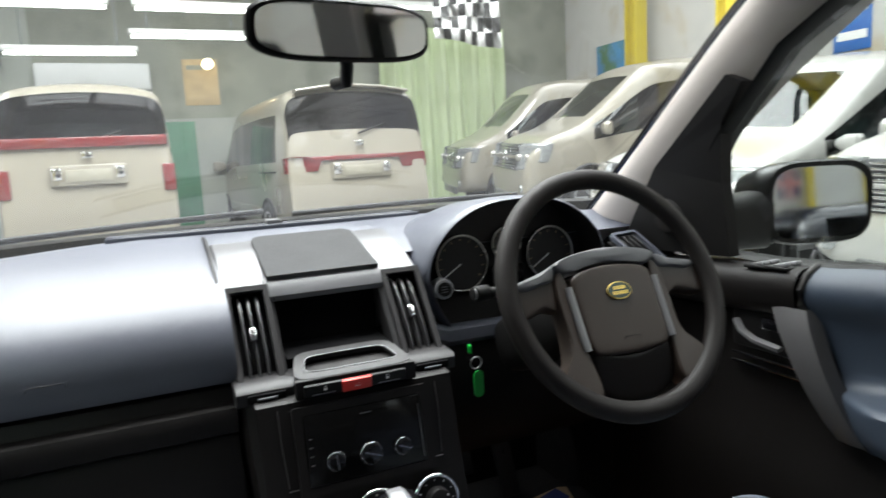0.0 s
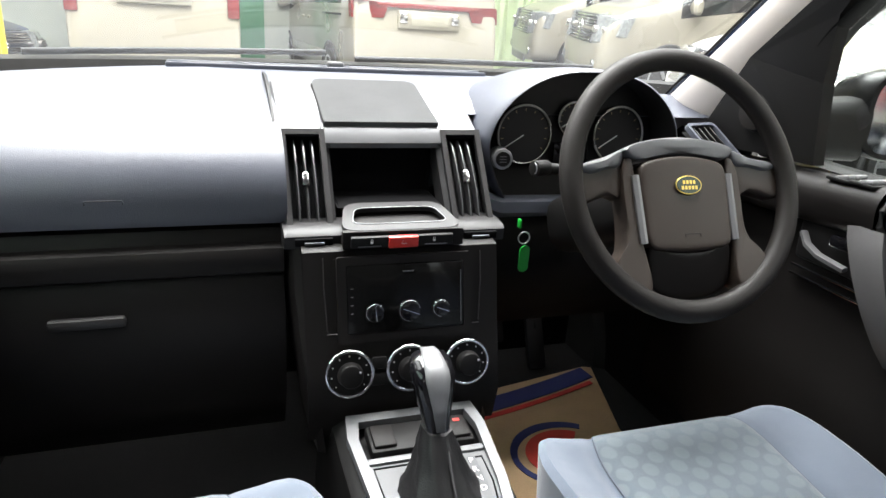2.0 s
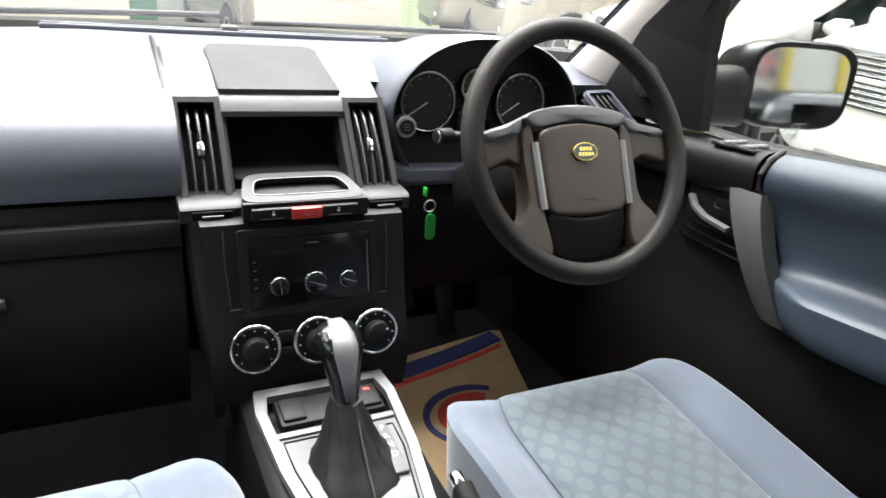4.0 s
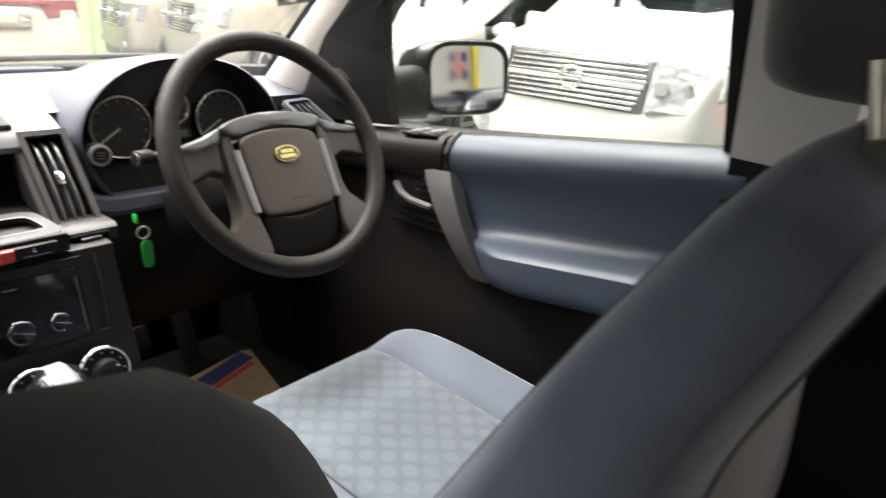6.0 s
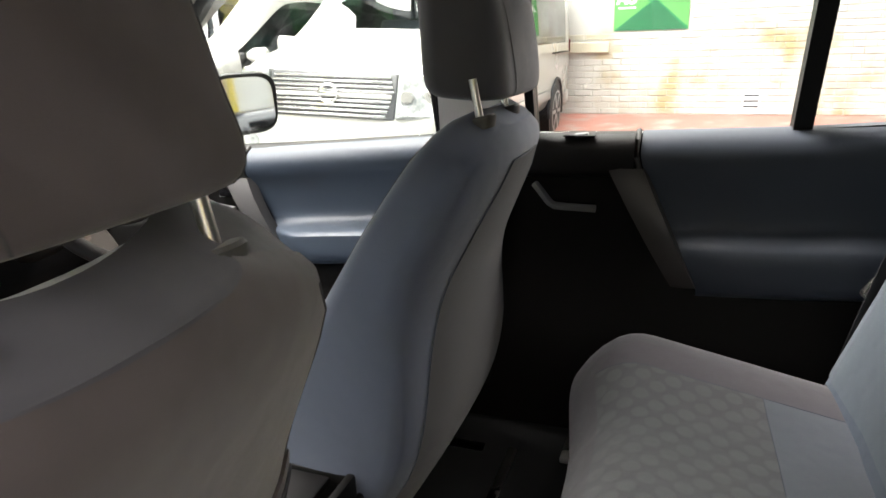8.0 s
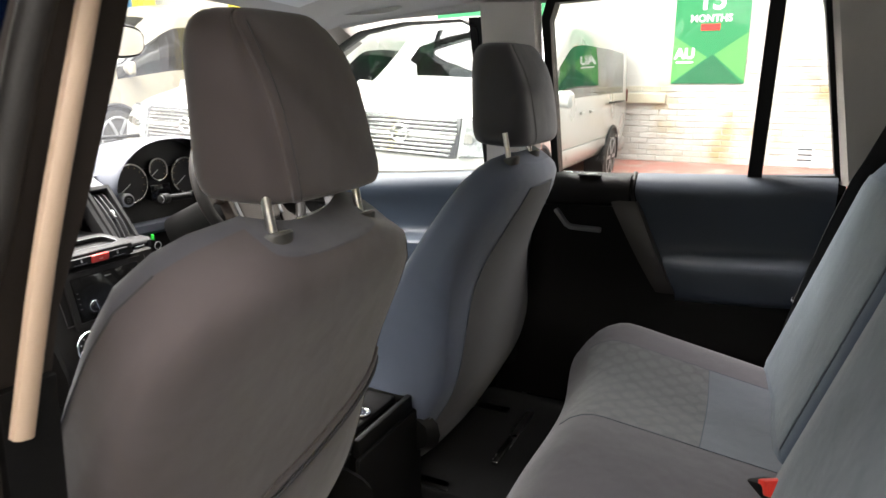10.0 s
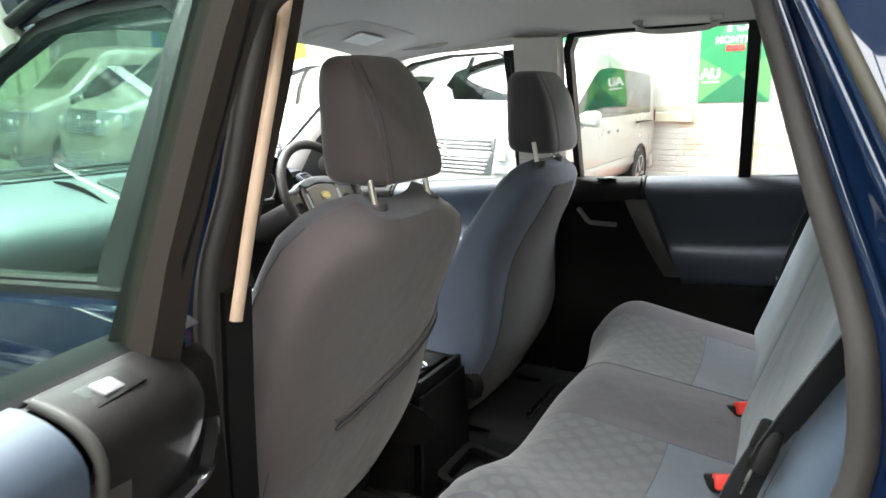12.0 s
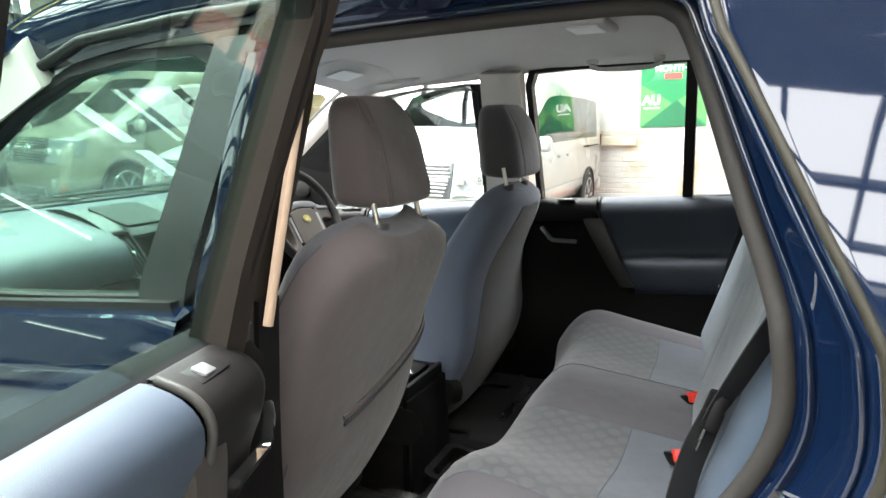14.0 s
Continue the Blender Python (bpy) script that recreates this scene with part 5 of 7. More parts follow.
part("mirror_glass", loft([superring((1.066, 4.396 + e, 1.134), (1, -0.40, 0), (0.03, 0.075, 1), 0.099, 0.0775, 5.0, 40) for e in (-0.004, 0.0)]), MIRROR, mir, "silvered mirror glass")
part("mirror_arm", loft([superring((x, 4.47, 1.10), (0, 1, 0), (0, 0, 1), a, b, 3.4, 20) for x, a, b in ((0.775, 0.05, 0.062), (0.86, 0.05, 0.058), (0.97, 0.045, 0.066))]), BLACK, mir)
sail = thing("mirror_sail", "black triangular trim with a round tweeter", "trim panel", pose(0.73, 4.45, 1.1))
part("cover", loft([[(0.735 + e, 4.62, 1.05), (0.735 + e, 4.305, 1.062), (0.722 + e, 4.312, 1.20), (0.697 + e, 4.290, 1.31), (0.680 + e, 4.230, 1.375), (0.677 + e, 4.262, 1.390), (0.712 + e, 4.48, 1.23)] for e in (0.0, -0.025)]), BLACK, sail, smooth=False)
part("tweeter", cyl((0.716, 4.45, 1.13), (0.690, 4.445, 1.133), 0.038, 0.034, 24, 0.004), DASH_LOW, sail)

# ---- dashboard ----
dash = thing("dashboard", "blue-grey moulded dashboard with charcoal lower half", "dashboard", pose(0, 4.6, 0.9))


def dash_front(x):
    return 4.985 - 0.22 * (abs(x) / 0.74) ** 2.2


pads = {}
for key_, xa, xb, n in (("left", -0.735, -0.172, 18), ("mid", -0.172, 0.165, 10), ("right", 0.165, 0.735, 18)):
    pad = pads.setdefault(key_, [])
    for i in range(n + 1):
        x = xa + (xb - xa) * i / n
        f = dash_front(x)
        rise = 0.020 * (abs(x) / 0.74) ** 2
        full = [(x, f, 1.125), (x, f - 0.015, 1.144 - rise), (x, max(f - 0.12, 4.70), 1.150 - rise), (x, 4.66, 1.116), (x, 4.55, 1.085), (x, 4.48, 1.050), (x, 4.455, 1.010), (x, 4.447, 0.965), (x, 4.455, 0.945), (x, 4.50, 0.935)]
        pad.append(full if key_ == "left" else full[:4] + [(x, 4.60, 1.07 if key_ == "mid" else 1.098)])
for pad in pads.values():
    part("top_pad", loft(pad, closed=False), DASH, dash, "blue-grey soft-feel dash top")
part("defrost_slot", join(*[box((x, 4.862, 1.1475), (0.27, 0.030, 0.012), 0.003) for x in (-0.195, 0.135)]), BLACK, dash)
part("sensor", box((-0.030, 4.868, 1.156), (0.032, 0.030, 0.014), 0.004), TRIM, dash)
part("slot_frame", join(*[box((-0.03, 4.862 + d, 1.149), (0.66, 0.006, 0.011), 0.003) for d in (0.022, -0.022)]), DASH, dash)
low = []
for i in range(21):
    x = -0.735 + 0.555 * i / 20
    low.append([(x, 4.50, 0.945), (x, 4.465, 0.935), (x, 4.455, 0.915), (x, 4.435, 0.91), (x, 4.428, 0.895), (x, 4.432, 0.872), (x, 4.445, 0.865), (x, 4.44, 0.855), (x, 4.42, 0.80), (x, 4.43, 0.66), (x, 4.48, 0.56), (x, 4.60, 0.50)])
part("glovebox", loft(low, closed=False), DASH_LOW, dash, "charcoal glovebox front")
part("glovebox_latch", box((-0.465, 4.418, 0.812), (0.105, 0.016, 0.018), 0.006), mat("latch_charcoal", (0.02, 0.019, 0.019), 0.4, vary=0.1), dash)
part("airbag_mark", sweep([(-0.455, 4.4445, 0.984), (-0.455, 4.4445, 0.990), (-0.405, 4.4445, 0.990), (-0.405, 4.4445, 0.984)], 0.0009), SEAM, dash)
kn = []
for i in range(17):
    x = 0.165 + 0.565 * i / 16
    kn.append([(x, 4.62, 1.02), (x, 4.56, 0.98), (x, 4.53, 0.93), (x, 4.50, 0.86), (x, 4.52, 0.74), (x, 4.60, 0.66)])
part("knee_panel", loft(kn, closed=False), DEEP, dash)

# centre stack
stack = thing("centre_stack", "grey centre stack with vents, tray and radio", "dash console", pose(0, 4.4, 0.8))
HW = 0.178
hood = [[(x, y, z) for y, z in ((4.99, 1.10), (4.86, 1.124), (4.73, 1.134), (4.66, 1.120), (4.60, 1.099), (4.556, 1.078), (4.547, 1.072), (4.548, 1.066))] for x in (-HW, -HW + 0.006, -0.105, 0.105, HW - 0.006, HW)]
for row in (0, 5):
    hood[row] = [(x, y, z - 0.006) for x, y, z in hood[row]]
hood = [[(x, y, z - 0.05) for x, y, z in hood[0]]] + hood + [[(x, y, z - 0.05) for x, y, z in hood[5]]]
part("stack_hood", loft(hood, closed=False), TRIM, stack, "grey hood over the centre stack")
# dark strip laid on the hood's left side, standing for the shade there
part("hood_edge", sweep([(-HW - 0.003, y, z) for y, z in ((4.80, 1.141), (4.73, 1.141), (4.66, 1.126), (4.60, 1.104), (4.556, 1.082), (4.535, 1.058), (4.50, 1.012), (4.465, 0.965))], [(-0.004, -0.014), (0.003, -0.014), (0.003, 0.0045), (-0.002, 0.0035)]), DASH_LOW, stack, "dark strip for the shade on the hood's side")
m = basis((0, 4.638, 1.1125), (1, 0, 0), (0, 0.185, 0.052))
gr = [(-0.100, -0.096), (0.100, -0.096)] + [(0.100 - 0.022 + 0.022 * math.cos(a), 0.095 - 0.022 + 0.022 * math.sin(a)) for a in [math.pi / 2 * i / 5 for i in range(6)]] + [(-0.100 + 0.022 - 0.022 * math.sin(a), 0.095 - 0.022 + 0.022 * math.cos(a)) for a in [math.pi / 2 * i / 5 for i in range(6)]]
m = m @ Matrix.Translation((0, 0, -0.0035))
grille = part("speaker_grille", plate(gr, 0.008, m), mat("speaker_mesh", (0.075, 0.077, 0.078), 0.85, vary=0.3, grain=1500, bump=1.0, spec=0.08), stack, "fine mesh speaker cover")
for d in (0.0015, 0.004, 0.0065):
    part("grille_groove", sweep([m @ Vector((-0.1008, y, d)) for y in (-0.095, 0.072)], 0.0007), BLACK, grille)
part("hood_lip", loft([[(x, 4.556, 1.086), (x, 4.540, 1.079), (x, 4.527, 1.058), (x, 4.529, 1.049), (x, 4.560, 1.050), (x, 4.566, 1.080)] for x in (-0.106, -0.104, 0.104, 0.106)]), TRIM, stack)
part("screen_recess", loft([[(-0.096, 4.50, 1.056), (-0.096, 4.56, 1.052), (-0.090, 4.55, 0.965), (-0.090, 4.47, 0.962)], [(-0.094, 4.56, 1.056), (-0.088, 4.562, 1.048), (-0.084, 4.552, 0.968), (-0.086, 4.47, 0.962)], [(0.094, 4.56, 1.056), (0.088, 4.562, 1.048), (0.084, 4.552, 0.968), (0.086, 4.47, 0.962)], [(0.096, 4.50, 1.056), (0.096, 4.56, 1.052), (0.090, 4.55, 0.965), (0.090, 4.47, 0.962)]], closed=False), VOID, stack, "empty black screen recess", smooth=False)
SHELF = mat("satin_shelf_plastic", (0.021, 0.0205, 0.021), 0.42, vary=0.08, grain=600, bump=0.15, spec=0.26)
for s in (-1, 1):
    X = lambda x: s * x
    mv = basis((X(0.1375), 4.494, 1.004), (1, 0, 0), (0, 0.093, 0.120))
    o_ = [(s * a, b) for a, b in ((-0.036, 0.088), (0.038, 0.088), (0.036, -0.082), (-0.036, -0.082))]
    i_ = [(s * a, b) for a, b in ((-0.027, 0.078), (0.028, 0.078), (0.027, -0.081), (-0.027, -0.081))]
    vent = part("vent", frame_plate(o_, i_, 0.010, mv), SHELF, stack, "tall air vent with upright blades", smooth=False)
    part("vent_well", moved(box((0, 0, -0.020), (0.060, 0.168, 0.004)), mv), VOID, vent, smooth=False)
    for k in range(3):
        bx = -0.0145 + 0.0145 * k
        part("blade", moved(loft([[(bx - 0.0012, y, z - 0.018), (bx + 0.0012, y, z - 0.018), (bx + 0.0012, y, z), (bx - 0.0012, y, z)] for y, z in ((0.076, -0.008), (0.06, 0.002), (0.02, 0.008), (-0.03, 0.010), (-0.06, 0.006), (-0.080, 0.0))]), mv), mat("vent_blade_plastic", (0.05, 0.05, 0.052), 0.35, vary=0.1), vent)
    part("vent_tab", moved(box((-0.002, -0.004, 0.010), (0.011, 0.024, 0.014), 0.004), mv), CHROME, vent, "bright vent tab")
    part("side_cheek", loft([[(X(0.170), y, z), (X(0.177), y, z), (X(0.181), y + 0.012, z), (X(0.184), y + 0.12, z)] for y, z in ((4.545, 1.066), (4.50, 1.012), (4.47, 0.972), (4.445, 0.94), (4.425, 0.912))], closed=False), TRIM, stack)
    part("stack_flank", loft([[(X(a), y - 0.004, z), (X(a + 0.012), y + 0.004, z), (X(a + 0.018), y + 0.06, z), (X(a + 0.02), y + 0.16, z)] for a, y, z in ((0.158, 4.405, 0.925), (0.156, 4.385, 0.85), (0.150, 4.352, 0.76), (0.14, 4.332, 0.68), (0.13, 4.322, 0.60))], closed=False), DASH_LOW, stack)
    part("inner_cheek", loft([[(X(0.110), y + 0.006, z), (X(0.103), y - 0.006, z), (X(0.094), y + 0.004, z), (X(0.092), y + 0.05, z)] for y, z in ((4.545, 1.066), (4.50, 1.006), (4.448, 0.942))], closed=False), SHELF, stack)
    part("cup_latch", box((X(0.137), 4.402, 0.929), (0.058, 0.010, 0.013), 0.002), VOID, stack)
    part("latch_bar", box((X(0.137), 4.3965, 0.928), (0.030, 0.006, 0.004), 0.001), TRIM, stack)
shelf = [[(x, y, z) for y, z in ((4.47, 0.946), (4.44, 0.947), (4.408, 0.944), (4.401, 0.938), (4.403, 0.918), (4.43, 0.915))] for x in (-0.182, -0.178, -0.10, 0.10, 0.176, 0.180)]
part("shelf", loft(shelf), SHELF, stack, "satin grey shelf under the vents")
TM = basis((0, 4.424, 0.9535), (1, 0, 0), (0, 0.084, 0.018))
t_in, t_out = [], []
for i in range(48):
    c_, s_ = math.cos(2 * math.pi * i / 48), math.sin(2 * math.pi * i / 48)
    u, v = math.copysign(abs(c_) ** 0.28, c_), math.copysign(abs(s_) ** 0.42, s_)
    t_in.append(((0.073 - 0.006 * v) * u, 0.026 * v))
    t_out.append(((0.090 - 0.009 * v) * u, 0.045 * v))
part("tray", frame_plate(t_out, t_in, 0.008, TM), SHELF, stack, "satin grey tray frame")
part("tray_rim", sweep([TM @ Vector((x, y, 0.0085)) for x, y in t_in], 0.0009, True), SILVER, stack, "bright tray edge")
part("tray_floor", moved(box((0, 0, -0.006), (0.160, 0.060, 0.004)), TM), DASH_LOW, stack)
part("tray_front", loft([[(x, 4.376, 0.9505), (x, 4.383, 0.952), (x, 4.395, 0.93), (x, 4.374, 0.924)] for x in (-0.097, 0.097)]), DASH_LOW, stack)
part("button_bar", box((-0.004, 4.371, 0.9355), (0.164, 0.008, 0.019), 0.002, 2, pose(0, 0, 0, 8)), BLACK, stack)
part("hazard_button", box((-0.004, 4.3675, 0.9355), (0.047, 0.009, 0.0185), 0.0015, 2, pose(0, 0, 0, 8)), RED, stack, "red hazard warning button")
tri_m = basis((-0.004, 4.3625, 0.9365), (1, 0, 0), (0, 0.13, 0.99))
part("hazard_mark", sweep([tri_m @ Vector(p) for p in ((-0.004, -0.003, 0), (0.004, -0.003, 0), (0, 0.004, 0))], 0.0005, True), MARK, stack)
for s in (-1, 1):
    part("lock_mark", join(box((s * 0.050 - 0.004, 4.366, 0.936), (0.004, 0.001, 0.0035)), sweep([(s * 0.050 - 0.0055, 4.366, 0.938), (s * 0.050 - 0.0055, 4.366, 0.9405), (s * 0.050 - 0.0025, 4.366, 0.9405), (s * 0.050 - 0.0025, 4.366, 0.939)], 0.0004)), MARK, stack)
    part("button_line", box((s * 0.053 - 0.004, 4.3665, 0.9295), (0.036, 0.001, 0.0012)), SILVER, stack, smooth=False)
FACE = basis((0, 4.356, 0.848), (1, 0, 0), (0, 0.030, 0.130))
part("fascia", loft([[(x, 4.40, 0.925), (x, 4.378, 0.920), (x, 4.364, 0.87), (x, 4.348, 0.80), (x, 4.330, 0.74), (x, 4.315, 0.685), (x, 4.33, 0.62)] for x in (-0.158, -0.15, 0.15, 0.158)], closed=False), DASH_LOW, stack)
part("radio_surround", frame_plate(round_rect(0.218, 0.134, 0.004, 3), round_rect(0.190, 0.108, 0.003, 3), 0.008, FACE), DASH_LOW, stack)
radio = part("radio", moved(box((0, 0, 0.004), (0.188, 0.106, 0.010), 0.002), FACE), mat("radio_glass_black", (0.005, 0.005, 0.005), 0.16, vary=0.1, spec=0.22), stack, "glossy black radio")
for x, r in ((-0.052, 0.0135), (0.004, 0.0165), (0.056, 0.0130)):
    part("radio_knob", moved(cyl((x, -0.022, 0.009), (x, -0.022, 0.020), r, r * 0.92, 28, 0.002), FACE), GLOSS, radio)
    part("knob_ring", moved(sweep([(x + r * math.cos(a), -0.022 + r * math.sin(a), 0.012) for a in [2 * math.pi * i / 32 for i in range(32)]], 0.0009, True), FACE), CHROME, radio)
    part("knob_line", moved(box((x, -0.022, 0.0205), (0.0009, r * 1.7, 0.0010), 0, 1, Matrix.Rotation(0.1 if x < 0 else 1.2, 4, "Z")), FACE), CHROME, radio, smooth=False)
part("maker_mark", moved(box((0.003, 0.041, 0.0095), (0.018, 0.0018, 0.001)), FACE), TRIM, radio, smooth=False)
for k in range(4):
    part("side_mark", moved(box((-0.087, 0.018 - 0.013 * k, 0.0095), (0.004, 0.001, 0.001)), FACE), TRIM, radio, smooth=False)
part("radio_edge", moved(box((0.090, -0.004, 0.0095), (0.0012, 0.085, 0.001)), FACE), TRIM, radio, smooth=False)
part("fascia_line", box((0, 4.3445, 0.784), (0.29, 0.002, 0.002)), TRIM, stack, smooth=False)
LINE = mat("fascia_edge_light", (0.045, 0.043, 0.042), 0.4, vary=0.1)
for s in (-1, 1):
    part("fascia_seam", sweep([(s * 0.128, 4.3735, 0.912), (s * 0.128, 4.3625, 0.868), (s * 0.124, 4.3475, 0.800)], 0.0009), LINE, stack)
part("fascia_seam", sweep([(x, 4.3755, 0.9085) for x in (-0.112, 0.0, 0.112)], 0.0009, False, (0, 1, 0)), LINE, stack)
part("fascia_seam", sweep([(x, 4.3465, 0.795) for x in (-0.125, 0.0, 0.125)], 0.0010, False, (0, 1, 0)), LINE, stack)
DIALS = basis((0, 4.318, 0.742), (1, 0, 0), (0, 0.22, 0.9755))
for k, x in enumerate((-0.0955, 0.0, 0.0955)):
    dial = part("climate_dial", moved(cyl((x, 0, -0.002), (x, 0, 0.008), 0.0345, 0.0335, 40), DIALS), BLACK, stack, "black climate dial in a chrome ring")
    part("dial_ring", moved(sweep([(x + 0.0355 * math.cos(a), 0.0355 * math.sin(a), 0.007) for a in [2 * math.pi * i / 44 for i in range(44)]], 0.0032, True), DIALS), CHROME, dial)
    part("dial_knob", moved(cyl((x, 0, 0.008), (x, 0, 0.026), 0.0205, 0.018, 30, 0.003), DIALS), BLACK, dial)
    for j in range(9):
        a = radians(-40 + 260 * j / 8)
        part("dial_dot", moved(cyl((x + 0.0285 * math.cos(a), 0.0285 * math.sin(a), 0.008), (x + 0.0285 * math.cos(a), 0.0285 * math.sin(a), 0.0086), 0.0012, n=6), DIALS), MARK, dial)
    part("dial_pointer", moved(cyl((x + 0.013, 0.007, 0.0255), (x + 0.013, 0.007, 0.0266), 0.0017, n=10), DIALS), MARK, dial)
for x in (-0.048, 0.048):
    for y in (0.012, -0.014):
        part("climate_button", moved(box((x, y, 0.003), (0.024, 0.020, 0.006), 0.003), DIALS), BLACK, stack)

# instrument binnacle
bin_ = thing("instrument_binnacle", "hooded instrument cluster behind the steering wheel", "instrument panel", pose(0.372, 4.55, 1.05))


HALF = [(0.158, 0.948), (0.178, 0.98), (0.192, 1.015), (0.200, 1.047), (0.197, 1.075), (0.182, 1.108), (0.152, 1.142), (0.110, 1.169), (0.06, 1.184)]
ARCH = smoothed([(-u, 0, z) for u, z in HALF] + [(0, 0, 1.188)] + [(u, 0, z) for u, z in HALF[::-1]], 4)


def bin_arc(y, kx, kz, dz=0.0):
    return [(0.395 + p.x * kx, y, 1.06 + dz + (p.z - 1.06) * kz) for p in ARCH]


part("hood", loft([bin_arc(4.92, 1.22, 1.0, -0.075), bin_arc(4.80, 1.17, 1.0, -0.030), bin_arc(4.70, 1.13, 1.0, -0.008), bin_arc(4.60, 1.085, 1.02), bin_arc(4.55, 1.05, 1.03), bin_arc(4.534, 1.025, 1.02), bin_arc(4.530, 1.0, 1.0)], closed=False), DASH, bin_, "blue-grey hood")
part("hood_lining", loft([bin_arc(4.530, 1.0, 1.0), bin_arc(4.534, 0.985, 0.985), bin_arc(4.56, 0.975, 0.98), bin_arc(4.605, 0.965, 0.965)], closed=False), mat("hood_lining_black", (0.010, 0.0095, 0.010), 0.45, vary=0.1, grain=700, bump=0.2), bin_)
part("lower_lip", loft([[(x, 4.57, z + 0.008), (x, 4.536, z + 0.010), (x, 4.522, z + 0.002), (x, 4.518, z - 0.018), (x, 4.53, z - 0.036), (x, 4.57, z - 0.045)] for x, z in ((0.186, 0.99), (0.20, 0.955), (0.225, 0.946), (0.40, 0.944), (0.56, 0.946))]), DASH, bin_, "blue-grey lip below the gauges")
part("face", loft([bin_arc(4.605, 0.97, 0.97), bin_arc(4.610, 0.97, 0.97)]), mat("cluster_black", (0.008, 0.0075, 0.0075), 0.4, vary=0.1), bin_)
fm = basis((0.395, 4.598, 1.062), (1, 0, 0), (0, 0.06, 0.998))
for x, r in ((-0.104, 0.056), (0.104, 0.056), (0.0, 0.033)):
    zc = 0.0 if r > 0.04 else 0.030
    ga = part("gauge", moved(cyl((x, zc, 0.001), (x, zc, 0.005), r, n=40), fm), mat("gauge_face_black", (0.010, 0.009, 0.009), 0.5, vary=0.1), bin_)
    part("gauge_ring", moved(sweep([(x + r * math.cos(a), zc + r * math.sin(a), 0.008) for a in [2 * math.pi * i / 44 for i in range(44)]], 0.0022, True), fm), STEEL, ga)
    for j in range(11):
        a = radians(-35 + 250 * j / 10)
        part("gauge_tick", moved(box((x + 0.84 * r * math.cos(a), zc + 0.84 * r * math.sin(a), 0.0056), (0.005, 0.0012, 0.0006), 0, 1, Matrix.Rotation(a, 4, "Z")), fm), mat("amber_mark", (0.40, 0.30, 0.18), 0.6), ga, smooth=False)
    part("needle", moved(box((x - 0.4 * r, zc - 0.25 * r, 0.007), (0.85 * r, 0.0018, 0.001), 0, 1, Matrix.Rotation(radians(32), 4, "Z")), fm), MARK, ga, smooth=False)
part("display", moved(box((0.0, -0.040, 0.003), (0.075, 0.05, 0.004), 0.001), fm), GLOSS, bin_)
sb = part("start_button", cyl((0.223, 4.555, 1.028), (0.2185, 4.519, 1.030), 0.0200, 0.0190, 30, 0.003), SILVER, bin_, "round silver start button")
part("button_cap", cyl((0.2187, 4.521, 1.030), (0.2182, 4.5165, 1.0303), 0.0140, 0.0135, 24), DASH_LOW, sb)
for dz in (-0.005, 0, 0.005):
    part("button_text", box((0.218, 4.5158, 1.0303 + dz), (0.013, 0.001, 0.0014)), TRIM, sb, smooth=False)
sv = thing("side_vent", "small dark air vent at the end of the dash", "vent", pose(0.66, 4.5, 1.05))
vm = basis((0.655, 4.50, 1.062), (1, 0.25, 0), (0, 0.85, 0.55))
part("vent_frame", frame_plate(round_rect(0.085, 0.10, 0.01, 4), round_rect(0.072, 0.086, 0.008, 4), 0.01, vm), DASH, sv)
part("vent_well", moved(box((0, 0, -0.012), (0.078, 0.092, 0.003)), vm), BLACK, sv, smooth=False)
for k in range(4):
    part("blade", moved(box((-0.025 + 0.0165 * k, 0, 0), (0.003, 0.084, 0.014), 0.001, 1), vm), BLACK, sv)

# steering wheel
wheel = thing("steering_wheel", "black four-spoke steering wheel with grey-brown spokes and oval badge", "steering wheel", pose(0.366, 4.212, 1.058))
TILT_W = 26
WM = basis((0.366, 4.212, 1.058), (1, 0, 0), (0, math.sin(radians(TILT_W)), math.cos(radians(TILT_W))))
part("rim", moved(sweep([(0.184 * math.cos(a), 0.184 * math.sin(a), 0.012) for a in [2 * math.pi * i / 72 for i in range(72)]], [(0.0165 * math.cos(b), 0.0145 * math.sin(b)) for b in [2 * math.pi * i / 14 for i in range(14)]], True), WM), RIM, wheel, "thick black rubber-covered rim")


def wheel_panel(pts, z0, z1, steps=4, round_=0.010, dish=0.012):
    """A cushioned panel of the wheel, dished towards its hub."""
    pts = [Vector((x, y, 0)) for x, y in pts]
    pts = smoothed(pts, steps, True)
    c = sum(pts, Vector()) / len(pts)
    rings = []
    for inset, z in ((0.0, z0), (0.0, z1 - round_), (0.25, z1 - 0.6 * round_), (0.65, z1 - 0.2 * round_), (1.3, z1 - 0.05 * round_), (3.0, z1)):
        ring = []
        for p in pts:
            d = c - p
            q = p + d * min(0.55, inset * round_ / max(d.length, 0.01))
            ring.append((q.x, q.y, z + dish * (q.length / 0.17) ** 2))
        rings.append(ring)
    return moved(loft(rings), WM)


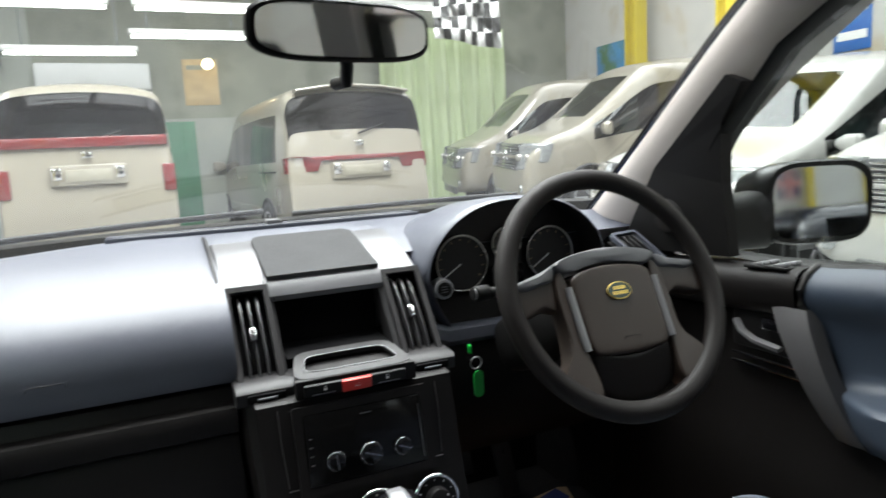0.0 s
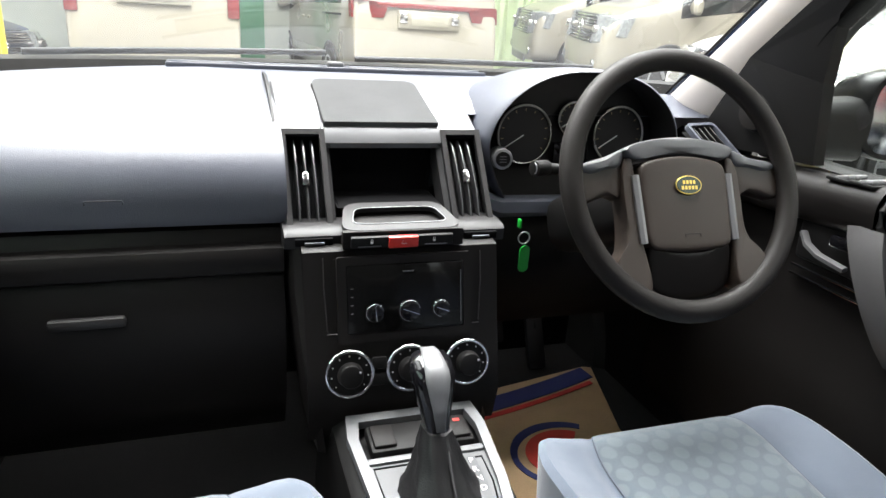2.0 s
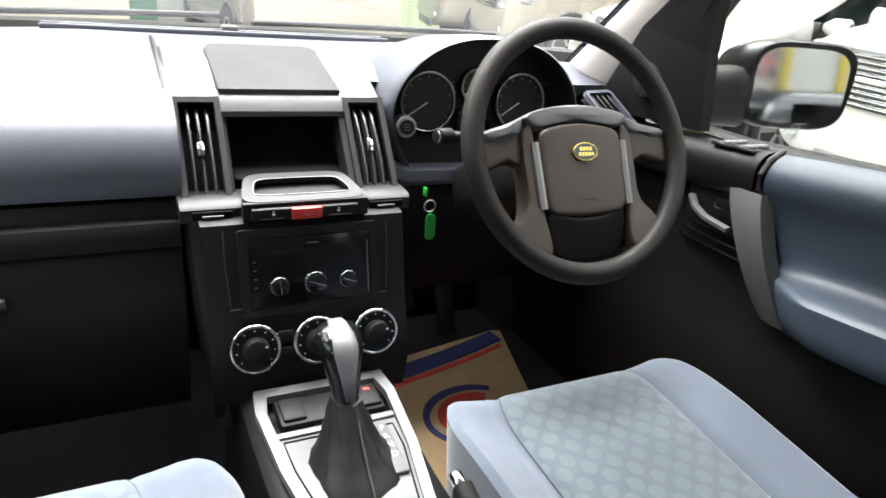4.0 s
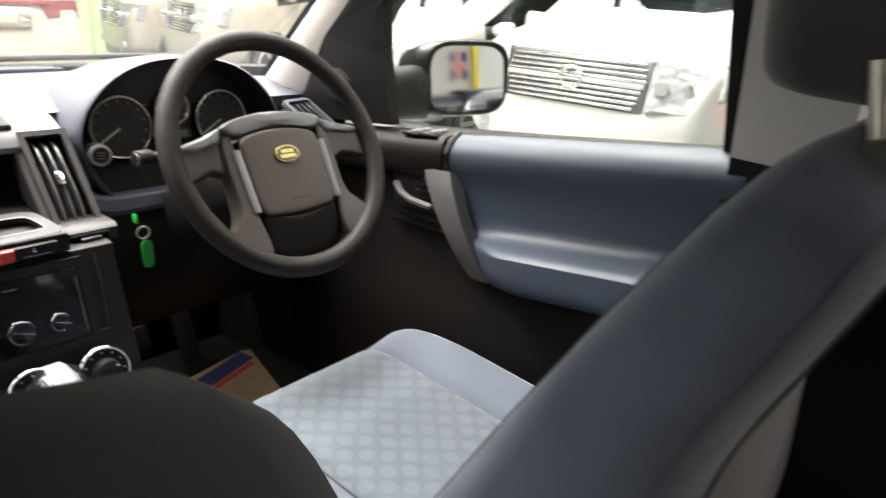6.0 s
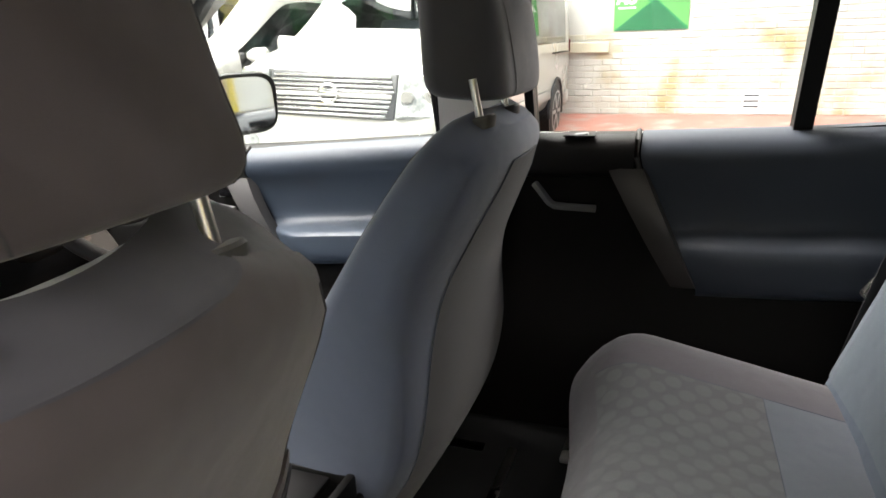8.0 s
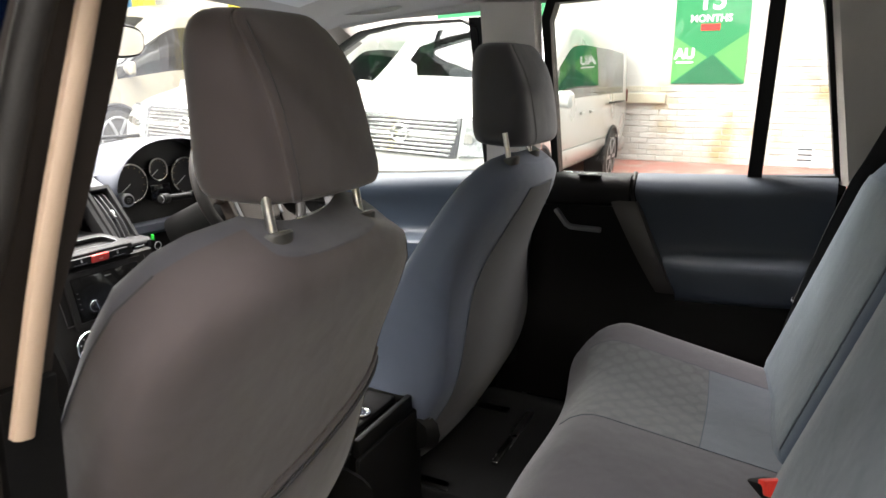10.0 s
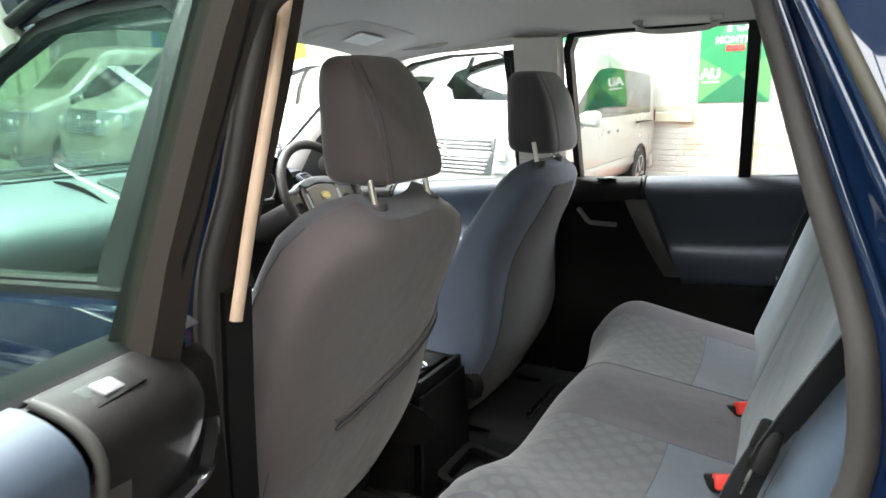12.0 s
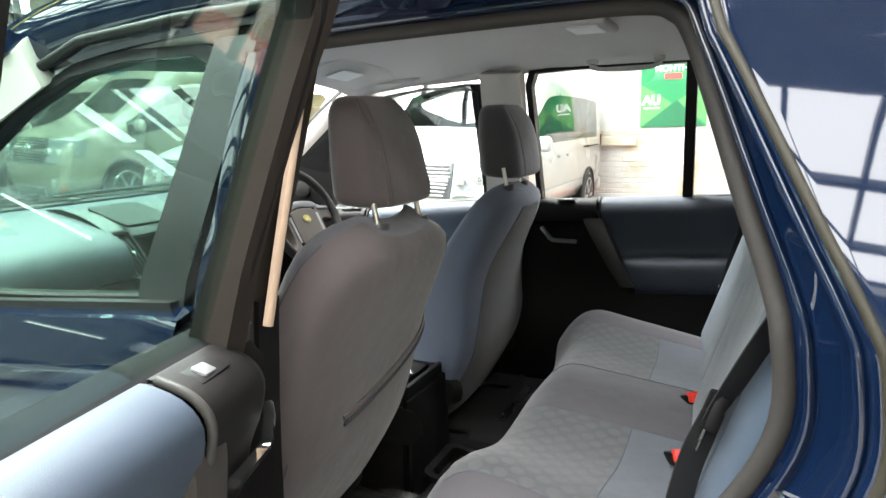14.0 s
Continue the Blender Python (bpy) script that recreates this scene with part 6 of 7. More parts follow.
part("boss", wheel_panel([(-0.066, 0.030), (-0.035, 0.038), (0.0, 0.041), (0.035, 0.038), (0.066, 0.030), (0.074, 0.012), (0.073, -0.04), (0.068, -0.088), (0.035, -0.096), (0.0, -0.098), (-0.035, -0.096), (-0.068, -0.088), (-0.073, -0.04), (-0.074, 0.012)], -0.03, 0.012, 4, 0.004, 0.004), SPOKE, wheel, "grey-brown airbag cover")
part("boss_crown", wheel_panel([(-0.094, 0.050), (-0.075, 0.060), (-0.04, 0.067), (0.0, 0.070), (0.04, 0.067), (0.075, 0.060), (0.094, 0.050), (0.078, 0.036), (0.04, 0.041), (0.0, 0.044), (-0.04, 0.041), (-0.078, 0.036)], -0.03, 0.008, 3, 0.006), TRIM, wheel, "satin grey boss crown")
# lower boss: shade and dark reflection put into its colour, tilted downwards
part("boss_foot", wheel_panel([(-0.068, -0.089), (-0.035, -0.097), (0.0, -0.099), (0.035, -0.097), (0.068, -0.089), (0.070, -0.12), (0.064, -0.148), (0.035, -0.164), (0.0, -0.168), (-0.035, -0.164), (-0.064, -0.148), (-0.070, -0.12)], -0.04, 0.018, 4, 0.004, -0.022), mat("shaded_boss_black", (0.006, 0.005, 0.0045), 0.45, vary=0.1, spec=0.15), wheel, "lower boss, black for the shade on it")
for s in (-1, 1):
    part("side_panel", wheel_panel([(s * a, b) for a, b in ((0.080, 0.040), (0.096, 0.030), (0.100, -0.01), (0.100, -0.050), (0.108, -0.090), (0.128, -0.112), (0.118, -0.135), (0.085, -0.156), (0.072, -0.145), (0.074, -0.10), (0.079, -0.04))][::s], -0.03, 0.003, 3, 0.005), SPOKE, wheel)
    part("spoke", wheel_panel([(s * a, b) for a, b in ((0.094, 0.046), (0.130, 0.034), (0.170, 0.026), (0.176, 0.0), (0.168, -0.024), (0.142, -0.018), (0.118, -0.012), (0.098, -0.014))][::s], -0.028, -0.004, 3, 0.006), SPOKE, wheel)
    part("spoke_cap", wheel_panel([(s * a, b) for a, b in ((0.088, 0.053), (0.120, 0.043), (0.160, 0.032), (0.170, 0.022), (0.150, 0.016), (0.120, 0.022), (0.094, 0.030))][::s], -0.02, 0.001, 3), TRIM, wheel, "satin grey spoke cap")
    a, b = Vector((s * 0.080, 0.014, 0.006)), Vector((s * 0.078, -0.084, 0.008))
    part("silver_strip", moved(sweep([a, a.lerp(b, 0.5), b], [(-0.0055, -0.008), (0.0055, -0.008), (0.0055, 0.004), (0, 0.006), (-0.0055, 0.004)], up=(0, 0, 1)), WM), SILVER, wheel, "silver trim strip")
bd = part("badge", moved(loft([superring((0.003, -0.003, z), (1, 0, 0), (0, 1, 0), a * 0.0215, a * 0.0130, 2, 32) for z, a in ((0.008, 1.0), (0.0150, 1.0), (0.0165, 0.93))]), WM), BADGE, wheel, "oval green and gold badge")
part("badge_rim", moved(sweep([(0.0215 * math.cos(a) + 0.003, -0.003 + 0.0130 * math.sin(a), 0.0152) for a in [2 * math.pi * i / 32 for i in range(32)]], 0.0009, True), WM), GOLD, bd)
for k, dy in enumerate((0.0040, -0.0040)):
    for j in range(4 + k):
        part("badge_bar", moved(box((0.003 + 0.0058 * (j - (3 + k) / 2), -0.003 + dy, 0.0168), (0.0036, 0.0052, 0.0008)), WM), GOLD, bd, smooth=False)
part("airbag_mark", moved(sweep([(-0.010, -0.078, 0.013), (-0.010, -0.073, 0.013), (0.016, -0.073, 0.013), (0.016, -0.078, 0.013)], 0.0006), WM), DASH_LOW, wheel)
part("column_shroud", loft([superring(WM @ Vector((0, -0.012, z)), WM.to_3x3() @ Vector((1, 0, 0)), WM.to_3x3() @ Vector((0, 1, 0)), a, b, 3, 24) for z, a, b in ((-0.035, 0.050, 0.045), (-0.10, 0.058, 0.05), (-0.30, 0.065, 0.055))]), BLACK, wheel)
for s in (-1, 1):
    st = part("column_stalk", sweep([(0.366 + s * 0.05, 4.385, 1.040), (0.366 + s * 0.10, 4.39, 1.041), (0.366 + s * 0.135, 4.395, 1.042)], 0.0095), BLACK, wheel)
    part("stalk_end", cyl((0.366 + s * 0.122, 4.396, 1.042), (0.366 + s * 0.150, 4.386, 1.044), 0.0135, 0.0130, 22, 0.002), BLACK, st)
    part("stalk_ring", sweep([(0.366 + s * 0.149, 4.387 + 0.009 * math.cos(a), 1.044 + 0.009 * math.sin(a)) for a in [2 * math.pi * i / 20 for i in range(20)]], 0.0010, True, (1, 0, 0)), SILVER, st)

# key with green tag
key = thing("key_tag", "green plastic key tag hanging from a ring below the dash", "key tag", pose(0.245, 4.50, 0.92))
part("tag", moved(plate(round_rect(0.020, 0.050, 0.009, 6), 0.003), basis((0.246, 4.45, 0.862), (1, 0.1, 0), (-0.06, 0, 1))), GREEN, key, "bright green tag")
part("ring", sweep([(0.244 + 0.011 * math.cos(a), 4.452, 0.901 + 0.011 * math.sin(a)) for a in [2 * math.pi * i / 20 for i in range(20)]], 0.0011, True, (0, 1, 0)), STEEL, key)
part("key_bow", box((0.238, 4.463, 0.925), (0.004, 0.012, 0.016), 0.001), GREEN, key)

# ---- console between the seats ----
con = thing("centre_console", "black centre console with silver gear surround", "console", pose(0, 4.0, 0.5))
tun = []
for y, w, z in ((4.40, 0.130, 0.70), (4.33, 0.126, 0.655), (4.25, 0.124, 0.640), (4.10, 0.120, 0.632), (3.95, 0.120, 0.63), (3.80, 0.12, 0.64), (3.70, 0.122, 0.67), (3.575, 0.122, 0.672)):
    tun.append([(-w - 0.012, y, 0.34), (-w, y, z - 0.05), (-w + 0.006, y, z - 0.012), (-w + 0.022, y, z), (w - 0.022, y, z), (w - 0.006, y, z - 0.012), (w, y, z - 0.05), (w + 0.012, y, 0.34)])
part("tunnel", loft(tun), BLACK, con)
outer = [(-0.103, 0.15), (0.103, 0.15), (0.109, 0.10), (0.099, -0.02), (0.080, -0.13), (0.056, -0.17), (-0.056, -0.17), (-0.080, -0.13), (-0.099, -0.02), (-0.109, 0.10)]
inner = [(-0.086, 0.132), (0.086, 0.132), (0.093, 0.095), (0.084, -0.02), (0.066, -0.122), (0.046, -0.154), (-0.046, -0.154), (-0.066, -0.122), (-0.084, -0.02), (-0.093, 0.095)]
SURROUND = mat("satin_surround_silver", (0.165, 0.169, 0.174), 0.42, metal=0.35, vary=0.08, grain=900)
PLATE = mat("gear_plate_grey", (0.095, 0.098, 0.103), 0.5, vary=0.08, grain=900)
CM = basis((0, 4.155, 0.646), (1, 0, 0), (0, 1, 0.10))
part("gear_surround", frame_plate(outer, inner, 0.014, CM), SURROUND, con, "silver gear lever surround")
part("surround_bridge", moved(box((0, 0.048, 0.006), (0.178, 0.012, 0.012), 0.003), CM), SURROUND, con)
part("switch_panel", moved(box((0, 0.088, 0.008), (0.160, 0.058, 0.018), 0.004), CM), BLACK, con)
part("console_switch", moved(box((-0.058, 0.088, 0.019), (0.034, 0.046, 0.008), 0.003), CM), DASH_LOW, con)
part("console_switch", moved(box((0.060, 0.088, 0.019), (0.030, 0.046, 0.008), 0.003), CM), DASH_LOW, con)
part("switch_light", moved(box((0.060, 0.098, 0.0235), (0.010, 0.006, 0.001)), CM), RED, con, smooth=False)
part("gear_plate", plate([(-0.088, 0.042), (0.088, 0.042), (0.085, -0.02), (0.067, -0.122), (0.047, -0.155), (-0.047, -0.155), (-0.067, -0.122), (-0.085, -0.02)], 0.007, CM), PLATE, con, "grey plate round the gear lever")
part("plate_groove", sweep([CM @ Vector((x, y, 0.0075)) for x, y in ((-0.082, 0.036), (0.030, 0.036), (0.030, 0.030), (0.080, 0.030), (0.079, -0.02), (0.061, -0.12), (0.042, -0.149), (-0.042, -0.149), (-0.061, -0.12), (-0.079, -0.02))], 0.0014, True), VOID, con)
part("gate_plate", moved(box((0.052, -0.02, 0.010), (0.032, 0.10, 0.008), 0.004), CM), PLATE, con)
for k, ch in enumerate("PRND"):
    part("gate_letter", text_mesh(ch, 0.014, 0.0004, CM @ Matrix.Translation((0.058, 0.018 - 0.018 * k, 0.0145))), MARK, con, smooth=False)
part("rear_bin", join(span((-0.112, 3.558, 0.655), (0.112, 3.572, 0.694), 0.004), span((-0.112, 3.572, 0.655), (-0.098, 3.70, 0.690), 0.004), span((0.098, 3.572, 0.655), (0.112, 3.70, 0.690), 0.004)), BLACK, con)
part("power_socket", join(cyl((-0.01, 3.62, 0.672), (-0.01, 3.616, 0.692), 0.0155, n=24), sweep([(-0.01 + 0.0165 * math.cos(a), 3.616 + 0.0165 * math.sin(a), 0.692) for a in [2 * math.pi * i / 24 for i in range(24)]], 0.003, True)), CHROME, con, "chrome-ringed power socket")
part("socket_panel", box((0, 3.63, 0.680), (0.19, 0.07, 0.016), 0.006), BLACK, con)
part("rear_face", span((-0.126, 3.548, 0.36), (0.126, 3.560, 0.662), 0.006), BLACK, con)
part("rear_tray", frame_plate(round_rect(0.20, 0.16, 0.03, 6), round_rect(0.16, 0.12, 0.02, 6), 0.018, basis((0.0, 3.46, 0.415), (1, 0, 0), (0, 1, 0.2))), BLACK, con)

gear = thing("gear_lever", "gear lever with silver and black knob over a leather gaiter", "gear lever", pose(0.0, 4.13, 0.66))
GA = Vector((0.0, 4.125, 0.650))
ax = Vector((0.0, 0.078, 0.142))
gt = []
for t, r in ((-0.12, 0.064), (-0.02, 0.062), (0.06, 0.056), (0.12, 0.047), (0.18, 0.043), (0.26, 0.038), (0.34, 0.032), (0.40, 0.031), (0.48, 0.026), (0.58, 0.021)):
    ring = superring(GA + ax * t, (1, 0, 0), (0, 1, 0.1), r * 0.95, r * 1.15, 2.4, 30)
    gt.append([p + (p - (GA + ax * t)).normalized() * 0.0035 * math.sin(7 * k * 2 * math.pi / 30 + 9 * t) * (1 - t) for k, p in enumerate(ring)])
part("gaiter_seam", sweep([GA + ax * t + Vector((0.006, -r * 1.15 - 0.001, -0.1 * r)) for t, r in ((-0.02, 0.062), (0.06, 0.056), (0.12, 0.047), (0.18, 0.043), (0.26, 0.038), (0.34, 0.032), (0.48, 0.026))], 0.0016), SEAM_SOFT, gear)
part("gaiter", loft(gt), LEATHER, gear, "folded black leather gaiter")
kb = [superring(GA + ax * t + Vector((0, dy, 0)), (1, 0, 0), (0, 1, 0.1), a, b, 2.5, 26) for t, dy, a, b in ((0.52, 0, 0.017, 0.018), (0.62, 0, 0.019, 0.020), (0.80, -0.001, 0.025, 0.026), (0.95, -0.003, 0.030, 0.030), (1.07, -0.004, 0.032, 0.032), (1.15, -0.005, 0.028, 0.028), (1.20, -0.006, 0.015, 0.015))]
part("knob", loft(kb), GLOSS, gear, "black knob")
sf = [[GA + ax * t + Vector((x * w, -d - 0.004 + 0.05 * x * x * w, 0)) for x in (-1, -0.5, 0, 0.5, 1)] for t, w, d in ((0.60, 0.006, 0.0205), (0.80, 0.010, 0.0262), (0.95, 0.0145, 0.0310), (1.07, 0.0175, 0.0330), (1.14, 0.017, 0.0300), (1.195, 0.015, 0.0180), (1.222, 0.013, 0.0), (1.215, 0.010, -0.016))]
silver_face = part("knob_face", loft(sf, closed=False), SURROUND, gear, "satin silver knob face")
silver_face.modifiers.new("thick", "SOLIDIFY").thickness = 0.003

hb = thing("handbrake", "black handbrake lever with chrome button", "handbrake", pose(0.075, 3.9, 0.62))
part("lever", loft([superring((0.072, y, z), (1, 0, 0), (0, 0, 1), 0.014, 0.016, 2.5, 18) for y, z in ((3.74, 0.655), (3.82, 0.685), (3.90, 0.712), (3.950, 0.727))]), BLACK, hb)
part("button", cyl((0.072, 3.945, 0.726), (0.072, 3.972, 0.735), 0.0095, 0.0085, 18, 0.002), CHROME, hb)

# ---- paper mat in the driver's footwell ----
pm = thing("paper_mat", "brown paper floor mat printed in navy and red", "floor mat", pose(0.44, 4.55, 0.39))
MM = basis((0.215, 4.24, 0.385), (1, 0.18, 0), (0.05, 1, 0.02))


def mat_sheet(pts, lift, wave=0.006):
    bm = loft([[(x, y, lift + wave * math.sin(9 * x) * math.sin(7 * y)) for x, y in pts], [(x, y, lift + 0.0012 + wave * math.sin(9 * x) * math.sin(7 * y)) for x, y in pts]])
    return moved(bm, MM)


def ribbon(f, w, lift, a, b, n=16):
    up, dn = [], []
    for i in range(n + 1):
        x = a + (b - a) * i / n
        up.append((x, f(x) + w / 2))
        dn.append((x, f(x) - w / 2))
    return mat_sheet(up + dn[::-1], lift, 0)


part("sheet", mat_sheet([(0.0, 0.03), (0.03, 0), (0.37, 0), (0.41, 0.22), (0.53, 0.465), (0.51, 0.478), (0.25, 0.475), (0.0, 0.470)], 0.0, 0), PAPER, pm)
part("navy_band", ribbon(lambda x: 0.418 + 0.20 * x * x - 0.04 * x, 0.052, 0.002, 0.0, 0.50), INK_BLUE, pm, smooth=False)
part("red_band", ribbon(lambda x: 0.378 + 0.20 * x * x - 0.04 * x, 0.014, 0.002, 0.0, 0.48), INK_RED, pm, smooth=False)
for r0, r1, col, nm in ((0.108, 0.086, INK_BLUE, "navy_arc"), (0.078, 0.046, INK_RED, "red_arc")):
    arc = [radians(40 + 230 * i / 28) for i in range(29)]
    pts = [(0.235 + r0 * 1.15 * math.cos(a), 0.20 + r0 * math.sin(a)) for a in arc] + [(0.235 + (r1 + 0.01) * 1.15 * math.cos(a), 0.20 + r1 * math.sin(a)) for a in arc[::-1]]
    part(nm, mat_sheet(pts, 0.002, 0), col, pm, smooth=False)
ped = thing("pedals", "black brake and accelerator pedals", "pedals", pose(0.38, 4.8, 0.45))
part("brake_pedal", box((0.34, 4.82, 0.52), (0.11, 0.02, 0.06), 0.008, 2, pose(0, 0, 0, -25)), RUBBER, ped)
part("accelerator", box((0.50, 4.84, 0.47), (0.05, 0.02, 0.15), 0.008, 2, pose(0, 0, 0, -25)), RUBBER, ped)
part("pedal_arm", join(cyl((0.34, 4.83, 0.54), (0.34, 4.92, 0.75), 0.008, n=8), cyl((0.50, 4.85, 0.5), (0.50, 4.95, 0.68), 0.008, n=8)), BLACK, ped)

# ---- rear-view mirror, visors, roof fittings ----
rv = thing("rear_view_mirror", "black-framed rear-view mirror on the windscreen", "mirror", pose(-0.01, 4.3, 1.45))
RM = basis((-0.020, 4.235, 1.441), (1, 0.235, 0.02), (0.02, -0.085, 1))
part("housing", moved(loft([superring((0, 0, z), (1, 0, 0), (0, 1, 0), a, b, 3.6, 36) for z, a, b in ((-0.035, 0.09, 0.018), (-0.02, 0.125, 0.034), (0.0, 0.130, 0.038), (0.004, 0.127, 0.035))]), RM), BLACK, rv)
part("mirror_glass", moved(loft([superring((0, 0, z), (1, 0, 0), (0, 1, 0), 0.121, 0.0315, 3.6, 36) for z in (0.0045, 0.006)]), RM), MIRROR, rv, "silvered mirror glass")
part("stem", sweep([RM @ Vector(p) for p in ((0.01, 0.0, -0.03), (0.02, -0.04, -0.035), (0.026, -0.060, -0.050), (0.028, -0.062, -0.085))], 0.009), BLACK, rv)
for s in (-1, 1):
    vz = thing("sun_visor", "pale grey cloth sun visor folded against the roof", "sun visor", pose(s * 0.30, 3.93, 1.55), "sun visors")
    part("visor_board", box((s * 0.30, 3.95, 1.553), (0.38, 0.20, 0.022), 0.009, 3, pose(0, 0, 0, -14, s * 3)), LINING, vz)
    part("visor_mirror", box((s * 0.26, 3.94, 1.540), (0.12, 0.07, 0.004), 0.001, 1, pose(0, 0, 0, -14, s * 3)), MARK, vz)
    part("hinge", cyl((s * 0.48, 4.045, 1.55), (s * 0.53, 4.045, 1.55), 0.01, n=10), LINING, vz)
for x, y in ((0.555, 3.92), (0.55, 3.12), (-0.55, 3.12)):
    gh = thing("grab_handle", "pale grey grab handle on the roof edge", "grab handle", pose(x, y, 1.545), "grab handles")
    part("grip", sweep(smoothed([(x, y + 0.10, 1.557), (x - math.copysign(0.012, x), y + 0.085, 1.538), (x - math.copysign(0.016, x), y, 1.532), (x - math.copysign(0.012, x), y - 0.085, 1.538), (x, y - 0.10, 1.557)]), [(-0.010, -0.006), (0.010, -0.006), (0.010, 0.006), (-0.010, 0.006)]), LINING, gh)
    for e in (-1, 1):
        part("end_cap", box((x, y + e * 0.10, 1.562), (0.03, 0.034, 0.018), 0.006), LINING, gh)
rlamp = thing("roof_lamp", "pale plastic roof lamp in the lining", "roof lamp", pose(0.0, 3.10, 1.59))
part("surround", box((0.0, 3.12, 1.592), (0.19, 0.11, 0.02), 0.008, 3), LINING, rlamp)
part("lens", box((-0.02, 3.12, 1.581), (0.11, 0.07, 0.006), 0.002), MARK, rlamp)

# ---- seats ----


def front_seat(s):
    """s: 1 driver, -1 passenger."""
    xc = 0.378 if s > 0 else -0.404
    st = thing("front_seat", "front car seat in blue-grey cloth, its back tinted as by warm light" if s < 0 else "driver's seat in blue-grey cloth with dotted cushion", "car seat", pose(xc, 3.75, 0.37), "front seats")
    A, B = Vector((xc, 3.782, 0.510)), Vector((xc, 3.400 if s > 0 else 3.405, 1.195 if s > 0 else 1.176))
    up = (B - A).normalized()
    fwd = Vector((0, up.z, -up.y))
    L = (B - A).length
    prof = [(0.0, 0.250, 0.078), (0.06, 0.266, 0.086), (0.2, 0.276, 0.088), (0.42, 0.275, 0.084), (0.60, 0.270, 0.080), (0.74, 0.264, 0.074), (0.84, 0.254, 0.066), (0.90, 0.236, 0.062), (0.95, 0.202, 0.055), (0.982, 0.150, 0.045), (1.0, 0.095, 0.028)]
    # fine stations
    rings_b, rings_f = [], []
    n = 40
    for i in range(n + 1):
        t = i / n
        a = along([(p[0], p[1]) for p in prof], t)
        b = along([(p[0], p[2]) for p in prof], t)
        c = A + up * L * t
        ring = superring(c, (1, 0, 0), fwd, a, b, 2.7, 72)
        out = []
        for p in ring:
            u = (p.x - xc) / a
            d = (p - c).dot(fwd)
            if d > 0:
                p = p + fwd * (0.030 * abs(u) ** 3 * (1 - t * 0.6) - 0.012 * (1 - abs(u) ** 2))
                if s < 0:
                    # full, forward-leaning upper bolster
                    p = p + fwd * 0.044 * (0.35 + 0.65 * min(1.0, abs(u)) ** 2) * max(0.0, min(1.0, (t - 0.60) / 0.3)) * min(1.0, d / (0.6 * b)) + Vector((0.020 * max(0.0, u) * max(0.0, min(1.0, (t - 0.55) / 0.3)) * min(1.0, d / (0.6 * b)), 0, 0))
            if s < 0 and u > 0:
                p = p + Vector((0.008 * u, 0, 0))
            if d < 0:
                fall = max(0.0, min(1.0, (0.76 - t) / 0.50))
                p = p + Vector((0.012 * u if s > 0 else 0.0, -0.060 if s < 0 else -0.125, 0.0)) * fall * fall * (3 - 2 * fall) * min(1.0, -d / (0.5 * b))
            out.append(p)
        rings_b.append(out)
    full = loft(rings_b)
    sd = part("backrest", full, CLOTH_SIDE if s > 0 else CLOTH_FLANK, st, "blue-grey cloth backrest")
    # back cover wrapped over the rear half, the light's tint put into its colour
    cov = []
    for i, ring in enumerate(rings_b):
        t = i / n
        c = A + up * L * t
        sel = []
        for k in range(25):
            p = ring[round(34 + k * 38 / 24) % 72] if s < 0 else ring[42 + k]
            sel.append(p + (p - c).normalized() * 0.004)
        cov.append(sel)
    back = part("back_cover", loft(cov, closed=False), CLOTH_BACK if s < 0 else CLOTH_SIDE, st, "cloth seat back, light and shade put into its colour")
    for q in ((0, 20) if s < 0 else ()):
        part("seam", sweep([cov[i][q] for i in range(2, n - 1)], 0.0014), SEAM_SOFT, back)
    if s > 0:
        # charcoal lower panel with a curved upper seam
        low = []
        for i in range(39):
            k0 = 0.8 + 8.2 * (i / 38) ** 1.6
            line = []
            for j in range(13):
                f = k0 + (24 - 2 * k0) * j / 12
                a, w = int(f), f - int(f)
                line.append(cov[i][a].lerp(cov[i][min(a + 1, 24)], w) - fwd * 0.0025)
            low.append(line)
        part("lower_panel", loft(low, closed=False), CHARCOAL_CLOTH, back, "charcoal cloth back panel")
        part("panel_seam", sweep([r[0] for r in low] + [r[-1] for r in low[::-1]], 0.0009), SEAM_BLUE, back)
    # map pocket edge
    if s < 0:
        pk = []
        for k in range(3, 22):
            x = cov[20][k].x - xc
            if x < -0.13:
                continue
            t = (0.870 + 0.232 * x - A.z) / (B.z - A.z) * n
            i = int(t)
            pk.append(cov[i][k].lerp(cov[i + 1][k], t - i) - fwd * 0.004)
        part("pocket_seam", sweep([p + Vector((0, 0, -0.016)) for p in pk], 0.0030), SEAM, back)
        mk = cov[26][2 if cov[26][2].x < cov[26][22].x else 22]
        part("slit_mark", sweep([mk + Vector((0.004, -0.004, -0.018)), mk + Vector((0.012, -0.006, 0.018))], 0.0022), SEAM, back)
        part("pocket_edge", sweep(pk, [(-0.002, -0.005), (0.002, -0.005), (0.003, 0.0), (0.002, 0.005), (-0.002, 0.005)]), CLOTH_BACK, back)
        for k in (5, 19):
            part("pocket_seam", sweep([cov[i][k] - fwd * 0.001 for i in range(3, int(n * 0.44))], 0.0012), SEAM_SOFT, back)
    # seams on the front
    for q in (8, 28):
        part("front_seam", sweep([rings_b[i][q] for i in range(2, n - 2)], 0.0016), SEAM, sd)
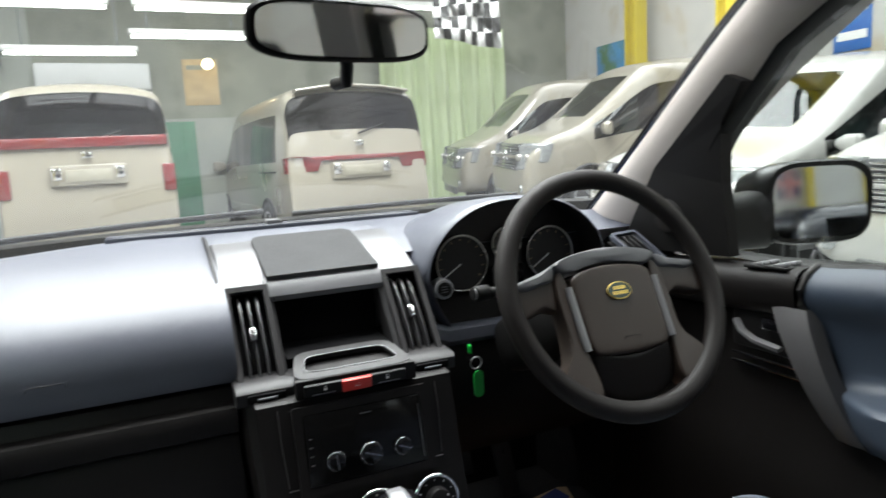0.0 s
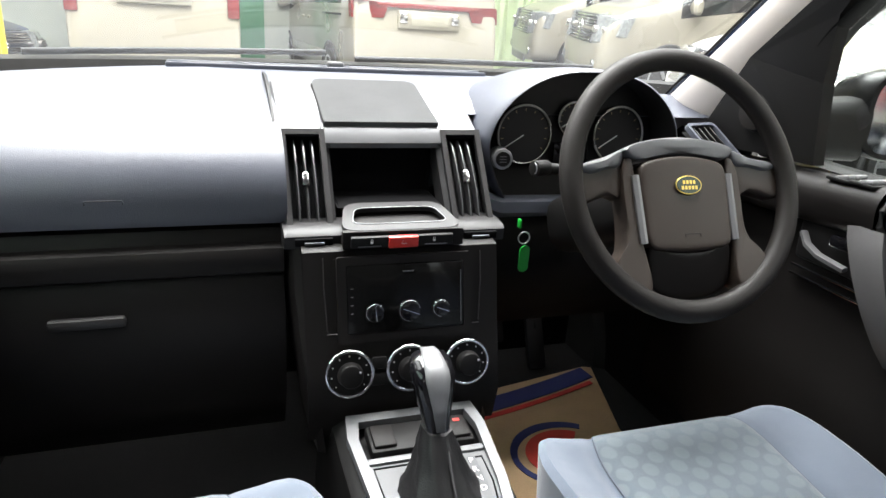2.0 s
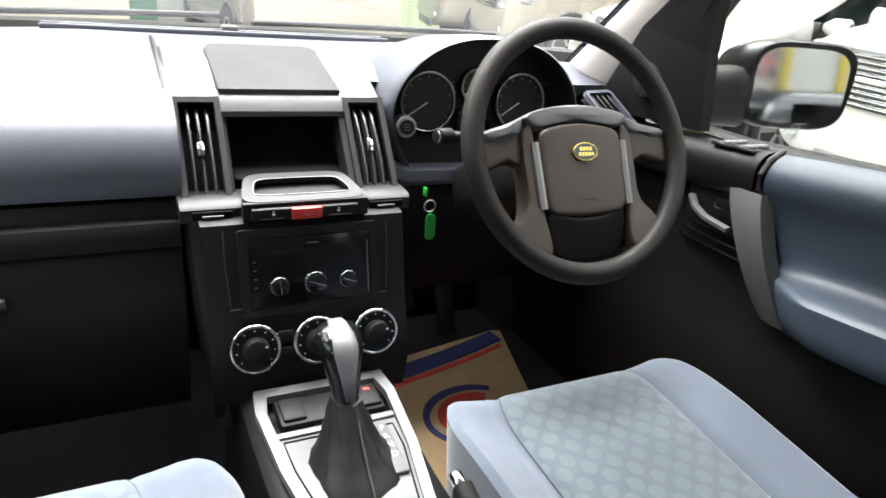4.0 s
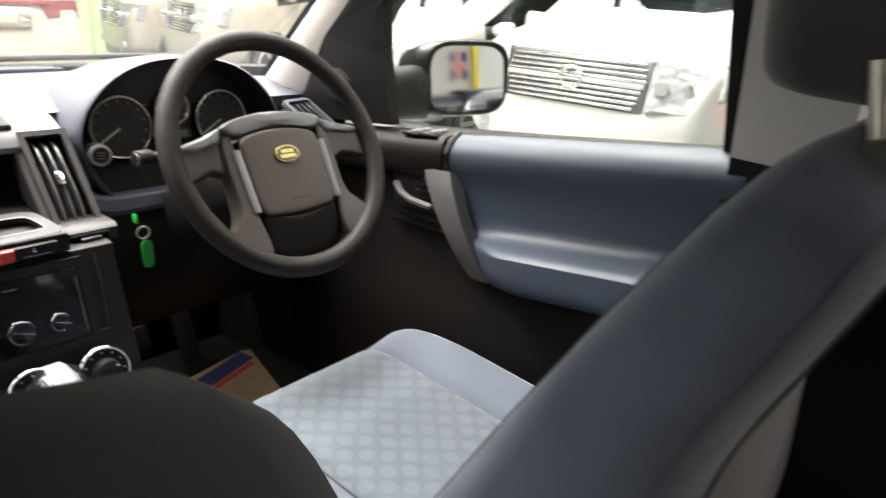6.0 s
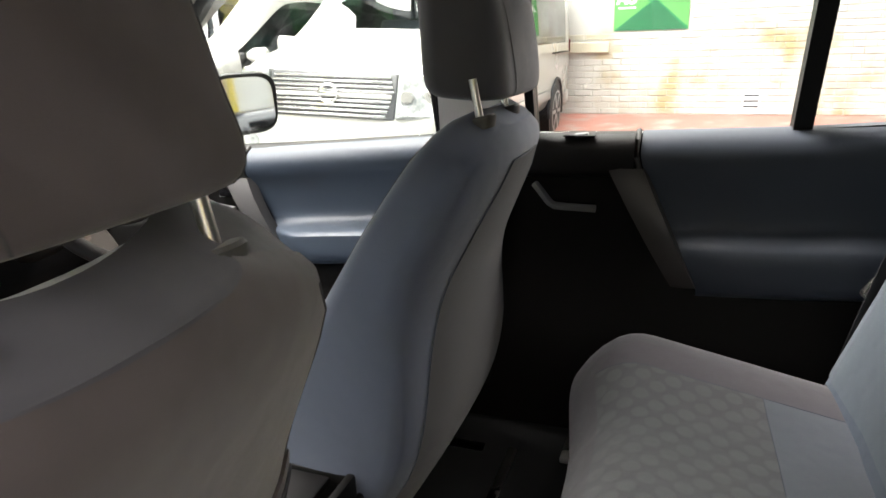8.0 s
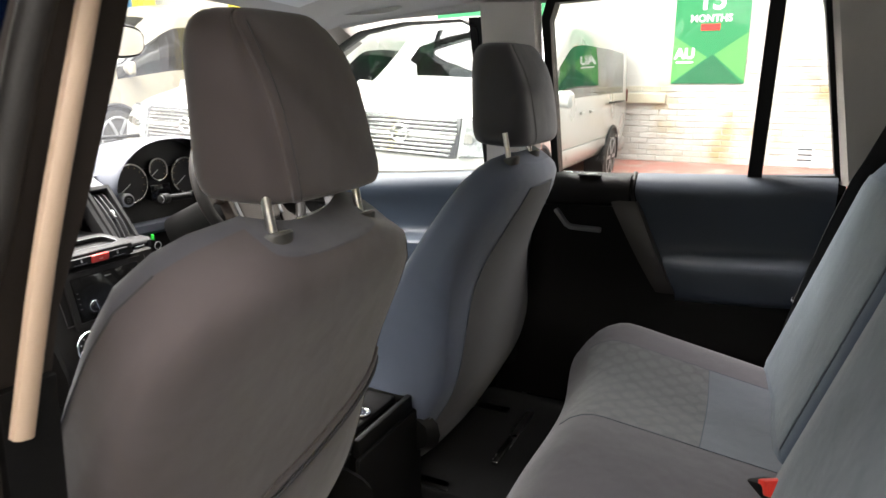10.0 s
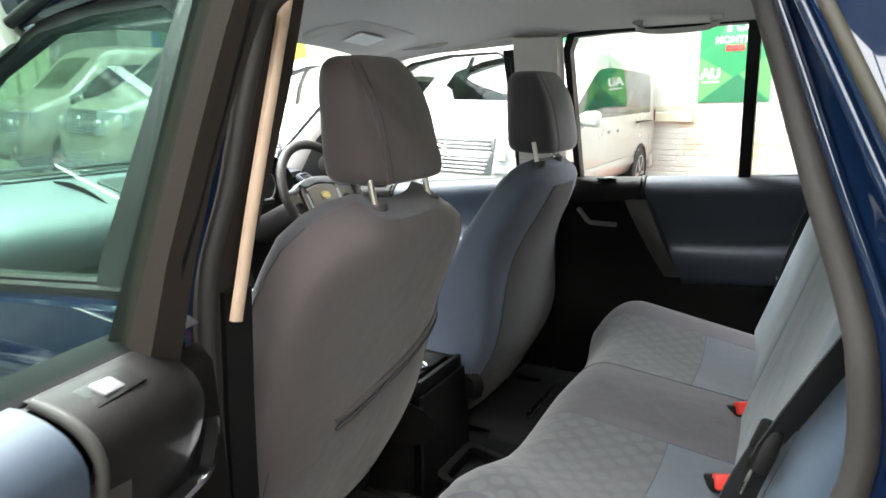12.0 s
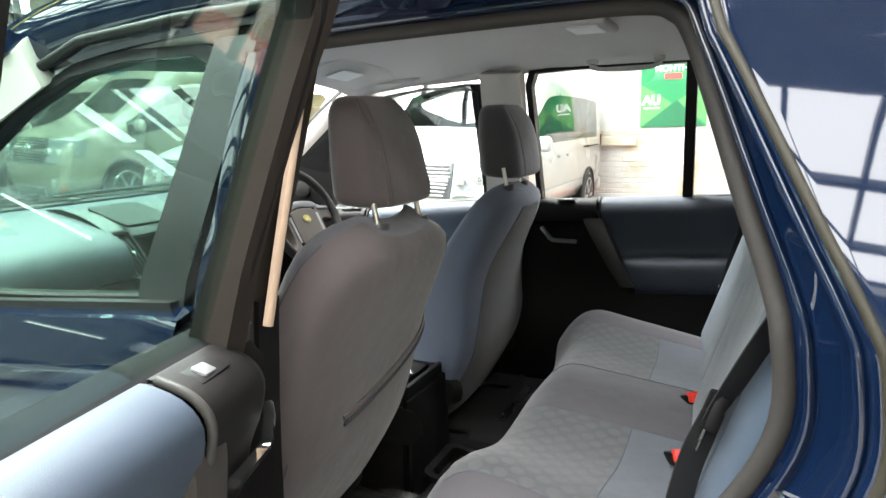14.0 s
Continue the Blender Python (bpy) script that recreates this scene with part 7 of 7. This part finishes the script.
    # side plastic and recliner
    part("side_cover", loft([superring((xc + 0.255, y, z), (0, 1, 0), (0, 0, 1), a, b, 3, 20) for y, z, a, b in ((3.70, 0.60, 0.20, 0.06),)] + [superring((xc + 0.275, 3.70, 0.60), (0, 1, 0), (0, 0, 1), 0.18, 0.05, 3, 20)]), BLACK, st)
    part("side_cover", loft([superring((xc - 0.255, 3.70, 0.60), (0, 1, 0), (0, 0, 1), 0.20, 0.06, 3, 20), superring((xc - 0.275, 3.70, 0.60), (0, 1, 0), (0, 0, 1), 0.18, 0.05, 3, 20)]), BLACK, st)
    # cushion
    cush = []
    ny, nx = 34, 48
    inset_, first = (0.10, 9) if s > 0 else (0.0, 11)
    for j in range(ny + 1):
        v = j / ny
        v = 1 - (1 - v) ** 1.25
        y = 3.70 + 0.462 * v
        w = 0.262 - 0.085 * (1 - math.sqrt(max(0.0, 1 - max(0.0, (v - 0.76) / 0.24) ** 2))) - 0.014 * (1 - v)
        zt = 0.658 + 0.046 * v - 0.045 * (1 - math.sqrt(max(0.0, 1 - max(0.0, (v - 0.88) / 0.12) ** 2)))
        top = []
        for i in range(nx + 1):
            u = -1 + 2 * i / nx
            x_ = xc + w * u
            u += inset_
            bol = 0.034 * max(0, (abs(u) - 0.45) / 0.4) ** 2 if abs(u) < 0.85 else 0.034 - 0.075 * ((abs(u) - 0.85) / 0.15) ** 2
            dent = -0.012 if 0.52 < abs(u) < 0.60 else 0.0
            fade = 1 - 0.75 * max(0.0, (v - 0.6) / 0.4) ** 1.5
            top.append(Vector((x_, y, zt + (bol if bol < 0 else bol * fade) + dent * 0.6 * fade)))
        low = [Vector((xc + w * 0.97 * u, y - 0.02 * v, 0.52)) for u in (1, 0.5, 0, -0.5, -1)]
        cush.append(top + low)
    cu = part("cushion", loft(cush), CLOTH, st, "blue-grey cloth cushion with side bolsters")
    ins = []
    for j in range(1, 33):
        ins.append([cush[j][i] + Vector((0, 0, 0.0030)) for i in range(first, first + 27)])
    part("cushion_insert", loft(ins, closed=False), CLOTH_DOT, cu, "dotted cloth insert")
    for i in (first, first + 26):
        part("cushion_seam", sweep([cush[j][i] + Vector((0, 0, 0.0025)) for j in range(1, 33)], 0.0013), SEAM_BLUE, cu)
    part("cushion_seam", sweep([cush[2][i] + Vector((0, 0, 0.003)) for i in range(first, first + 27)], 0.0013), SEAM_BLUE, cu)
    part("seat_base", span((xc - 0.22, 3.66, 0.44), (xc + 0.22, 4.02, 0.525), 0.02), BLACK, st)
    for dx in (-0.2, 0.2):
        part("seat_rail", span((xc + dx - 0.02, 3.50, 0.375), (xc + dx + 0.02, 4.12, 0.44), 0.005), STEEL if dx > 0 else BLACK, st)
    # headrest: narrow behind, wide in front, its back leaning forward as it rises
    hr = []
    for i in range(25):
        t = 0.5 - 0.5 * math.cos(math.pi * i / 24)
        e = 2 * t - 1
        k = (1 - min(1.0, -e) ** 6) ** (1 / 6) if e < 0 else (1 - e ** 4.5) ** (1 / 4.5)
        k = max(k, 0.25)
        lean = 0.004 + 0.022 * t + 0.024 * max(0.0, t - 0.5) ** 2 * 4
        if s < 0:
            sx, rx = -0.038 - 0.012 * t - 0.03 * t * t, along([(0, 0.149), (0.12, 0.141), (0.28, 0.127), (0.45, 0.119), (0.78, 0.100), (1, 0.075)], t)
        else:
            sx, rx = 0.010 - 0.020 * t - 0.045 * t * t, 0.148 - 0.018 * t - 0.030 * t * t
        yb, yf = (-0.058 if s < 0 else -0.066) + lean, 0.062 + 0.006 * t
        lx = -0.112
        pl = [(sx, yb + 0.002), (sx * 0.4 + rx * 0.6, yb - 0.002), (rx - 0.016, yb - 0.001), (rx, yb + 0.006), (rx - 0.010, yb + 0.034), (min(rx - 0.014, 0.110), yf - 0.03), (min(rx - 0.03, 0.096) if s < 0 else rx - 0.05, yf), (-0.02, yf + 0.008), (lx + 0.026, yf - 0.006), (lx, 0.036), (lx + 0.008, 0.010), (sx * 0.45 + lx * 0.55, yb * (0.5 if s < 0 else 0.85) + 0.003), (sx - 0.012, yb + (0.012 if s < 0 else 0.004))]
        ring = smoothed([(x, y, 0) for x, y in pl], 5, True)
        hr.append([Vector((xc + (p.x if s < 0 else 1.12 * p.x - 0.012) * (0.35 + 0.65 * k), (3.454 if s < 0 else 3.436) + p.y * (0.45 + 0.55 * k), 1.216 + 0.218 * t - (0.016 * max(0.0, p.y + 0.02) * 8 * -1 * max(0.0, 1 - 4 * t)))) for p in ring])
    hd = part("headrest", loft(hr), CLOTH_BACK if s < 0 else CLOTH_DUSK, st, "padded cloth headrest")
    for k in ((0, 13) if s < 0 else ()):
        part("headrest_seam", sweep([r[k] for r in hr[2:-4]], 0.0009), SEAM_SOFT, hd)
    for dx in ((-0.067, 0.115) if s < 0 else (-0.110, 0.030)):
        zc = 1.192 if s > 0 else (1.178 if dx < 0 else 1.170)
        py = 3.421 if s < 0 else 3.402
        part("post", cyl((xc + dx, py, 1.160), (xc + dx, py + 0.017, 1.25), 0.0058, n=14), STEEL, hd, "bright steel headrest post")
        grow = 1.08 if s < 0 else 1.0
        part("post_collar", loft([superring((xc + dx, py + 0.0015, zc + z), (1, 0, 0), (0, 1, -0.25), a * grow, b * grow, 2.4, 22) for z, a, b in ((-0.030 if s < 0 else -0.010, 0.018, 0.016), (0.0, 0.019, 0.017), (0.005 * grow, 0.019, 0.017), (0.008 * grow, 0.017, 0.015), (0.0085 * grow, 0.009, 0.008))]), mat("collar_grey", (0.055, 0.053, 0.050), 0.45, vary=0.1), st)
    return st


front_seat(1)
front_seat(-1)


def bench():
    b = thing("rear_bench", "rear bench seat in grey cloth with dotted panels", "car seat", pose(0, 3.0, 0.4))
    rows_, ny, nx = [], 22, 60
    for j in range(ny + 1):
        v = j / ny
        y = 2.80 + 0.475 * v
        top = []
        for i in range(nx + 1):
            u = -1 + 2 * i / nx
            x = 0.655 * u
            edge_drop = 0.11 * max(0, (abs(u) - 0.84) / 0.16) ** 2
            front = 0.12 * max(0, (v - 0.72) / 0.28) ** 2.4
            hump = 0.050 * math.exp(-((abs(x) - 0.54) / 0.13) ** 2) * (0.12 + 0.88 * v) - 0.010 * math.exp(-((abs(x) - 0.34) / 0.16) ** 2) * (1 - v)
            hump += 0.012 * math.exp(-(x / 0.14) ** 2)
            yy = y + (0.030 * math.exp(-((abs(x) - 0.50) / 0.13) ** 2) - 0.045 * max(0, (abs(u) - 0.84) / 0.16) ** 2) * v
            top.append(Vector((x, yy, 0.686 + 0.056 * v + hump - front - edge_drop)))
        low = [Vector((0.63 * u, y - 0.03 * v, 0.46)) for u in (1, 0.5, 0, -0.5, -1)]
        rows_.append(top + low)
    c = part("cushion", loft(rows_), CLOTH_MID, b, "grey cloth bench cushion")
    for a, e in ((35, 52), (4, 23)):
        part("dotted_panel", loft([[rows_[j][i] + Vector((0, 0, 0.0016)) for i in range(a, e)] for j in range(8, 21)], closed=False), CLOTH_BENCH, c, "dotted cloth panel")
        part("plain_panel", loft([[rows_[j][i] + Vector((0, 0, 0.0012)) for i in range(a, e)] for j in range(1, 9)], closed=False), CLOTH_PLAIN, c)
        for i in (a, e - 1):
            part("cushion_seam", sweep([rows_[j][i] + Vector((0, 0, 0.0012)) for j in range(1, 21)], 0.0008), SEAM_BLUE, c)
        part("cushion_seam", sweep([rows_[8][i] + Vector((0, 0, 0.0014)) for i in range(a, e)], 0.0008), SEAM_BLUE, c)
    A, B = Vector((0, 2.783, 0.66)), Vector((0, 2.612, 1.19))
    up = (B - A).normalized()
    fwd = Vector((0, up.z, -up.y))
    for x0, x1 in ((-0.66, 0.135), (0.14, 0.66)):
        rings = []
        for i in range(21):
            t = i / 20
            cen = A + up * (B - A).length * t
            th = 0.075 - 0.03 * max(0, (t - 0.85) / 0.15) ** 2
            w0, w1 = x0 + 0.05 * max(0, (t - 0.85) / 0.15) ** 2, x1 - 0.05 * max(0, (t - 0.85) / 0.15) ** 2
            r = superring(cen + Vector(((w0 + w1) / 2, 0, 0)), (1, 0, 0), fwd, (w1 - w0) / 2, th, 6, 56)
            out = []
            for p in r:
                if (p - cen).dot(fwd) > 0:
                    p = p + fwd * (0.022 * math.exp(-((abs(p.x) - 0.56) / 0.07) ** 2) + 0.010 * math.exp(-(p.x / 0.10) ** 2))
                out.append(p)
            rings.append(out)
        bk = part("backrest", loft(rings), CLOTH_REAR, b, "blue-grey cloth split backrest")
        for q in (8, 20):
            part("back_seam", sweep([rings[i][q] for i in range(1, 20)], 0.0011), SEAM_BLUE, bk)
        part("back_insert", loft([[rings[i][q] + fwd * 0.003 for q in range(8, 21)] for i in range(1, 19)], closed=False), CLOTH_PANEL, bk, "pale teal-grey cloth insert")
    for x in (-0.42, 0.42):
        hr = []
        for t, k in ((0.0, 0.75), (0.06, 0.95), (0.3, 1.0), (0.7, 0.96), (0.92, 0.80), (1.0, 0.5)):
            hr.append(superring((x, 2.60 - 0.02 * t, 1.165 + 0.15 * t), (1, 0, 0), (0, 1, 0), 0.135 * k, 0.055 * (0.6 + 0.4 * k), 3, 32))
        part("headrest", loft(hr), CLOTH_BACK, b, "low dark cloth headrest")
    return b


bench()

# seat belts and buckles of the rear bench
for x, y, z, turn in ((0.050, 2.866, 0.704, 30), (-0.255, 2.868, 0.700, 22)):
    bk = thing("belt_buckle", "black belt buckle with a red button on the bench", "belt buckle", pose(x, y, z), "belt buckles")
    M = pose(x, y, z, 25, 0, turn + 90)
    part("shell", moved(box((0, 0, -0.004), (0.05, 0.075, 0.026), 0.006), M), BLACK, bk)
    part("release_button", moved(box((0, 0.035, 0.002), (0.046, 0.026, 0.026), 0.004), M), RED_BRIGHT, bk, "red release button")
    part("strap", moved(box((0, -0.06, -0.012), (0.04, 0.08, 0.004), 0.001), M), BELT, bk)
bt = thing("seat_belt", "black seat belt hanging in front of the rear backrest", "seat belt", pose(-0.5, 2.75, 0.7), "seat belts")
WEB = [(-0.026, -0.001), (0.026, -0.001), (0.026, 0.001), (-0.026, 0.001)]
part("webbing", sweep(smoothed([(-0.680, 2.635, 1.34), (-0.670, 2.700, 1.18), (-0.640, 2.748, 1.07), (-0.612, 2.788, 0.975), (-0.600, 2.800, 0.945)]), WEB, up=(0.68, 0.73, -0.2)), BELT, bt)
part("webbing", sweep(smoothed([(-0.602, 2.800, 0.95), (-0.612, 2.828, 0.88), (-0.625, 2.845, 0.80), (-0.640, 2.850, 0.72), (-0.65, 2.84, 0.64)]), WEB, up=(0.68, 0.73, -0.2)), BELT, bt)
part("tongue", box((-0.604, 2.803, 0.955), (0.060, 0.020, 0.055), 0.006, 2, pose(0, 0, 0, 20, 12, 10)), BLACK, bt)
part("tongue_plate", box((-0.600, 2.818, 0.915), (0.026, 0.004, 0.05), 0.001, 1, pose(0, 0, 0, 20, 12, 10)), STEEL, bt)
b2_ = thing("seat_belt", "black seat belt running down the rear pillar", "seat belt", pose(0.6, 2.7, 1.1), "seat belts")
part("webbing", sweep(smoothed([(0.612, 2.645, 1.338), (0.612, 2.700, 1.195), (0.612, 2.735, 1.105), (0.612, 2.79, 0.90), (0.62, 2.83, 0.70)]), WEB, up=(1, 0.2, 0)), BELT, b2_)
part("anchor", box((0.612, 2.640, 1.35), (0.03, 0.085, 0.032), 0.012, 2, pose(0, 0, 0, 30)), BLACK, b2_)
part("tongue", box((0.63, 2.80, 0.86), (0.02, 0.05, 0.04), 0.006, 2, pose(0, 0, 0, 30)), STEEL, b2_)
# floor rails behind the front seats
for y, x0, x1, z in ((3.43, 0.30, 0.58, 0.44), (3.30, 0.46, 0.66, 0.52)):
    fr = solid("floor_strip", span((x0, y, z), (x1, y + 0.018, z + 0.012), 0.003), STEEL, "thin bright strip along the rear footwell floor", "trim strip", "floor strips")
structure("footwell_step", span((0.15, 3.30, 0.37), (0.72, 3.62, 0.44), 0.02), CARPET, "black carpeted rear footwell step", "carpet", True)
structure("footwell_carpet", span((-0.72, 3.22, 0.37), (-0.15, 3.60, 0.40), 0.01), CARPET, "black carpeted rear footwell", "carpet", True)

# ---- bricks of the east wall, where the windows look at it ----
wall_e = next(o for o in scene.objects if o.name == "wall_east")
BRICK = mat("white_painted_brick_face", (0.50, 0.49, 0.465), 0.72, vary=0.08, scale=5, grain=120, bump=0.8, stain=((0.36, 0.29, 0.16), 2.2, 0.42))
# the paint's stains run across the bricks
bn, bk_ = BRICK.node_tree.nodes, BRICK.node_tree.links
geo = bn.new("ShaderNodeNewGeometry")
for link in list(bn["Texture Coordinate"].outputs["Object"].links):
    bk_.new(geo.outputs["Position"], link.to_socket)
shapes = []
for k in range(6):
    bm = box((0, 0, 0), (0.034, 0.219, 0.069), 0.008, 1)
    for v_ in bm.verts:
        v_.co += Vector((random.uniform(-0.003, 0.003), random.uniform(-0.003, 0.003), random.uniform(-0.002, 0.002)))
    me = bpy.data.meshes.new("brick")
    bm.to_mesh(me)
    bm.free()
    me.materials.append(BRICK)
    shapes.append(me)
count = 0
for row in range(18):
    z = 0.36 + 0.0745 * row
    for i in range(17):
        y = 1.15 + 0.226 * i + (0.113 if row % 2 else 0)
        if 4.05 < y < 4.85 and 1.03 < z < 1.24 or z > 1.29 and y > 3.1:
            continue
        b = new("brick", shapes[(row * 7 + i * 3) % 6])
        b.parent = wall_e
        b.location = (XE + 0.008 + random.uniform(-0.003, 0.003), y, z)
        count += 1
